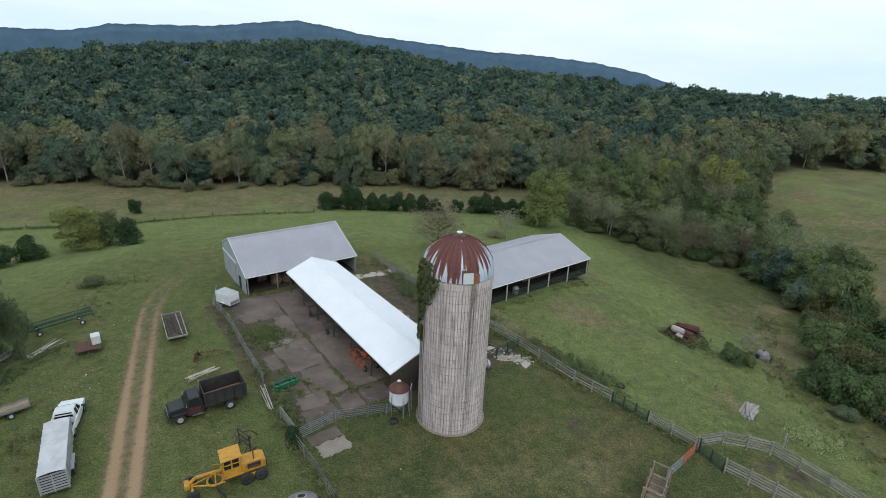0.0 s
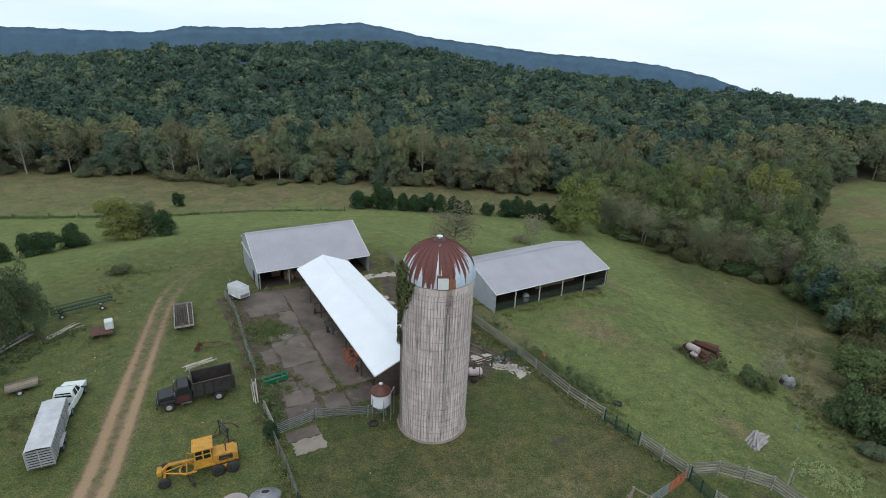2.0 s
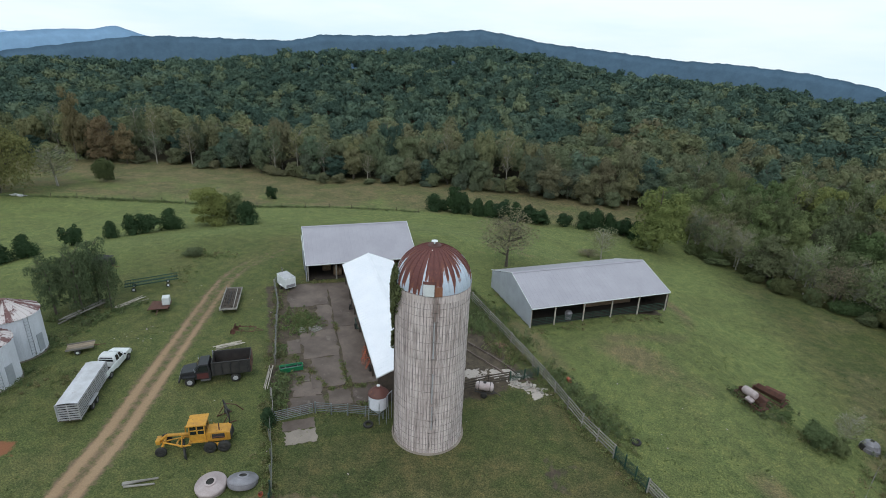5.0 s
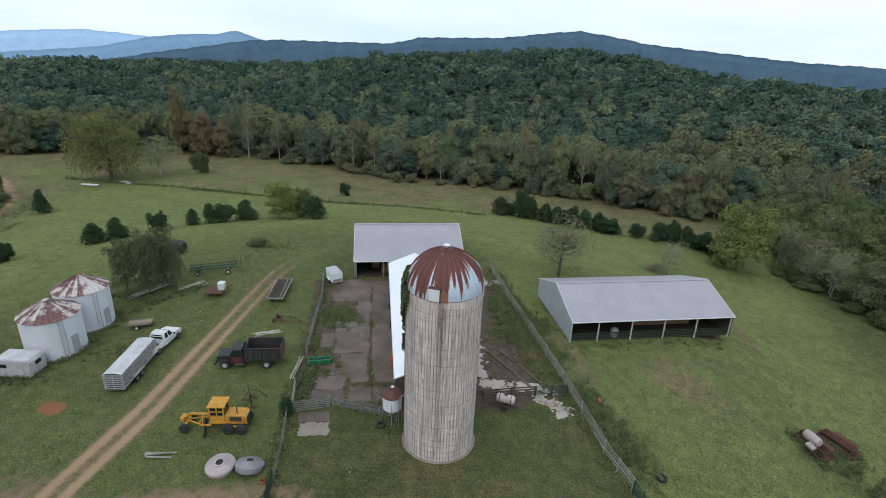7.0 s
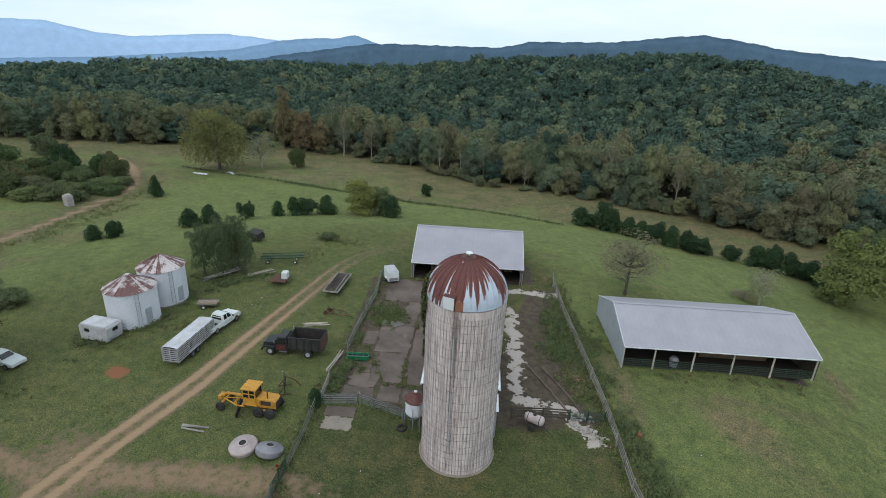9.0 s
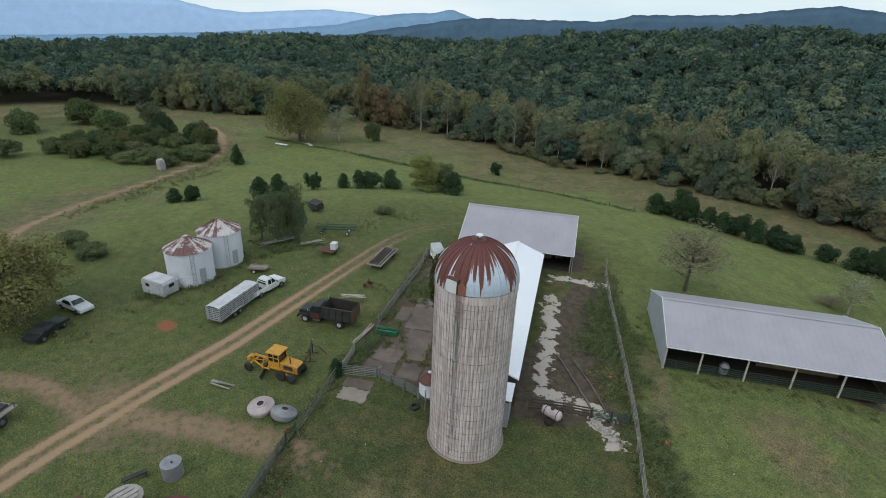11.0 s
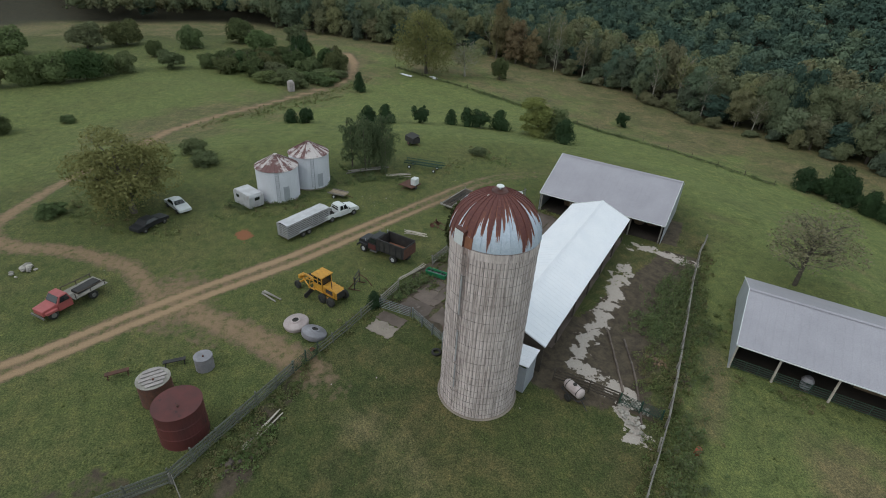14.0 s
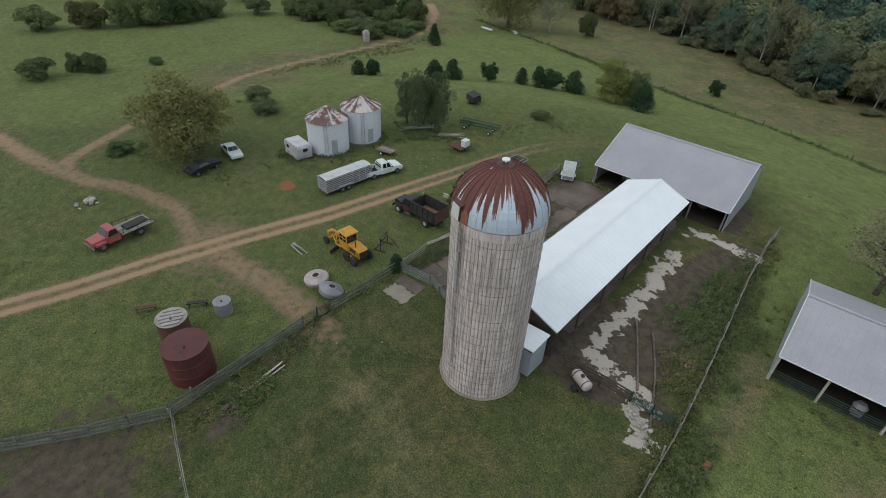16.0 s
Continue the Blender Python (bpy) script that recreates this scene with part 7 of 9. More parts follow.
def salt_feeder(x, y):
    p = thing("mineral_feeder", on_ground(x, y, 30), "white mineral feeder inside the cattle shed", "feeder")
    part("tub", lathe(B(), [(0, 0.1), (0.4, 0.1), (0.45, 0.7), (0.38, 0.7)], 20), M["net_grey"], p)
    part("hood", lathe(B(), [(0.5, 0.9), (0.3, 1.25), (0, 1.3)], 20), M["net_grey"], p)
    part("post", rod(B(), (0, 0, 0.1), (0, 0, 1.2), 0.05), M["pipe"], p)


salt_feeder(7.0, 27.2)


def scraps():
    """Small pale litter in the grass."""
    rnd = np.random.default_rng(12)
    pts = []
    for cx, cy, sx, sy, n in ((-36.5, -0.5, 2.2, 1.6, 22), (-40.4, 11.6, 0.8, 0.8, 8), (15, 12, 8, 5, 8), (-6, -9, 4, 2, 3), (-25, 8, 9, 9, 8), (-20, -30, 7, 6, 6), (24, 10, 9, 8, 10)):
        for _ in range(n):
            x, y = rnd.normal(cx, sx), rnd.normal(cy, sy)
            pts.append((x, y, ground_z(x, y) + 0.05))
    v, f = leaf_quads(rnd, np.array(pts), 0.13, None, 3.0)
    tagged(raw("litter", v, f, M["net"]), "small pale scraps scattered in the grass", "litter", kind="stuff")


scraps()


def tufts():
    """Coarse grass standing in clumps round the yard."""
    rnd = np.random.default_rng(31)
    n = 24000
    x, y = rnd.uniform(-68, 48, n), rnd.uniform(-52, 50, n)
    keep = np.ones(n, bool)
    keep &= near_line(x, y, TRACK) > 1.6
    keep &= near_line(x, y, LANE) > 2.0
    keep &= near_line(x, y, SPUR) > 1.7
    keep &= np.hypot(x, y) > 3.6
    keep &= ~inside(x, y, MUD_YARD)
    keep &= ~inside(x, y, [(-13.5, -4), (-4.5, 1.0), (0.5, 6), (-20, 30), (-33, 16.2)])
    keep &= ~inside(x, y, [(-29, 20), (-16, 31), (-24, 40), (-37, 28)])
    keep &= ~inside(x, y, [(3.2, 22.2), (18.7, 36.3), (10.5, 45.5), (-5.5, 31.5)])
    clump = np.array([noise.noise(Vector((a * 0.18, b * 0.18, 1))) for a, b in zip(x, y)])
    keep &= clump + rnd.uniform(-0.5, 0.5, n) > 0.12
    x, y = x[keep], y[keep]
    z = height(x, y)
    verts, faces = [], []
    for turn in (0.0, 1.05, 2.1):
        a = rnd.uniform(0, math.tau, len(x)) + turn
        hgt, half = rnd.uniform(0.03, 0.09, len(x)), rnd.uniform(0.03, 0.07, len(x))
        dx, dy = np.cos(a) * half, np.sin(a) * half
        lx, ly = rnd.normal(0, 0.14, len(x)), rnd.normal(0, 0.14, len(x))
        q = np.stack([np.stack([x - dx, y - dy, z - 0.02], -1), np.stack([x + dx, y + dy, z - 0.02], -1), np.stack([x + dx * 0.6 + lx, y + dy * 0.6 + ly, z + hgt], -1), np.stack([x - dx * 0.6 + lx, y - dy * 0.6 + ly, z + hgt * 0.8], -1)], 1)
        verts.append(q.reshape(-1, 3))
    verts = np.concatenate(verts)
    tagged(raw("grass_tufts", verts, np.arange(len(verts)).reshape(-1, 4), M["leaf_tuft"]), "coarse green grass clumps in the pasture", "grass", kind="stuff")


tufts()

# ---- trees ----
def ball(sub=1):
    bm = bmesh.new()
    bmesh.ops.create_icosphere(bm, subdivisions=1, radius=1)
    v = np.array([p.co[:] for p in bm.verts])
    f = np.array([[q.index for q in p.verts] for p in bm.faces])
    bm.free()
    return v, f


BALL_V, BALL_F = ball(1)


def crown_mesh(name, rnd, h, r, base, n, size, lobes, material, gaps=0.0, cone=False, cores=True):
    """A crown of leaf clumps on lobes; h: its top, base: its foot, r: its half width."""
    mid, tall = (h + base) / 2, (h - base) / 2
    cs, rs = [], []
    for k in range(lobes):
        if cone:
            f = (k + 0.5) / lobes
            q = r * (1 - f) ** 0.5 * 0.40
            a = rnd.uniform(0, math.tau)
            cs.append((q * math.cos(a), q * math.sin(a), base + (h - base) * (0.08 + 0.78 * f)))
            rs.append(max(0.34 * r, r * (1 - f) ** 0.26 * rnd.uniform(0.56, 0.8)))
        else:
            d = rnd.normal(size=3)
            d /= np.linalg.norm(d)
            q = rnd.uniform(0.35, 0.86) if k > 2 else 0.18
            cs.append((d[0] * q * r, d[1] * q * r, mid + d[2] * q * tall))
            rs.append(r * (rnd.uniform(0.17, 0.38) if k > 2 else 0.52))
    cs, rs = np.array(cs), np.array(rs)
    weight = rs**2 / (rs**2).sum()
    which = rnd.choice(lobes, n * 2, p=weight)
    d = rnd.normal(size=(n * 2, 3))
    d /= np.linalg.norm(d, axis=1, keepdims=True)
    d[:, 2] = np.where(d[:, 2] < -0.5, -d[:, 2], d[:, 2])
    squash = np.array([1, 1, 0.85 if not cone else 1.1])
    pts = cs[which] + d * squash * rs[which][:, None] * rnd.uniform(0.74, 1.22, (n * 2, 1))
    far = np.linalg.norm((pts[:, None] - cs[None]) / squash, axis=2) / rs[None]
    keep = np.sort(np.argsort(-far.min(axis=1) + rnd.uniform(0, 0.25 + gaps, n * 2))[:n])
    pts, out = pts[keep], d[keep]
    v, f = leaf_quads(rnd, pts, size, out, 0.35)
    v = v.reshape(-1, 4, 3)[:, :3].reshape(-1, 3)
    tri = np.arange(len(v)).reshape(-1, 3)
    if cores:
        cv = (BALL_V[None] * (rs * 0.64)[:, None, None] * squash + cs[:, None]).reshape(-1, 3)
        cf = (BALL_F[None] + (np.arange(lobes) * len(BALL_V))[:, None, None]).reshape(-1, 3) + len(v)
        v, tri = np.concatenate([v, cv]), np.concatenate([tri, cf])
    me = raw(name, v, tri, material)
    data = me.data
    bpy.data.objects.remove(me)
    return data


def trunk_mesh(name, rnd, h, base, r, spread, limbs, thick, material):
    bm = B()
    lean = rnd.normal(size=2) * 0.03 * h
    knots = [Vector((lean[0] * s, lean[1] * s, h * 0.8 * s - 0.3 * (s == 0))) for s in (0, 0.25, 0.5, 0.75, 1)]
    widths = [thick * w for w in (1.25, 0.9, 0.72, 0.45, 0.16)]
    for a, b, w0, w1 in zip(knots, knots[1:], widths, widths[1:]):
        rod(bm, a, b, w0, w1, 7, False)
    for k in range(limbs):
        s = rnd.uniform(max(0.26, base / h * 0.9), 0.95)
        start = knots[0].lerp(knots[-1], s)
        a = rnd.uniform(0, math.tau)
        reach = spread * rnd.uniform(0.55, 0.98) * (1 - 0.4 * s)
        mid = start + Vector((math.cos(a) * reach * 0.5, math.sin(a) * reach * 0.5, reach * rnd.uniform(0.25, 0.5)))
        end = start + Vector((math.cos(a + 0.3) * reach, math.sin(a + 0.3) * reach, reach * rnd.uniform(0.5, 1.0)))
        rod(bm, start, mid, thick * 0.34 * (1.1 - s), thick * 0.2 * (1.1 - s) + 0.012, 5, False)
        rod(bm, mid, end, thick * 0.2 * (1.1 - s) + 0.012, 0.012, 5, False)
        for j in range(2):
            b = a + rnd.uniform(-1, 1)
            rod(bm, mid, mid + Vector((math.cos(b) * reach * 0.4, math.sin(b) * reach * 0.4, reach * rnd.uniform(0.2, 0.5))), thick * 0.1 + 0.01, 0.01, 4, False)
    bmesh.ops.recalc_face_normals(bm, faces=bm.faces)
    me = bpy.data.meshes.new(name)
    bm.to_mesh(me)
    bm.free()
    me.materials.append(material)
    return me


def species(seed, count, h, r, base, n, size, lobes, leaf, thick, limbs=9, gaps=0.0, cone=False, bark="bark", cores=True):
    out = []
    for k in range(count):
        rnd = np.random.default_rng(seed * 100 + k)
        out.append((trunk_mesh("trunk", rnd, h, base, r, r * 0.95, limbs, thick, M[bark]), crown_mesh("crown", rnd, h, r * rnd.uniform(0.9, 1.1), base, n, size, lobes, M[leaf], gaps, cone, cores)))
    return out


BROAD = species(1, 6, 12.0, 4.6, -1.0, 5200, 0.42, 34, "leaf_edge", 0.24)
DARK = species(2, 5, 12.0, 4.6, -1.0, 5200, 0.42, 34, "leaf_wood", 0.24)
COPSE = species(12, 5, 12.0, 4.6, -0.6, 5600, 0.40, 34, "leaf_copse", 0.24)
RUSTY = species(19, 2, 12.0, 4.6, -0.6, 5200, 0.40, 34, "leaf_rust", 0.24)
GOLD = species(3, 2, 12.0, 4.4, -2.0, 7000, 0.36, 34, "leaf_yellow", 0.26)
AUTUMN = species(4, 2, 10.0, 6.0, 0.2, 12500, 0.36, 54, "leaf_autumn", 0.32, 26, 0.5, cores=False)
SPARSE = species(5, 2, 9.0, 3.6, 1.2, 3500, 0.22, 30, "leaf_dry", 0.15, 60, 0.9, bark="bark", cores=False)
PALE_TREE = species(6, 3, 12.0, 3.8, 1.6, 2300, 0.34, 26, "leaf_edge", 0.17, 34, 0.5, bark="bark_pale", cores=False)
TWIG = species(18, 4, 9.0, 3.4, 0.9, 1700, 0.27, 26, "leaf_twig", 0.13, 64, 0.85, bark="bark_pale", cores=False)
CEDAR = species(7, 5, 4.0, 1.6, 0.0, 2400, 0.24, 13, "leaf_cedar", 0.10, 0, cone=True)
SHADE = species(16, 3, 12.0, 4.6, -1.0, 6500, 0.36, 36, "leaf_shade", 0.24, 14, 0.5, cores=False)
ROUND = species(17, 4, 4.0, 2.6, -0.3, 3800, 0.27, 22, "leaf_cedar", 0.10, 5)
LOW = species(13, 4, 4.0, 3.2, -0.5, 4600, 0.32, 24, "leaf_copse", 0.10, 6)
LOW_DARK = species(14, 3, 4.0, 3.2, -0.5, 4600, 0.32, 24, "leaf_ivy", 0.10, 6)
LOW_EDGE = species(15, 3, 4.0, 3.2, -0.5, 3800, 0.34, 22, "leaf_edge", 0.10, 6)


def plant(kind, k, x, y, high, wide, label, category="tree", group="", name="tree", up=0.0):
    """A tree or bush of a kind, scaled to its height and half width."""
    trunk, crown = kind[k % len(kind)]
    top = max(v.co.z for v in crown.vertices)
    half = max(abs(v.co.x) for v in crown.vertices)
    ob = thing(name, on_ground(x, y, (k * 137.5) % 360, up), label, category, group)
    sx = wide / half
    for part_name, me in (("trunk", trunk), ("crown", crown)):
        p = new(part_name, me)
        p.parent = ob
        p.scale = (sx, sx, high / top)
    return ob


rt = np.random.default_rng(21)
# the wood's edge across the valley
k = 0
edge_group = "trees along the wood's edge"
for row, (back_, step) in enumerate(((2.0, 5.2), (7.5, 6.0))):
    a = -92.0
    while a < 66:
        rr = float(np.interp(a, EDGE_AZ, EDGE_R)) + back_ + rt.uniform(-2, 2.5)
        x, y = -20 + rr * math.sin(radians(a)), rr * math.cos(radians(a))
        pick = rt.uniform()
        hgt = rt.uniform(8.0, 15.0) + row * 3.0
        if pick < 0.15:
            plant(PALE_TREE, k, x, y, hgt + 1.5, 3.8, "half-bare tree with pale limbs at the wood's edge", group=edge_group)
        elif pick < 0.66:
            plant(BROAD, k, x, y, hgt, rt.uniform(3.4, 5.2), "broadleaf tree turning olive and brown at the wood's edge", group=edge_group)
        elif pick < 0.78 and row == 0:
            plant(BROAD, k, x, y, hgt * 0.55, rt.uniform(2.6, 3.4), "low broadleaf tree turning olive at the wood's edge", group=edge_group)
        else:
            plant(DARK, k, x, y, hgt * (1.0 if row else 0.8), rt.uniform(3.8, 5.2), "dark green broadleaf tree at the wood's edge", group=edge_group)
        k += 1
        a += math.degrees(step * rt.uniform(0.75, 1.25) * (1.0 if a < 24 else 1.4) / rr)

for a in np.arange(-90, 60, 2.2) + rt.uniform(-0.9, 0.9, 69):
    if rt.uniform() < 0.4:
        continue
    rr = float(np.interp(a, EDGE_AZ, EDGE_R)) + rt.uniform(-2.5, 2.0)
    plant(LOW_EDGE, k, -20 + rr * math.sin(radians(a)), rr * math.cos(radians(a)), rt.uniform(1.6, 5.5), rt.uniform(1.4, 3.4), "green understorey bush at the wood's edge", "bush", "bushes along the wood's edge", "bush")
    k += 1

for x, y, hgt, wide in ((-156.5, 67.6, 23.0, 5.0), (-150.0, 72.6, 15.0, 5.6), (-144.6, 76.0, 13.0, 4.6)):
    plant(RUSTY, k, x, y, hgt, wide, "tree turned rust-brown at the wood's edge", group=edge_group)
    k += 1

# the copse in the hollow east of the pasture
copse = [(22, 86), (31, 78), (41, 69), (50, 65.5), (56, 57), (57, 45), (58, 36), (63, 40), (64, 55), (62, 74), (68, 90), (76, 106), (86, 130), (60, 128), (40, 118), (24, 110), (16, 98)]
cp = []
while len(cp) < 92:
    x, y = rt.uniform(16, 88), rt.uniform(26, 131)
    if inside(np.array(x), np.array(y), copse) and all(math.hypot(x - p, y - q) > 4.4 for p, q in cp):
        cp.append((x, y))
for x, y in cp:
    pick, near = rt.uniform(), near_line(np.array(x), np.array(y), copse[:7]) < 8
    hgt = rt.uniform(7.5, 11.5) if near else rt.uniform(11.0, 15.0)
    if pick < (0.42 if near else 0.16):
        plant(TWIG if k % 3 else PALE_TREE, k, x, y, hgt, 3.4, "half-bare tree with pale limbs in the copse", group="trees of the copse")
    elif pick < 0.60:
        plant(COPSE, k + 2, x, y, hgt, rt.uniform(3.2, 4.4), "broadleaf tree turning olive in the copse", group="trees of the copse")
    else:
        plant(COPSE, k, x, y, hgt, rt.uniform(3.2, 4.6), "grey-green broadleaf tree in the copse", group="trees of the copse")
    k += 1
for i in range(20):
    s = i / 19
    x, y = float(np.interp(s, [0, 0.4, 0.7, 1], [22, 40, 53, 55])), float(np.interp(s, [0, 0.4, 0.7, 1], [85, 67, 60, 38]))
    plant(LOW_DARK if i % 3 else LOW, k, x + rt.uniform(-1.5, 1.5), y + rt.uniform(-1.5, 1.5), rt.uniform(1.4, 3.2), rt.uniform(1.6, 2.6), "green bush at the edge of the copse", "bush", "bushes of the copse", "bush")
    k += 1
plant(GOLD, 0, 15.3, 79.6, 13.4, 6.2, "yellow-green broadleaf tree at the pasture's corner")
plant(GOLD, 1, 46.6, 96.0, 15.5, 4.8, "yellow-green broadleaf tree above the copse")
plant(GOLD, 0, 58.5, 92.0, 17.0, 6.4, "yellow-green broadleaf tree above the copse")
for kind, x, y, hgt, wide in ((LOW, 42.2, 13.6, 4.8, 3.7), (LOW, 45.4, 12.0, 4.4, 3.2), (COPSE, 46.6, 23.4, 6.0, 3.2), (LOW_DARK, 48.6, 20.0, 4.6, 3.2), (LOW_DARK, 52.0, 27.0, 5.0, 3.2), (LOW_DARK, 55.6, 40.6, 5.6, 3.0), (LOW_DARK, 58.6, 35.0, 6.0, 3.4), (LOW_DARK, 54.6, 33.0, 4.0, 2.6), (LOW, 47.5, 8.5, 4.6, 3.4), (LOW_DARK, 53.0, 18.0, 5.5, 3.6), (LOW_DARK, 58, 26, 6, 3.6), (LOW, 49, 4, 4.6, 3.2), (LOW_DARK, 58, 14, 5.5, 3.6), (LOW_DARK, 49.6, 15.6, 4.6, 3.2), (LOW_DARK, 51.6, 22.6, 5.0, 3.4), (LOW_DARK, 50.6, 31.6, 4.0, 2.6), (LOW_DARK, 55.4, 29.0, 5.5, 3.2), (LOW_DARK, 57.6, 45.0, 6.0, 3.4), (LOW_EDGE, 41.6, 9.4, 1.3, 1.7)):
    plant(kind, k, x, y, hgt, wide, "dense green bush in the hollow", "bush", "bushes in the hollow", "bush")
    k += 1
for x, y, hgt, wide in ((33.0, 17.4, 2.3, 1.5), (34.9, 17.6, 2.0, 1.2), (31.0, 20.6, 0.7, 0.7)):
    plant(LOW, k, x, y, hgt, wide, "green bush grown through old machinery", "bush", "bushes by the machinery", "bush")
    k += 1

plant(TWIG, 1, 36.0, 20.0, 3.9, 2.0, "thin ragged sapling beside the old machinery")
for i in range(24):
    s = i / 23
    x, y = float(np.interp(s, [0, 0.4, 0.7, 1], [24, 41.5, 54, 56])), float(np.interp(s, [0, 0.4, 0.7, 1], [85, 68.5, 61, 40]))
    plant(COPSE if s > 0.72 and i % 2 else DARK if s > 0.72 else SPARSE if i % 5 == 1 else TWIG, k, x + rt.uniform(-0.8, 1.6), y + rt.uniform(-0.8, 1.6), rt.uniform(6.5, 10.5), rt.uniform(2.6, 4.0), "ragged grey-green tree at the edge of the copse", group="trees of the copse")
    k += 1

# cedars on the brow of the knoll
for x, y, hgt, wide in ((-79.6, -9.7, 2.8, 2.0), (-77.8, -6.8, 3.2, 2.1), (-75.9, 5.3, 3.6, 2.4), (-75.4, 9.0, 3.9, 2.2), (-75.8, 16.3, 3.9, 2.1), (-76.0, 23.2, 3.4, 1.8), (-75.0, 26.4, 4.3, 2.2), (-74.0, 29.2, 3.9, 2.4), (-72.7, 33.4, 4.4, 2.6), (-62.3, 43.0, 5.2, 2.6), (-80.6, 70.4, 3.6, 1.5), (-12.9, -5.9, 1.9, 1.0), (-108.5, 9.1, 5.2, 1.9), (-138, -3, 9.6, 4.2)):
    plant(ROUND if k % 3 == 0 else CEDAR, k, x, y, hgt, wide, "dark green cedar standing alone in the pasture", "tree", "cedars on the brow", "cedar")
    k += 1
for x, y, hgt, wide in ((-37.6, 81.3, 4.6, 2.7), (-32.2, 83.0, 7.2, 2.7), (-30.0, 83.6, 5.2, 2.2), (-26.6, 83.6, 4.6, 2.5), (-23.6, 84.2, 4.3, 2.3), (-20.4, 84.6, 4.9, 2.4), (-17.2, 85.2, 4.8, 2.6), (-14.0, 85.8, 4.6, 2.4), (-10.6, 86.6, 3.6, 2.2), (-5.7, 87.6, 3.4, 2.1), (-1.0, 88.4, 4.4, 2.6), (1.8, 88.9, 5.3, 2.8), (4.6, 88.6, 4.8, 2.6), (8.5, 87.6, 4.2, 2.5), (11.0, 86.4, 4.4, 2.4)):
    plant(ROUND if k % 2 else CEDAR, k, x, y, hgt, wide, "dark green cedar in a ragged hedgerow", "tree", "cedars of the hedgerow", "cedar")
    k += 1
plant(GOLD, 1, -68.9, 40.2, 8.2, 4.4, "olive broadleaf tree on the brow")
plant(COPSE, 3, -66.6, 43.6, 6.8, 3.2, "olive broadleaf tree on the brow")

for i in range(11):
    s = i / 10
    x, y = -36 + 46 * s + rt.uniform(-0.8, 0.8), 83.0 + 5.5 * s + rt.uniform(-0.8, 0.8)
    if not 0.56 < s < 0.74:
        plant(ROUND, k, x, y, rt.uniform(2.0, 3.8), rt.uniform(1.8, 3.0), "dark green shrub in a ragged hedgerow", "bush", "shrubs of the hedgerow", "bush")
        k += 1

# trees in the yard
for x, y, hgt, wide in ((-46.2, -0.6, 9.6, 2.6), (-48.8, -2.2, 7.8, 2.4), (-47.4, 2.2, 8.8, 2.5), (-45.2, 2.2, 6.6, 1.8), (-49.6, 0.6, 6.6, 2.2)):
    plant(SHADE, k, x, y, hgt, wide, "dark green shade tree beside the grain bins", group="trees by the grain bins")
    k += 1
plant(AUTUMN, 0, -38.8, -31.0, 10.6, 7.4, "olive-brown shade tree over scrapped cars")
plant(SPARSE, 0, -5.6, 40.3, 9.9, 6.2, "nearly bare tree with pinkish leaves behind the shed")
plant(TWIG, 2, 6.6, 62.4, 6.6, 3.4, "small ragged tree in the pasture")
plant(SPARSE, 1, 4.2, 62.8, 1.6, 2.8, "low ragged brush in the pasture", "bush", name="bush")
plant(AUTUMN, 1, -132.9, 34.0, 18.8, 10.2, "large olive-brown tree on the valley floor")
plant(TWIG, 0, -130.2, 46.0, 11.4, 7.4, "bare spreading tree on the valley floor")
plant(LOW_DARK, 1, -125.8, 56.0, 6.8, 3.2, "dark green round tree on the valley floor")
snag = thing("dead_tree", on_ground(58.2, 37.8, 40), "dead bleached tree with bare broken limbs", "tree")
bm = B()
bars(bm, [(0, 0, -0.3), (0.2, 0.1, 2.2), (0.7, 0.2, 4.6), (1.6, 0.4, 7.6)], 0.13, 7)
bars(bm, [(0.3, 0.1, 2.8), (-0.8, 0.4, 4.2), (-1.4, 0.3, 6.0)], 0.08, 6)
bars(bm, [(0.6, 0.2, 4.2), (2.0, -0.5, 5.2), (3.6, -0.6, 5.3)], 0.07, 6)
bars(bm, [(0.2, 0.1, 1.8), (1.6, 0.9, 2.6), (3.2, 1.2, 2.7)], 0.07, 6)
bars(bm, [(1.1, 0.3, 6.0), (0.6, -0.3, 7.4)], 0.04, 5)
part("trunk", bm, M["bark_pale"], snag)
thicket = [(-113.5, -6), (-114, 2.5), (-120, 4.5), (-136, 7), (-152, -2), (-138, -27), (-131, -22), (-119, -12)]
spot = []
while len(spot) < 34:
    x, y = rt.uniform(-152, -113), rt.uniform(-28, 8)
    if inside(np.array(x), np.array(y), thicket) and all(math.hypot(x - p, y - q) > 3.2 for p, q in spot):
        spot.append((x, y))
for x, y in spot:
    hgt = rt.uniform(2.2, 4.2) if x > -126 else rt.uniform(4.0, 7.0)
    plant(LOW if hgt < 4.6 else LOW_DARK, k, x, y, hgt, rt.uniform(3.0, 4.4), "dark thicket shrub on the valley floor", "bush", "valley thicket", "bush")
    k += 1
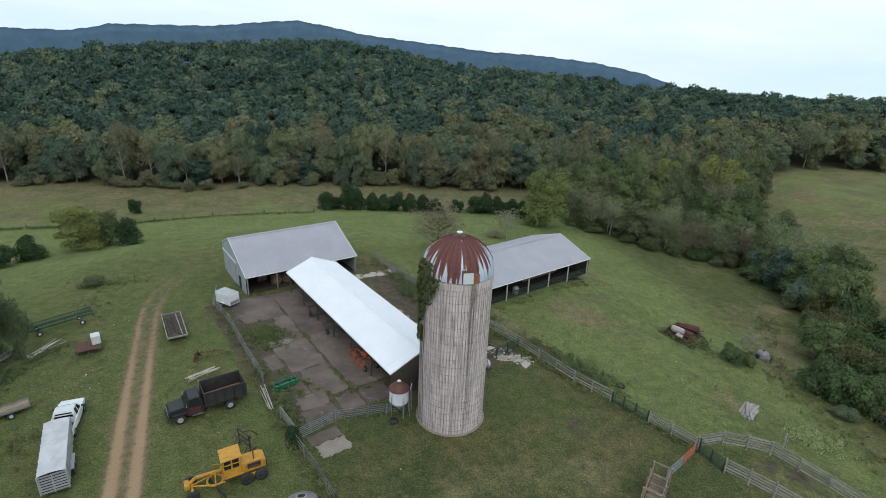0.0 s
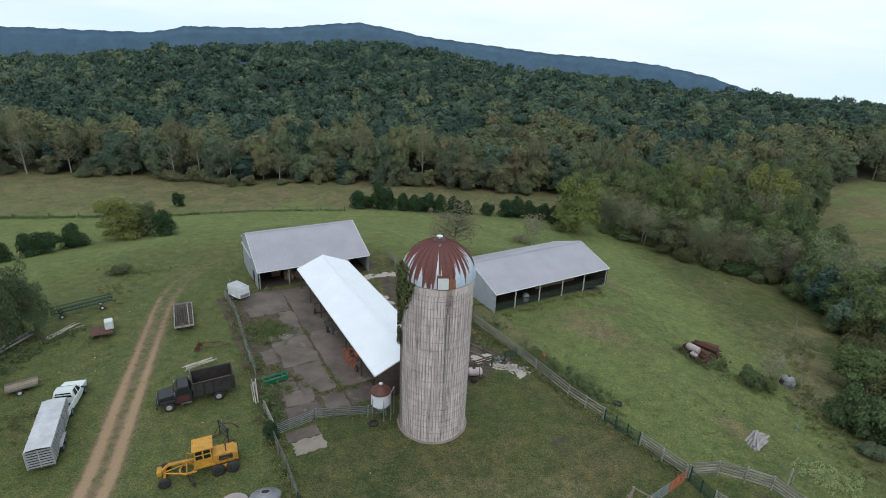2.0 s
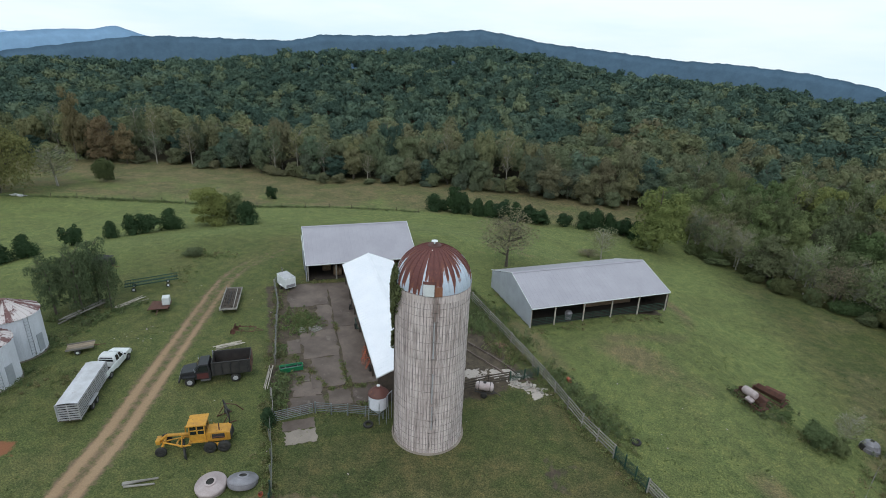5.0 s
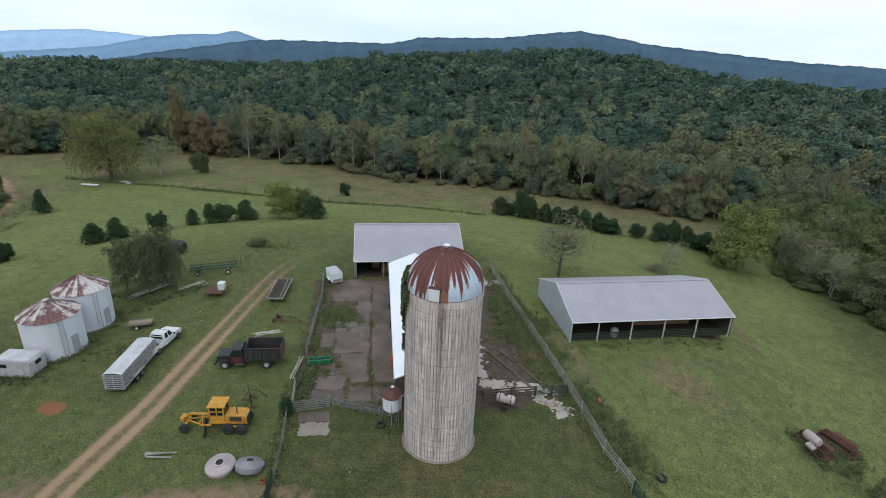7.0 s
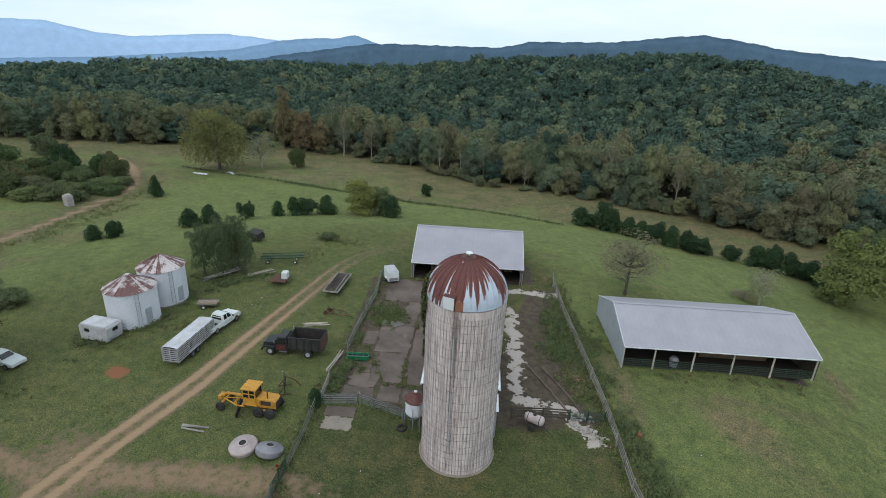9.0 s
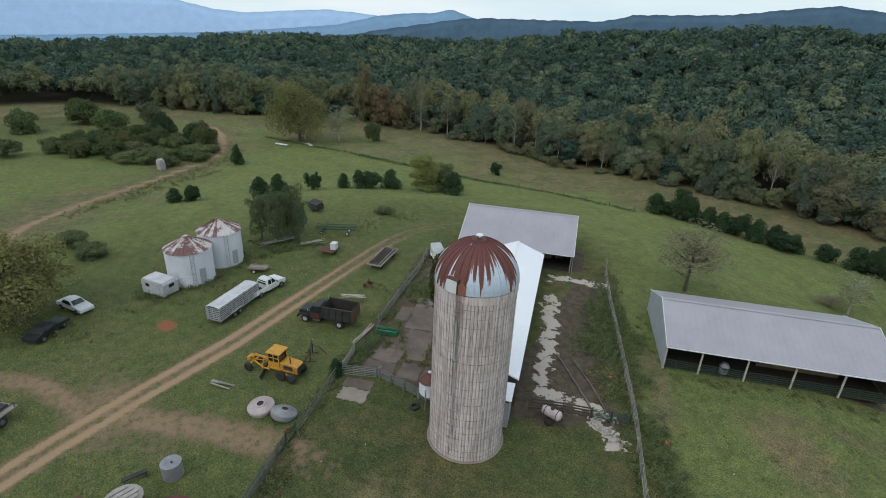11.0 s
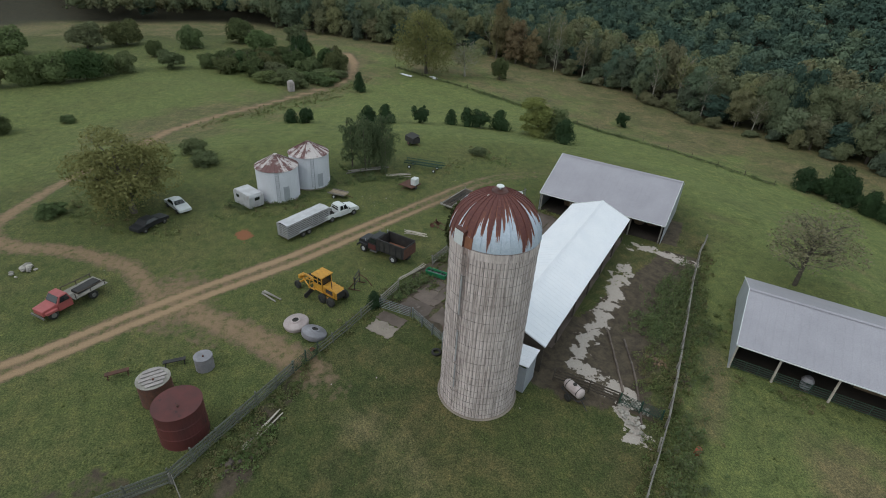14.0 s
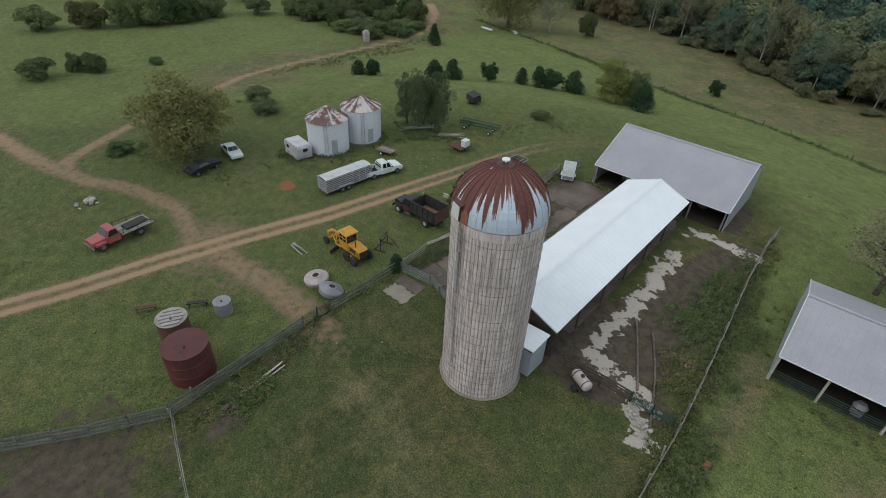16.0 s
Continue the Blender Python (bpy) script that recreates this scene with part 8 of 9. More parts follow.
for x, y, hgt, wide in ((-82.6, -71, 4.2, 3.6), (-87.2, -66.0, 3.8, 2.3), (-87.5, -62.1, 3.7, 2.6), (-92, -52, 1.6, 1.6), (-118, -86, 5.4, 5), (-122, -76.6, 6.5, 4.5), (-125, -69, 7.4, 5), (-127.5, -64, 7.6, 5), (-130, -58, 7.8, 5.5), (-132.5, -54, 6.5, 4.5), (-137, -50, 5.4, 4.2), (-155.7, -45, 5, 3), (-139.4, -38.5, 5.2, 4.2), (-139.4, -29.4, 4.4, 3), (-165, -100, 8, 6), (-160, -84, 8, 6), (-170, -66, 8, 6), (-176, -56, 8, 6), (-168, -36, 7, 5), (-164, -14, 7, 5), (-180, -20, 8, 6), (-176, -2, 7, 5), (-59.3, -25.6, 2.6, 2.6)):
    plant(LOW if k % 3 else LOW_DARK, k, x, y, hgt, wide, "green field shrub beyond the lane", "bush", "field shrubs", "bush")
    k += 1
for x, y, hgt, wide in ((-42, -33, 2.2, 2.4), (-45, -35, 2.0, 2.4), (-40, -40, 1.6, 2.2), (-54, -24, 2.0, 2.6), (-50.6, 19.6, 1.4, 1.5)):
    plant(LOW, k, x, y, hgt, wide, "low green brush in rough grass", "bush", "low brush", "bush")
    k += 1


def rank_weeds(name, lines, per_metre, spread_, high, leaf, label, seed):
    """Low rough weeds along lines: many small leaves in uneven clumps."""
    rnd = np.random.default_rng(seed)
    pts = []
    for line in lines:
        for (ax, ay), (cx, cy) in zip(line, line[1:]):
            n = max(1, int(per_metre * math.hypot(cx - ax, cy - ay)))
            for _ in range(n):
                s = rnd.uniform()
                x, y = ax + (cx - ax) * s + rnd.normal(0, spread_), ay + (cy - ay) * s + rnd.normal(0, spread_)
                if math.hypot(x, y) < 3.3:
                    continue
                r, h, z = rnd.uniform(0.18, 0.55), high * rnd.uniform(0.25, 1.0), ground_z(x, y)
                d = rnd.normal(size=(30, 3))
                d /= np.linalg.norm(d, axis=1, keepdims=True)
                d *= rnd.uniform(0.4, 1.0, (30, 1))
                pts.append(np.stack([x + d[:, 0] * r, y + d[:, 1] * r, z + np.abs(d[:, 2]) * h + 0.02], -1))
    v, f = leaf_quads(rnd, np.concatenate(pts), 0.12, None, 0.9)
    tint = np.repeat(rnd.uniform(0, 1, len(pts)), 30 * 4)
    tagged(raw(name, v, f, M[leaf], tint=tint), label, "weeds", kind="stuff")


EAST = [(-14.4, 35.2), (-12.4, 32.8), (-1.9, 22.1), (7.2, 12.8), (12.4, 6.9), (15.6, 4.1), (21.7, -1.7)]
rank_weeds("fence_weeds", [EAST[2:], [(x + 0.6, y + 0.6) for x, y in EAST[:4]], [(7.6, 13.6), (12.8, 8.2), (17, 5.2)], [(8.2, 15.0), (10.5, 12.4)], [(-32.9, 18.6), (-27.9, 12.7), (-18.9, 1.9)], [(-15.2, -2.9), (-12.9, -5.8), (-5.6, -14.0), (2.5, -22.3)]], 5.5, 0.45, 0.7, "leaf_rank", "rank green and brown weeds along the fences", 41)
rank_weeds("fence_brush", [[(7.4, 14.8), (8.9, 13.3)], [(8.6, 13.6), (10.4, 12.0), (13.0, 9.8)], [(12.6, 10.2), (14.8, 8.4), (16.9, 6.8)], [(13.8, 8.8), (15.0, 7.6)], [(10.4, 12.0), (13.4, 8.8)], [(2.6, 20.0), (4.2, 17.8)], [(-2.2, 25.2), (0.2, 23.0)]], 13, 0.75, 1.3, "leaf_copse", "dark green brush outside the board fence", 49)
rank_weeds("corral_weeds", [[(-0.4, -16.2), (2.2, -18.6)], [(0.4, -16.6), (2.2, -18.0)]], 26, 0.55, 0.6, "leaf_weed", "bright green weeds beside the corral fence", 50)
# brown weed strip added to imitate a dark shadow along the fence
rank_weeds("corral_brush", [[(3.4, -20.6), (1.6, -19.4), (-1.4, -16.4), (-4.6, -13.2)]], 9, 0.35, 0.5, "leaf_rank", "brown weeds added for the shadow strip beside the corral fence", 51)
rank_weeds("gate_weeds", [[(-13.4, -4.4), (-15.4, -1.6), (-17.6, 1.6)], [(-14.0, -3.6), (-16.6, 0.4)], [(-19.4, 3.2), (-20.6, 4.8)]], 12, 0.5, 0.8, "leaf_copse", "dense green weeds inside the yard fence", 52)
rank_weeds("yard_weeds", [[(-9.4, 26.8), (-4.9, 22.6), (-1.2, 19.2)], [(-5.0, 21.0), (-2.2, 18.4)], [(-12.0, 30.6), (-7.0, 27.4), (-3.0, 23.4), (0.8, 19.0)], [(-9.1, 26.8), (-5.6, 22.6), (-2.6, 19.3)], [(-4.6, 19.4), (-2.2, 18.2)]], 14, 0.75, 1.3, "leaf_copse", "green weeds over the muddy yard", 42)
rank_weeds("yard_brush", [[(-0.6, 17.4), (1.8, 14.9), (4.2, 13.4)], [(2.2, 17.4), (4.4, 14.8)]], 9, 0.5, 0.7, "leaf_rank", "brown weeds about the bedding heap", 55)
rank_weeds("bin_weeds", [[(-38.4, -15.2), (-37.8, -12.4), (-39.6, -10.4)], [(-42.2, -16.4), (-39.4, -16.6)], [(-41.2, -8.0), (-42.6, -6.0), (-45.6, -6.4)], [(-42.8, -4.4), (-43.6, 0.6)], [(-39.4, -20.0), (-37.9, -19.1), (-36.6, -17.0)], [(-38.6, -18.9), (-36.9, -17.4)], [(-48.9, -4.1), (-46.8, -2.0), (-45.6, 1.2)], [(-44.8, -3.0), (-43.4, 2.6), (-42.6, 5.0)]], 10, 0.5, 0.75, "leaf_copse", "green weeds at the foot of the grain bins", 56)
rank_weeds("slab_weeds", [[(-25.0, 11.4), (-21.4, 9.6)], [(-23.6, 12.0), (-20.2, 10.2)], [(-22.6, 9.0), (-20.0, 9.2)]], 26, 0.75, 0.7, "leaf_weed", "green weed patch breaking through the slabs", 43)
rank_weeds("joint_weeds", [[(-13.2, 5.8), (-10.6, 2.9), (-9.6, 2.4)], [(-15.4, 3.0), (-11.6, 0.8)], [(-11.3, 0.9), (-7.2, 4.0)], [(-14.2, -0.2), (-15.4, 2.0), (-18.2, 4.2)], [(-10.8, -2.6), (-7.2, -1.4), (-4.4, -0.2)], [(-7.6, 0.2), (-5.6, 1.2)], [(-18.8, 12.2), (-17.2, 10.6)], [(-12.9, -3.8), (-16.8, 0.8)], [(-17.4, 1.4), (-19.8, 4.2)]], 4.5, 0.12, 0.25, "leaf_rank", "weeds growing in the slab joints", 44)
rank_weeds("hollow_weeds", [[(31.4, 19.6), (33.6, 16.4), (35.8, 16.8)], [(40.4, 22), (38.6, 16), (37.0, 11)], [(39.5, 3), (39.4, 9), (39.8, 15)], [(46, 0), (40, 2)], [(42, 26), (47, 37)]], 7, 1.1, 0.8, "leaf_rank", "tall rough grass and weeds below the hollow", 45)
rank_weeds("machine_weeds", [[(25.9, 21.8), (27.6, 19.2), (29.2, 18.4)], [(29.0, 18.6), (31.6, 20.6)], [(26.6, 22.6), (28.6, 21.6), (30.6, 20.6)], [(30.4, 24.6), (31.8, 22.6)]], 9, 0.4, 0.8, "leaf_copse", "green weeds grown through the old implements", 57)
rank_weeds("field_weeds", [[(-140, 26), (-115.2, 41.4), (-98, 51), (-82.1, 58.5), (-60, 68), (-39.0, 75.6)], [(-112, 42.4), (-90, 55), (-70, 63.6)]], 5, 0.5, 0.9, "leaf_copse", "dark weeds along the lower pasture fence", 53)
rank_weeds("bank_weeds", [[(-81, -27), (-90, -17.5), (-99, -8.5), (-108, 0.5), (-113, 7.5), (-124, 13.5)], [(-86, -17), (-96, -6), (-104, 3)]], 5, 1.1, 0.8, "leaf_rank", "rough growth on the bank above the lane", 54)
rank_weeds("thistles", [[(32.6, 3.2), (35.0, 3.8), (37.6, 4.2)], [(33.6, 2.4), (36.4, 3.2)]], 13, 0.6, 0.8, "leaf_thistle", "pale grey-green thistle clump", 46)
rank_weeds("shed_weeds", [[(4.2, 21.6), (11, 28.0), (18.6, 35.2)], [(1.6, 23.4), (-3.6, 29.2)], [(-13.5, 36.4), (-17.2, 33.6)], [(-30.2, 19.2), (-27.0, 21.4)]], 2.5, 0.6, 0.4, "leaf_rank", "rough weeds along the barn walls", 47)
rank_weeds("lane_weeds", [[(-46, -37), (-52, -33), (-60, -30)], [(-38, -36), (-44, -38)], [(-32, -24), (-38, -34)], [(-51, 19.4), (-46, 21.6)], [(-52, 19.0), (-47.5, 21.0)], [(-37.8, -18.8), (-35.6, -16.2)], [(-37.4, -18), (-35.8, -16.6)], [(-37, -12), (-33, -8)], [(-44, 12), (-48, 14)]], 5, 1.4, 0.8, "leaf_rank", "rough brown-green growth beside the lane", 48)


def forest():
    """The wooded hill: thousands of crowns joined into one."""
    rnd = np.random.default_rng(77)
    temp = []
    for q, size, lobes in ((420, 0.80, 9), (440, 0.78, 9), (400, 0.82, 9), (270, 0.98, 8), (260, 1.0, 8), (280, 0.96, 8), (160, 1.25, 6), (165, 1.2, 6), (150, 1.3, 6)):
        me = crown_mesh("template", rnd, 1.0, 1.0, -0.95, q, size / 4.6, lobes, M["leaf_wood"])
        v = np.empty(len(me.vertices) * 3)
        me.vertices.foreach_get("co", v)
        f = np.empty(len(me.polygons) * 3, np.int32)
        me.loops.foreach_get("vertex_index", f)
        bpy.data.meshes.remove(me)
        temp.append((v.reshape(-1, 3), f.reshape(-1, 3)))
    spots = []
    for r0, r1, step in ((11, 46, 5.0), (46, 110, 4.7), (110, 190, 4.7)):
        for rr in np.arange(r0, r1, step * 0.87):
            a = -112 + rnd.uniform(0, 2)
            while a < 62:
                rad = float(np.interp(a, EDGE_AZ, EDGE_R)) + rr + rnd.uniform(-0.4, 0.4) * step
                if rad < float(crest_r(a)) + 22:
                    spots.append((a, rad, rr, step))
                a += math.degrees(step / rad) * rnd.uniform(0.7, 1.3)
    for which in ("valley_wood", "hill_forest"):
        low = which == "valley_wood"
        vs, fs, ts, n = [], [], [], 0
        for a, rad, rr, step in spots:
            if (rr < 30 + 20 * float(ease(-12, 6, a)) + 10 * math.sin(a * 0.21) + 8 * math.sin(a * 0.67)) != low:
                continue
            x, y = -20 + rad * math.sin(radians(a)), rad * math.cos(radians(a))
            v, f = temp[rnd.integers(0, 3) + (0 if rr < 46 else 3 if rr < 100 else 6)]
            wide = (rnd.uniform(2.4, 4.2) if rnd.uniform() < 0.72 else rnd.uniform(4.2, 5.8)) * (1.1 if low else 1.0)
            tall = rnd.uniform(0.95, 1.35) * min(wide, 4.6)
            c, s = math.cos(a * 7 + rr), math.sin(a * 7 + rr)
            z = ground_z(x, y) + (rnd.uniform(4.6, 7.6) if rnd.uniform() < 0.88 else rnd.uniform(7.5, 9.0)) + (1.6 if low else 0.0) 
            vs.append(np.stack([(v[:, 0] * c - v[:, 1] * s) * wide + x, (v[:, 0] * s + v[:, 1] * c) * wide + y, v[:, 2] * tall + z], -1))
            fs.append(f + n)
            patch = noise.noise(Vector((x * 0.018, y * 0.018, 3.0)))
            ts.append(np.full(len(v), (0.5 + 0.55 * patch + rnd.normal(0, 0.22)) % 1.0))
            n += len(v)
        label = "olive and brown turning wood on the valley floor" if low else "dense dark green wood covering the hill"
        tagged(raw(which, np.concatenate(vs), np.concatenate(fs), M["leaf_edge" if low else "leaf_wood"], tint=np.concatenate(ts)), label, "forest", kind="stuff")


forest()


# ---- far ridges ----
def ridge(name, dist, profile, colour, rough_, label, foot=-4.0):
    """A far mountain ridge: elevation in degrees by bearing, as a long solid bank. Distance haze is put into its
    colour.
    """
    m, t, s = fresh(name + "_haze")
    c = wire(t, "ShaderNodeTexCoord").outputs["Object"]
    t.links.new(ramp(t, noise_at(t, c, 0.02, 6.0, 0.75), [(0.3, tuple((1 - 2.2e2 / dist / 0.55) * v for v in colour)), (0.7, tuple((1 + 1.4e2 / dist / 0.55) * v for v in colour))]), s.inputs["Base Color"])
    s.inputs["Roughness"].default_value = 1.0
    s.inputs["Specular IOR Level"].default_value = 0.0
    bearings = np.arange(profile[0][0], profile[-1][0] + 0.01, 0.12)
    el = np.interp(bearings, [p[0] for p in profile], [p[1] for p in profile])
    el = np.convolve(np.pad(el, 3, mode="edge"), np.ones(7) / 7, "valid")
    rnd = np.random.default_rng(len(name))
    el = el + rough_ * (rnd.uniform(-1, 1, len(el)) * 0.6 + np.sin(bearings * 2.7) + 0.6 * np.sin(bearings * 6.1))
    vs, fs = [], []
    for i, (a, e) in enumerate(zip(bearings, el)):
        top = 31.6 + dist * math.tan(radians(e))
        for d, z in ((dist * 0.90, -400), (dist * 0.985, top - 0.012 * dist), (dist, top), (dist * 1.06, -450)):
            vs.append((10 + d * math.sin(radians(a)), -35 + d * math.cos(radians(a)), z))
        if i:
            fs += [(4 * (i - 1) + j, 4 * i + j, 4 * i + j + 1, 4 * (i - 1) + j + 1) for j in range(3)]
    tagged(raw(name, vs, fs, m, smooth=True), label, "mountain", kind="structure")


# each farther ridge is painted paler and bluer, as haze would make it
ridge("backdrop_near", 1900, [(-120, -3.4), (-100, -3.0), (-75, -3.0), (-68, -2.4), (-62, -1.2), (-57, -0.4), (-53.5, 0.2), (-50.8, 0.38), (-44.9, 0.42), (-39.4, 0.5), (-36.4, 1.2), (-33.8, 1.27), (-29, 1.42), (-27.7, 1.52), (-23.6, 2.05), (-20.5, 2.35), (-17, 1.9), (-13.9, 1.34), (-8, 0.85), (-1.2, 0.25), (4, 0.1), (9.7, -0.37), (14.2, -1.12), (17.5, -2.1), (24, -3.2)], (0.078, 0.124, 0.176), 0.03, "wooded mountain ridge with blue-green haze in its colour")
ridge("backdrop_mid", 3000, [(-112, -2.8), (-90, -2.4), (-78, -1.9), (-72, -1.4), (-66.2, -0.83), (-63, -0.1), (-61.9, 0.18), (-58.7, 0.55), (-56.4, 0.62), (-54.5, 1.06), (-52.5, 0.35), (-50, 0.0), (-46, -0.5)], (0.20, 0.31, 0.45), 0.015, "twin-peaked mountain with blue haze in its colour")
ridge("backdrop_far", 4000, [(-110, 1.0), (-95, 1.3), (-88, 0.9), (-84, 0.85), (-81.1, 0.9), (-77.6, 0.15), (-74.7, -0.05), (-70, 0.35), (-67.1, 0.54), (-64, 0.35), (-61.9, 0.15), (-58, -0.4), (-54, -0.8)], (0.37, 0.50, 0.70), 0.015, "mountain range on the horizon with pale haze in its colour")

# ---- fences ----
def fence(points, label, rails=4, high=1.25, board=0.13, step=2.4, material="wood", mesh="", lean=3.0, name="rail_fence", seed=1):
    """Posts and boards along a line; each board spans from post to post."""
    rnd = random.Random(seed)
    x0, y0 = points[0]
    p = thing(name, pose(x0, y0, 0), label, "fence")
    posts = []
    for (ax, ay), (bx_, by) in zip(points, points[1:]):
        n = max(1, round(math.hypot(bx_ - ax, by - ay) / step))
        posts += [(ax + (bx_ - ax) * i / n, ay + (by - ay) * i / n) for i in range(n)]
    posts.append(points[-1])
    for x, y in posts:
        h = high + rnd.uniform(0.0, 0.22)
        z = ground_z(x, y)
        bm = rod(B(), (0, 0, -0.3), (0, 0, h), 0.075, 0.065, 7)
        part("post", bm, M[material], p).matrix_basis = pose(x - x0, y - y0, z, rnd.uniform(-lean, lean), rnd.uniform(-lean, lean), 0)
    for (ax, ay), (cx, cy) in zip(posts, posts[1:]):
        za, zc = ground_z(ax, ay), ground_z(cx, cy)
        d = Vector((cx - ax, cy - ay, zc - za))
        yaw = math.degrees(math.atan2(d.y, d.x))
        for k in range(rails):
            z = 0.28 + (high - 0.34) * k / max(1, rails - 1)
            tilt = math.degrees(math.asin(d.z / d.length)) + rnd.uniform(-0.8, 0.8)
            bm = bx(B(), (0, 0, 0), (d.length + 0.1, 0.035, board), (0, 0, 0), 0.006)
            part("board", bm, M[material], p).matrix_basis = pose((ax + cx) / 2 - x0, (ay + cy) / 2 - y0, (za + zc) / 2 + z, 0, -tilt, yaw) @ pose(0, 0.085 if d.length > 0.3 else 0, rnd.uniform(-0.02, 0.02))
        if mesh:
            bm = B()
            n = max(2, int(d.length / (0.10 if mesh == "green_steel" else 0.16)))
            for i in range(n + 1):
                s = i / n
                rod(bm, (ax + d.x * s - x0, ay + d.y * s - y0, za + d.z * s + 0.05), (ax + d.x * s - x0, ay + d.y * s - y0, za + d.z * s + high), 0.014 if mesh == "green_steel" else 0.009, n=3, caps=False)
            for k in range(9):
                z = 0.06 + (high - 0.1) * k / 8
                rod(bm, (ax - x0, ay - y0, za + z), (cx - x0, cy - y0, zc + z), 0.016 if mesh == "green_steel" else 0.010, n=3, caps=False)
            part("wire_panel", bm, M[mesh], p, "woven wire panel")
    return p


def pipe_gate(a, b, label, material, high=1.2, rails=6):
    (ax, ay), (cx, cy) = a, b
    p = thing("pipe_gate", pose(ax, ay, ground_z(ax, ay)), label, "gate")
    for k in range(rails):
        z = 0.2 + (high - 0.2) * k / (rails - 1)
        part("rail", rod(B(), (0, 0, z), (cx - ax, cy - ay, z), 0.032, n=6), M[material], p)
    for s in (0.0, 0.33, 0.66, 1.0):
        part("stile", rod(B(), ((cx - ax) * s, (cy - ay) * s, 0.15), ((cx - ax) * s, (cy - ay) * s, high + 0.03), 0.03, n=6), M[material], p)


fence([(-33.4, 20.2), (-31.9, 16.6), (-27.9, 12.7), (-22.9, 6.6), (-18.9, 1.9)], "leaning wire fence on grey posts beside the yard", 2, 1.15, 0.06, 2.6, "wood", "grey_steel", 6, "wire_fence", 2)
fence([(-15.2, -2.9), (-13.0, -5.2)], "grey board fence at the yard corner", 4, 1.2, seed=12)
fence([(-12.9, -5.8), (-9.8, -9.0), (-7.4, -11.8)], "grey board fence below the gate", 3, 1.1, 0.12, 2.4, "wood_green", seed=3)
fence([(-7.4, -11.8), (-5.6, -14.0)], "dark green wire panel fence", 1, 1.3, 0.08, 1.4, "green_steel", "green_steel", 1, "wire_fence", 13)
fence([(-5.6, -14.0), (-1.5, -18.2), (2.5, -22.3), (3.5, -27.0), (4.3, -33.0), (5.0, -40.0)], "grey-green board and wire fence above the corral", 4, 1.3, 0.14, 2.2, "wood_green", "grey_steel", 4, "rail_fence", 4)
fence([(2.7, -22.1), (5.0, -21.2), (7.8, -20.0), (11.5, -18.4)], "thin grey rail fence of the corral", 2, 1.15, 0.10, 2.6, seed=5)
fence([(-15.6, 36.6), (-13.8, 34.2), (-7.6, 27.6), (-1.9, 22.0), (4.2, 15.9), (7.4, 12.6), (12.4, 6.9), (15.6, 4.1)], "long weathered board fence between yard and pasture", 4, 1.3, 0.13, 2.5, seed=6)
fence([(15.7, 4.0), (18.4, 1.4)], "green wire panel in the board fence", 1, 1.3, 0.08, 1.3, "green_steel", "green_steel", 1, "wire_fence", 14)
fence([(18.5, 1.3), (21.7, -1.7)], "weathered board fence at the corral corner", 5, 1.35, seed=7)
fence([(21.9, -1.6), (24.4, -0.7), (28.5, -0.9), (33.7, -5.1), (37.5, -9.5)], "pale board fence round the cattle pen", 5, 1.4, 0.15, 2.1, seed=8)
fence([(23.2, -4.2), (26.2, -6.2), (30.0, -8.8)], "pale board fence inside the cattle pen", 5, 1.4, 0.15, 2.1, seed=9)
fence([(21.9, -2.0), (23.1, -4.1)], "green wire panel of the cattle pen", 1, 1.3, 0.08, 1.2, "green_steel", "green_steel", 1, "wire_fence", 15)

def wire_line(points, high, label):
    """Thin stakes with a strand of wire."""
    x0, y0 = points[0]
    p = thing("electric_fence", pose(x0, y0, 0), label, "fence")
    tops = []
    for k, (x, y) in enumerate(points):
        z = ground_z(x, y)
        h = high + 0.15 * math.sin(3.1 * k)
        part("stake", rod(B(), (0, 0, -0.3), (0.05 * math.sin(k), 0.04, h), 0.045, 0.035, 6), M["wood"], p).location = (x - x0, y - y0, z)
        tops.append((x - x0, y - y0, z))
    for lift in (0.9,):
        part("wire", bars(B(), [(x, y, z + lift * high) for x, y, z in tops], 0.007, 4), M["grey_steel"], p)


wire_line([(30.8, 0.8), (34.9, 9.9), (37.0, 14.7), (39.9, 20.9), (44.4, 33.1), (47.4, 40.4), (49.6, 45.5)], 1.25, "thin wire fence on grey stakes below the pasture")
pipe_gate((21.4, -2.3), (20.0, -3.8), "orange-red pipe gate of the corral", "orange")
pipe_gate((19.9, -3.9), (17.9, -5.9), "grey pipe gate of the corral", "grey_steel")
pipe_gate((-12.5, -5.4), (-10.3, -2.9), "grey-green pipe gate at the yard entrance", "grey_steel")
fence([(-10.2, -2.7), (-7.4, -1.6), (-4.3, -0.5)], "grey thin-railed fence between gate and silo", 5, 1.15, 0.05, 1.6, "grey_steel", "", 3, "rail_fence", 10)
fence([(0.6, 6.6), (2.6, 8.8), (4.3, 10.4)], "dark plank fence beside the silo", 4, 1.2, 0.15, 2.0, "wood_dark", "", 3, "rail_fence", 11)
fence([(4.4, 10.5), (6.8, 12.7)], "dark wire panel between the fences", 1, 1.2, 0.06, 1.5, "green_steel", "green_steel", 2, "wire_fence", 16)
post_lone = thing("lone_post", on_ground(30.4, 0.6), "single grey post in the pasture", "post")
part("shaft", rod(B(), (0, 0, -0.2), (0, 0, 1.7), 0.08, 0.07, 8), M["wood"], post_lone)
part("staple", rod(B(), (0.08, 0, 1.5), (0.12, 0, 1.5), 0.012), M["hoop"], post_lone)
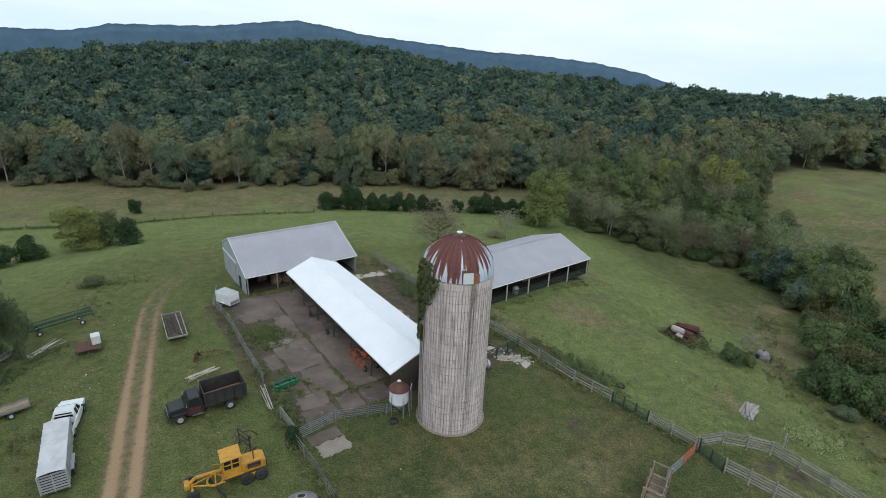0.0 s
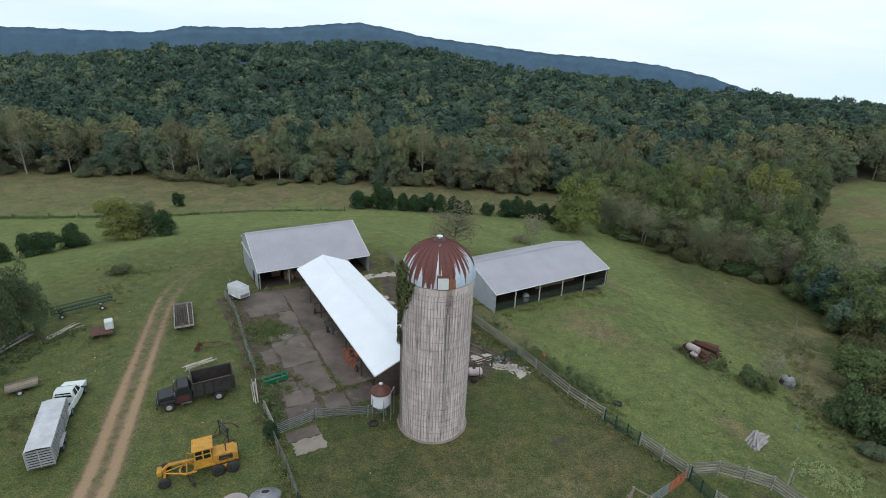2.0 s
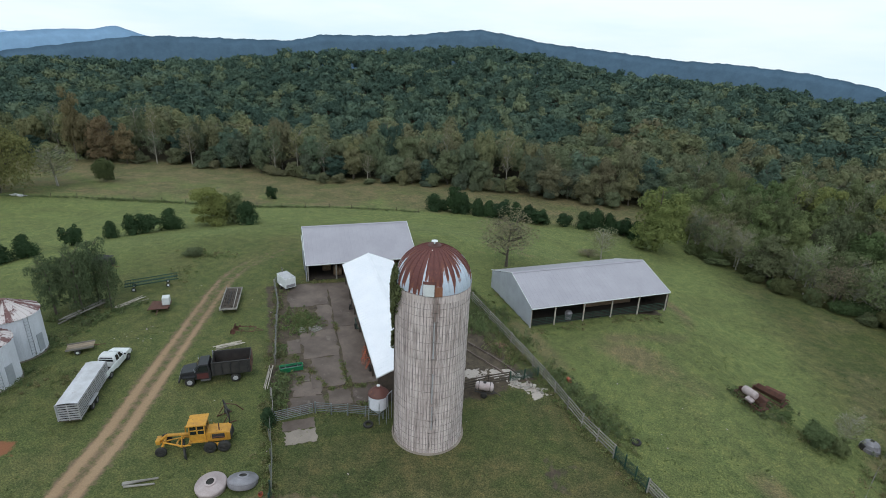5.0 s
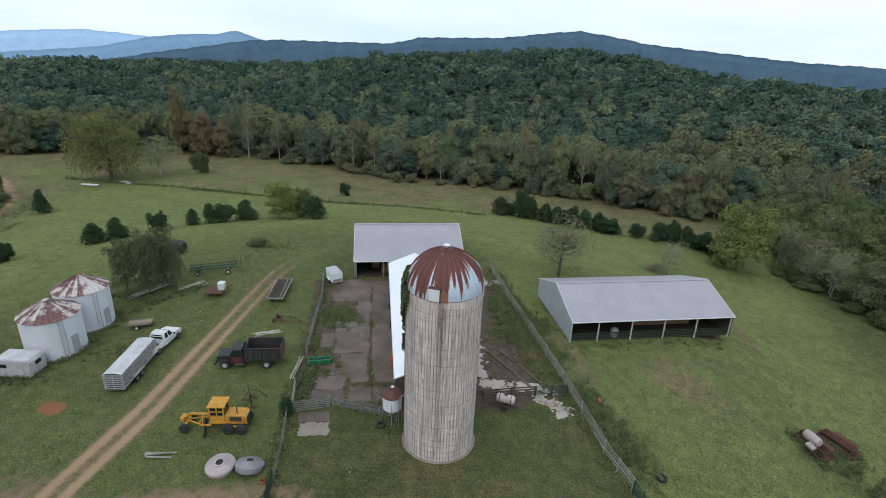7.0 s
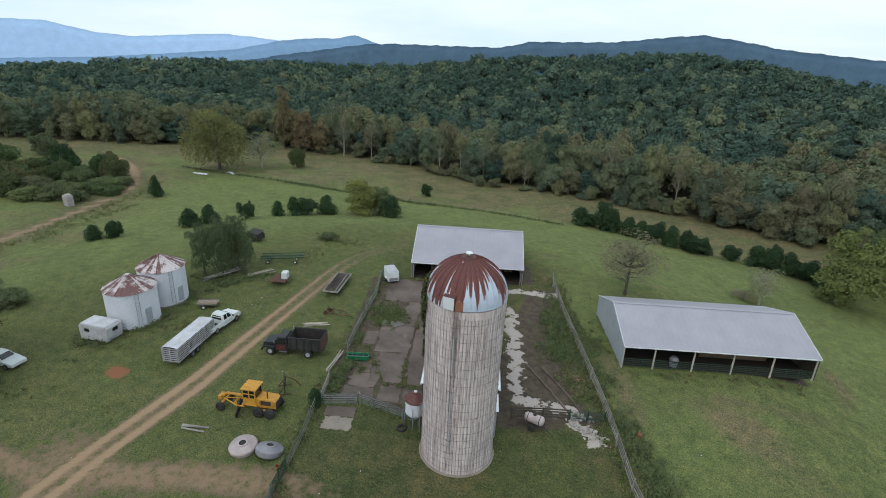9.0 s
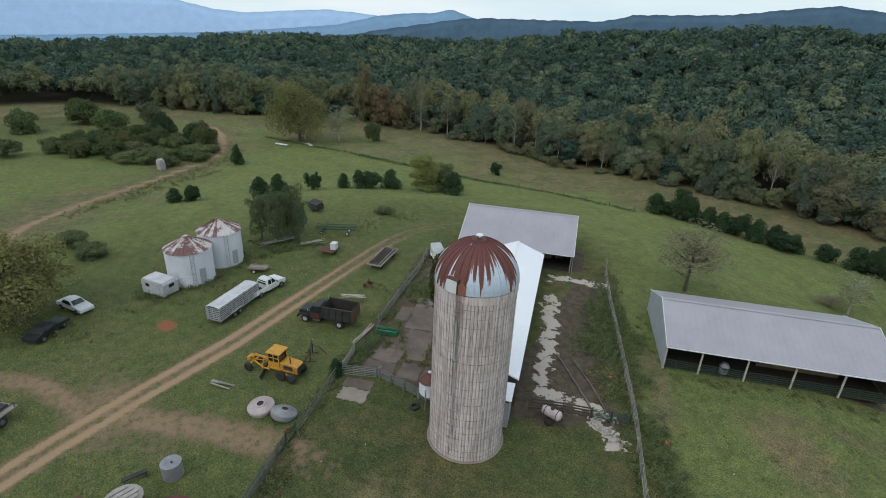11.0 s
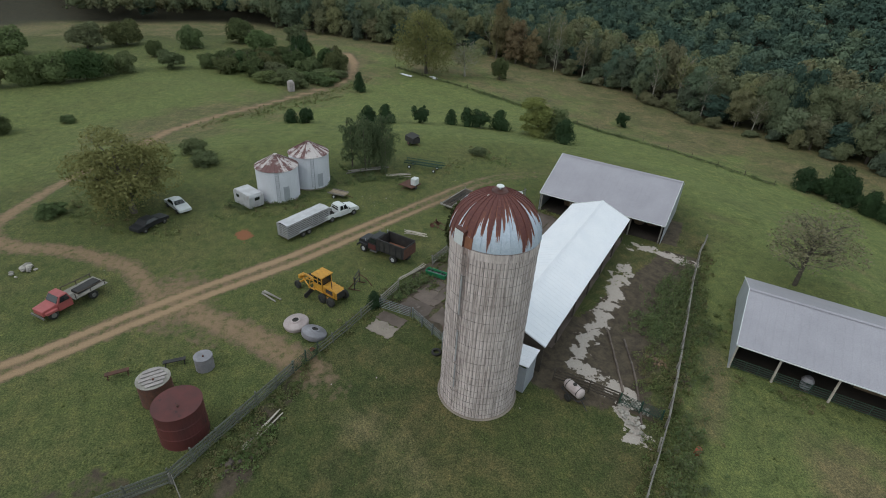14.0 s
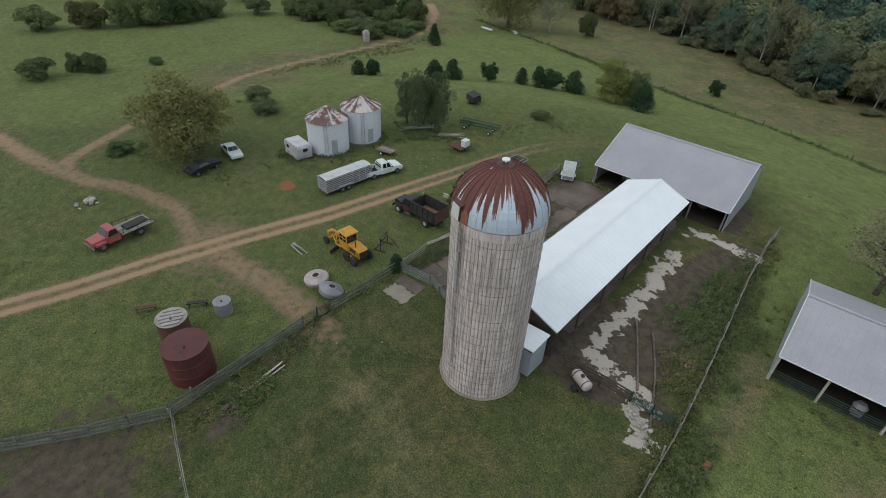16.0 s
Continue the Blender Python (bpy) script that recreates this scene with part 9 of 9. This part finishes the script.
field_line = fence([(-140, 26), (-115.2, 41.4), (-98, 51), (-82.1, 58.5), (-60, 68), (-39.0, 75.6)], "thin wire fence across the lower pasture", 1, 1.0, 0.05, 6.0, "wood_dark", "", 4, "wire_fence", 17)

# ---- yard slabs ----
yard = thing("yard_pavement", pose(0, 0, 0), "cracked stained concrete slabs with weedy joints", "pavement", kind="structure")
O_, V_, L_ = Vector((-5.86, 1.1)), Vector((-0.657, 0.754)), Vector((-0.754, -0.657))


def yard_xy(a, b):
    q = O_ + V_ * a + L_ * b
    return q.x, q.y


def slab_piece(a0, a1, b0, b1, ragged, seed, top=0.035, material="concrete"):
    rnd = random.Random(seed)
    out = []
    for (pa, pb), (qa, qb) in (((a0, b0), (a1, b0)), ((a1, b0), (a1, b1)), ((a1, b1), (a0, b1)), ((a0, b1), (a0, b0))):
        n = 7
        for i in range(n):
            s = i / n
            a, b = pa + (qa - pa) * s, pb + (qb - pb) * s
            j = ragged if i else ragged * 0.5
            out.append(yard_xy(a + rnd.uniform(-j, j), b + rnd.uniform(-j, j)))
    part("slab", slab(B(), out[::-1], -0.15, top + rnd.uniform(-0.012, 0.012)), M[material], yard)


for n, (a0, a1, b0, b1, rag) in enumerate(((3.6, 15.6, -7.0, 2.25, 0.08), (15.64, 28.4, -7.0, 2.3, 0.08), (3.75, 9.2, 2.55, 5.7, 0.20), (9.24, 15.2, 2.55, 6.4, 0.24), (15.3, 21.8, 2.5, 4.3, 0.26), (21.9, 28.8, 2.4, 7.6, 0.26), (0.5, 3.3, -0.8, 2.0, 0.12), (0.7, 3.2, 2.3, 4.4, 0.12), (0.6, 2.7, 4.9, 7.9, 0.16), (2.74, 5.0, 4.95, 7.7, 0.22), (5.1, 7.4, 6.0, 7.6, 0.10), (10.6, 13.6, 6.6, 8.0, 0.12))):
    slab_piece(a0, a1, b0, b1, rag, n)
slab_piece(-1.95, -0.6, 5.9, 8.7, 0.10, 43)
slab_piece(-3.75, -2.05, 5.9, 8.5, 0.14, 44, 0.06, "concrete_pale")
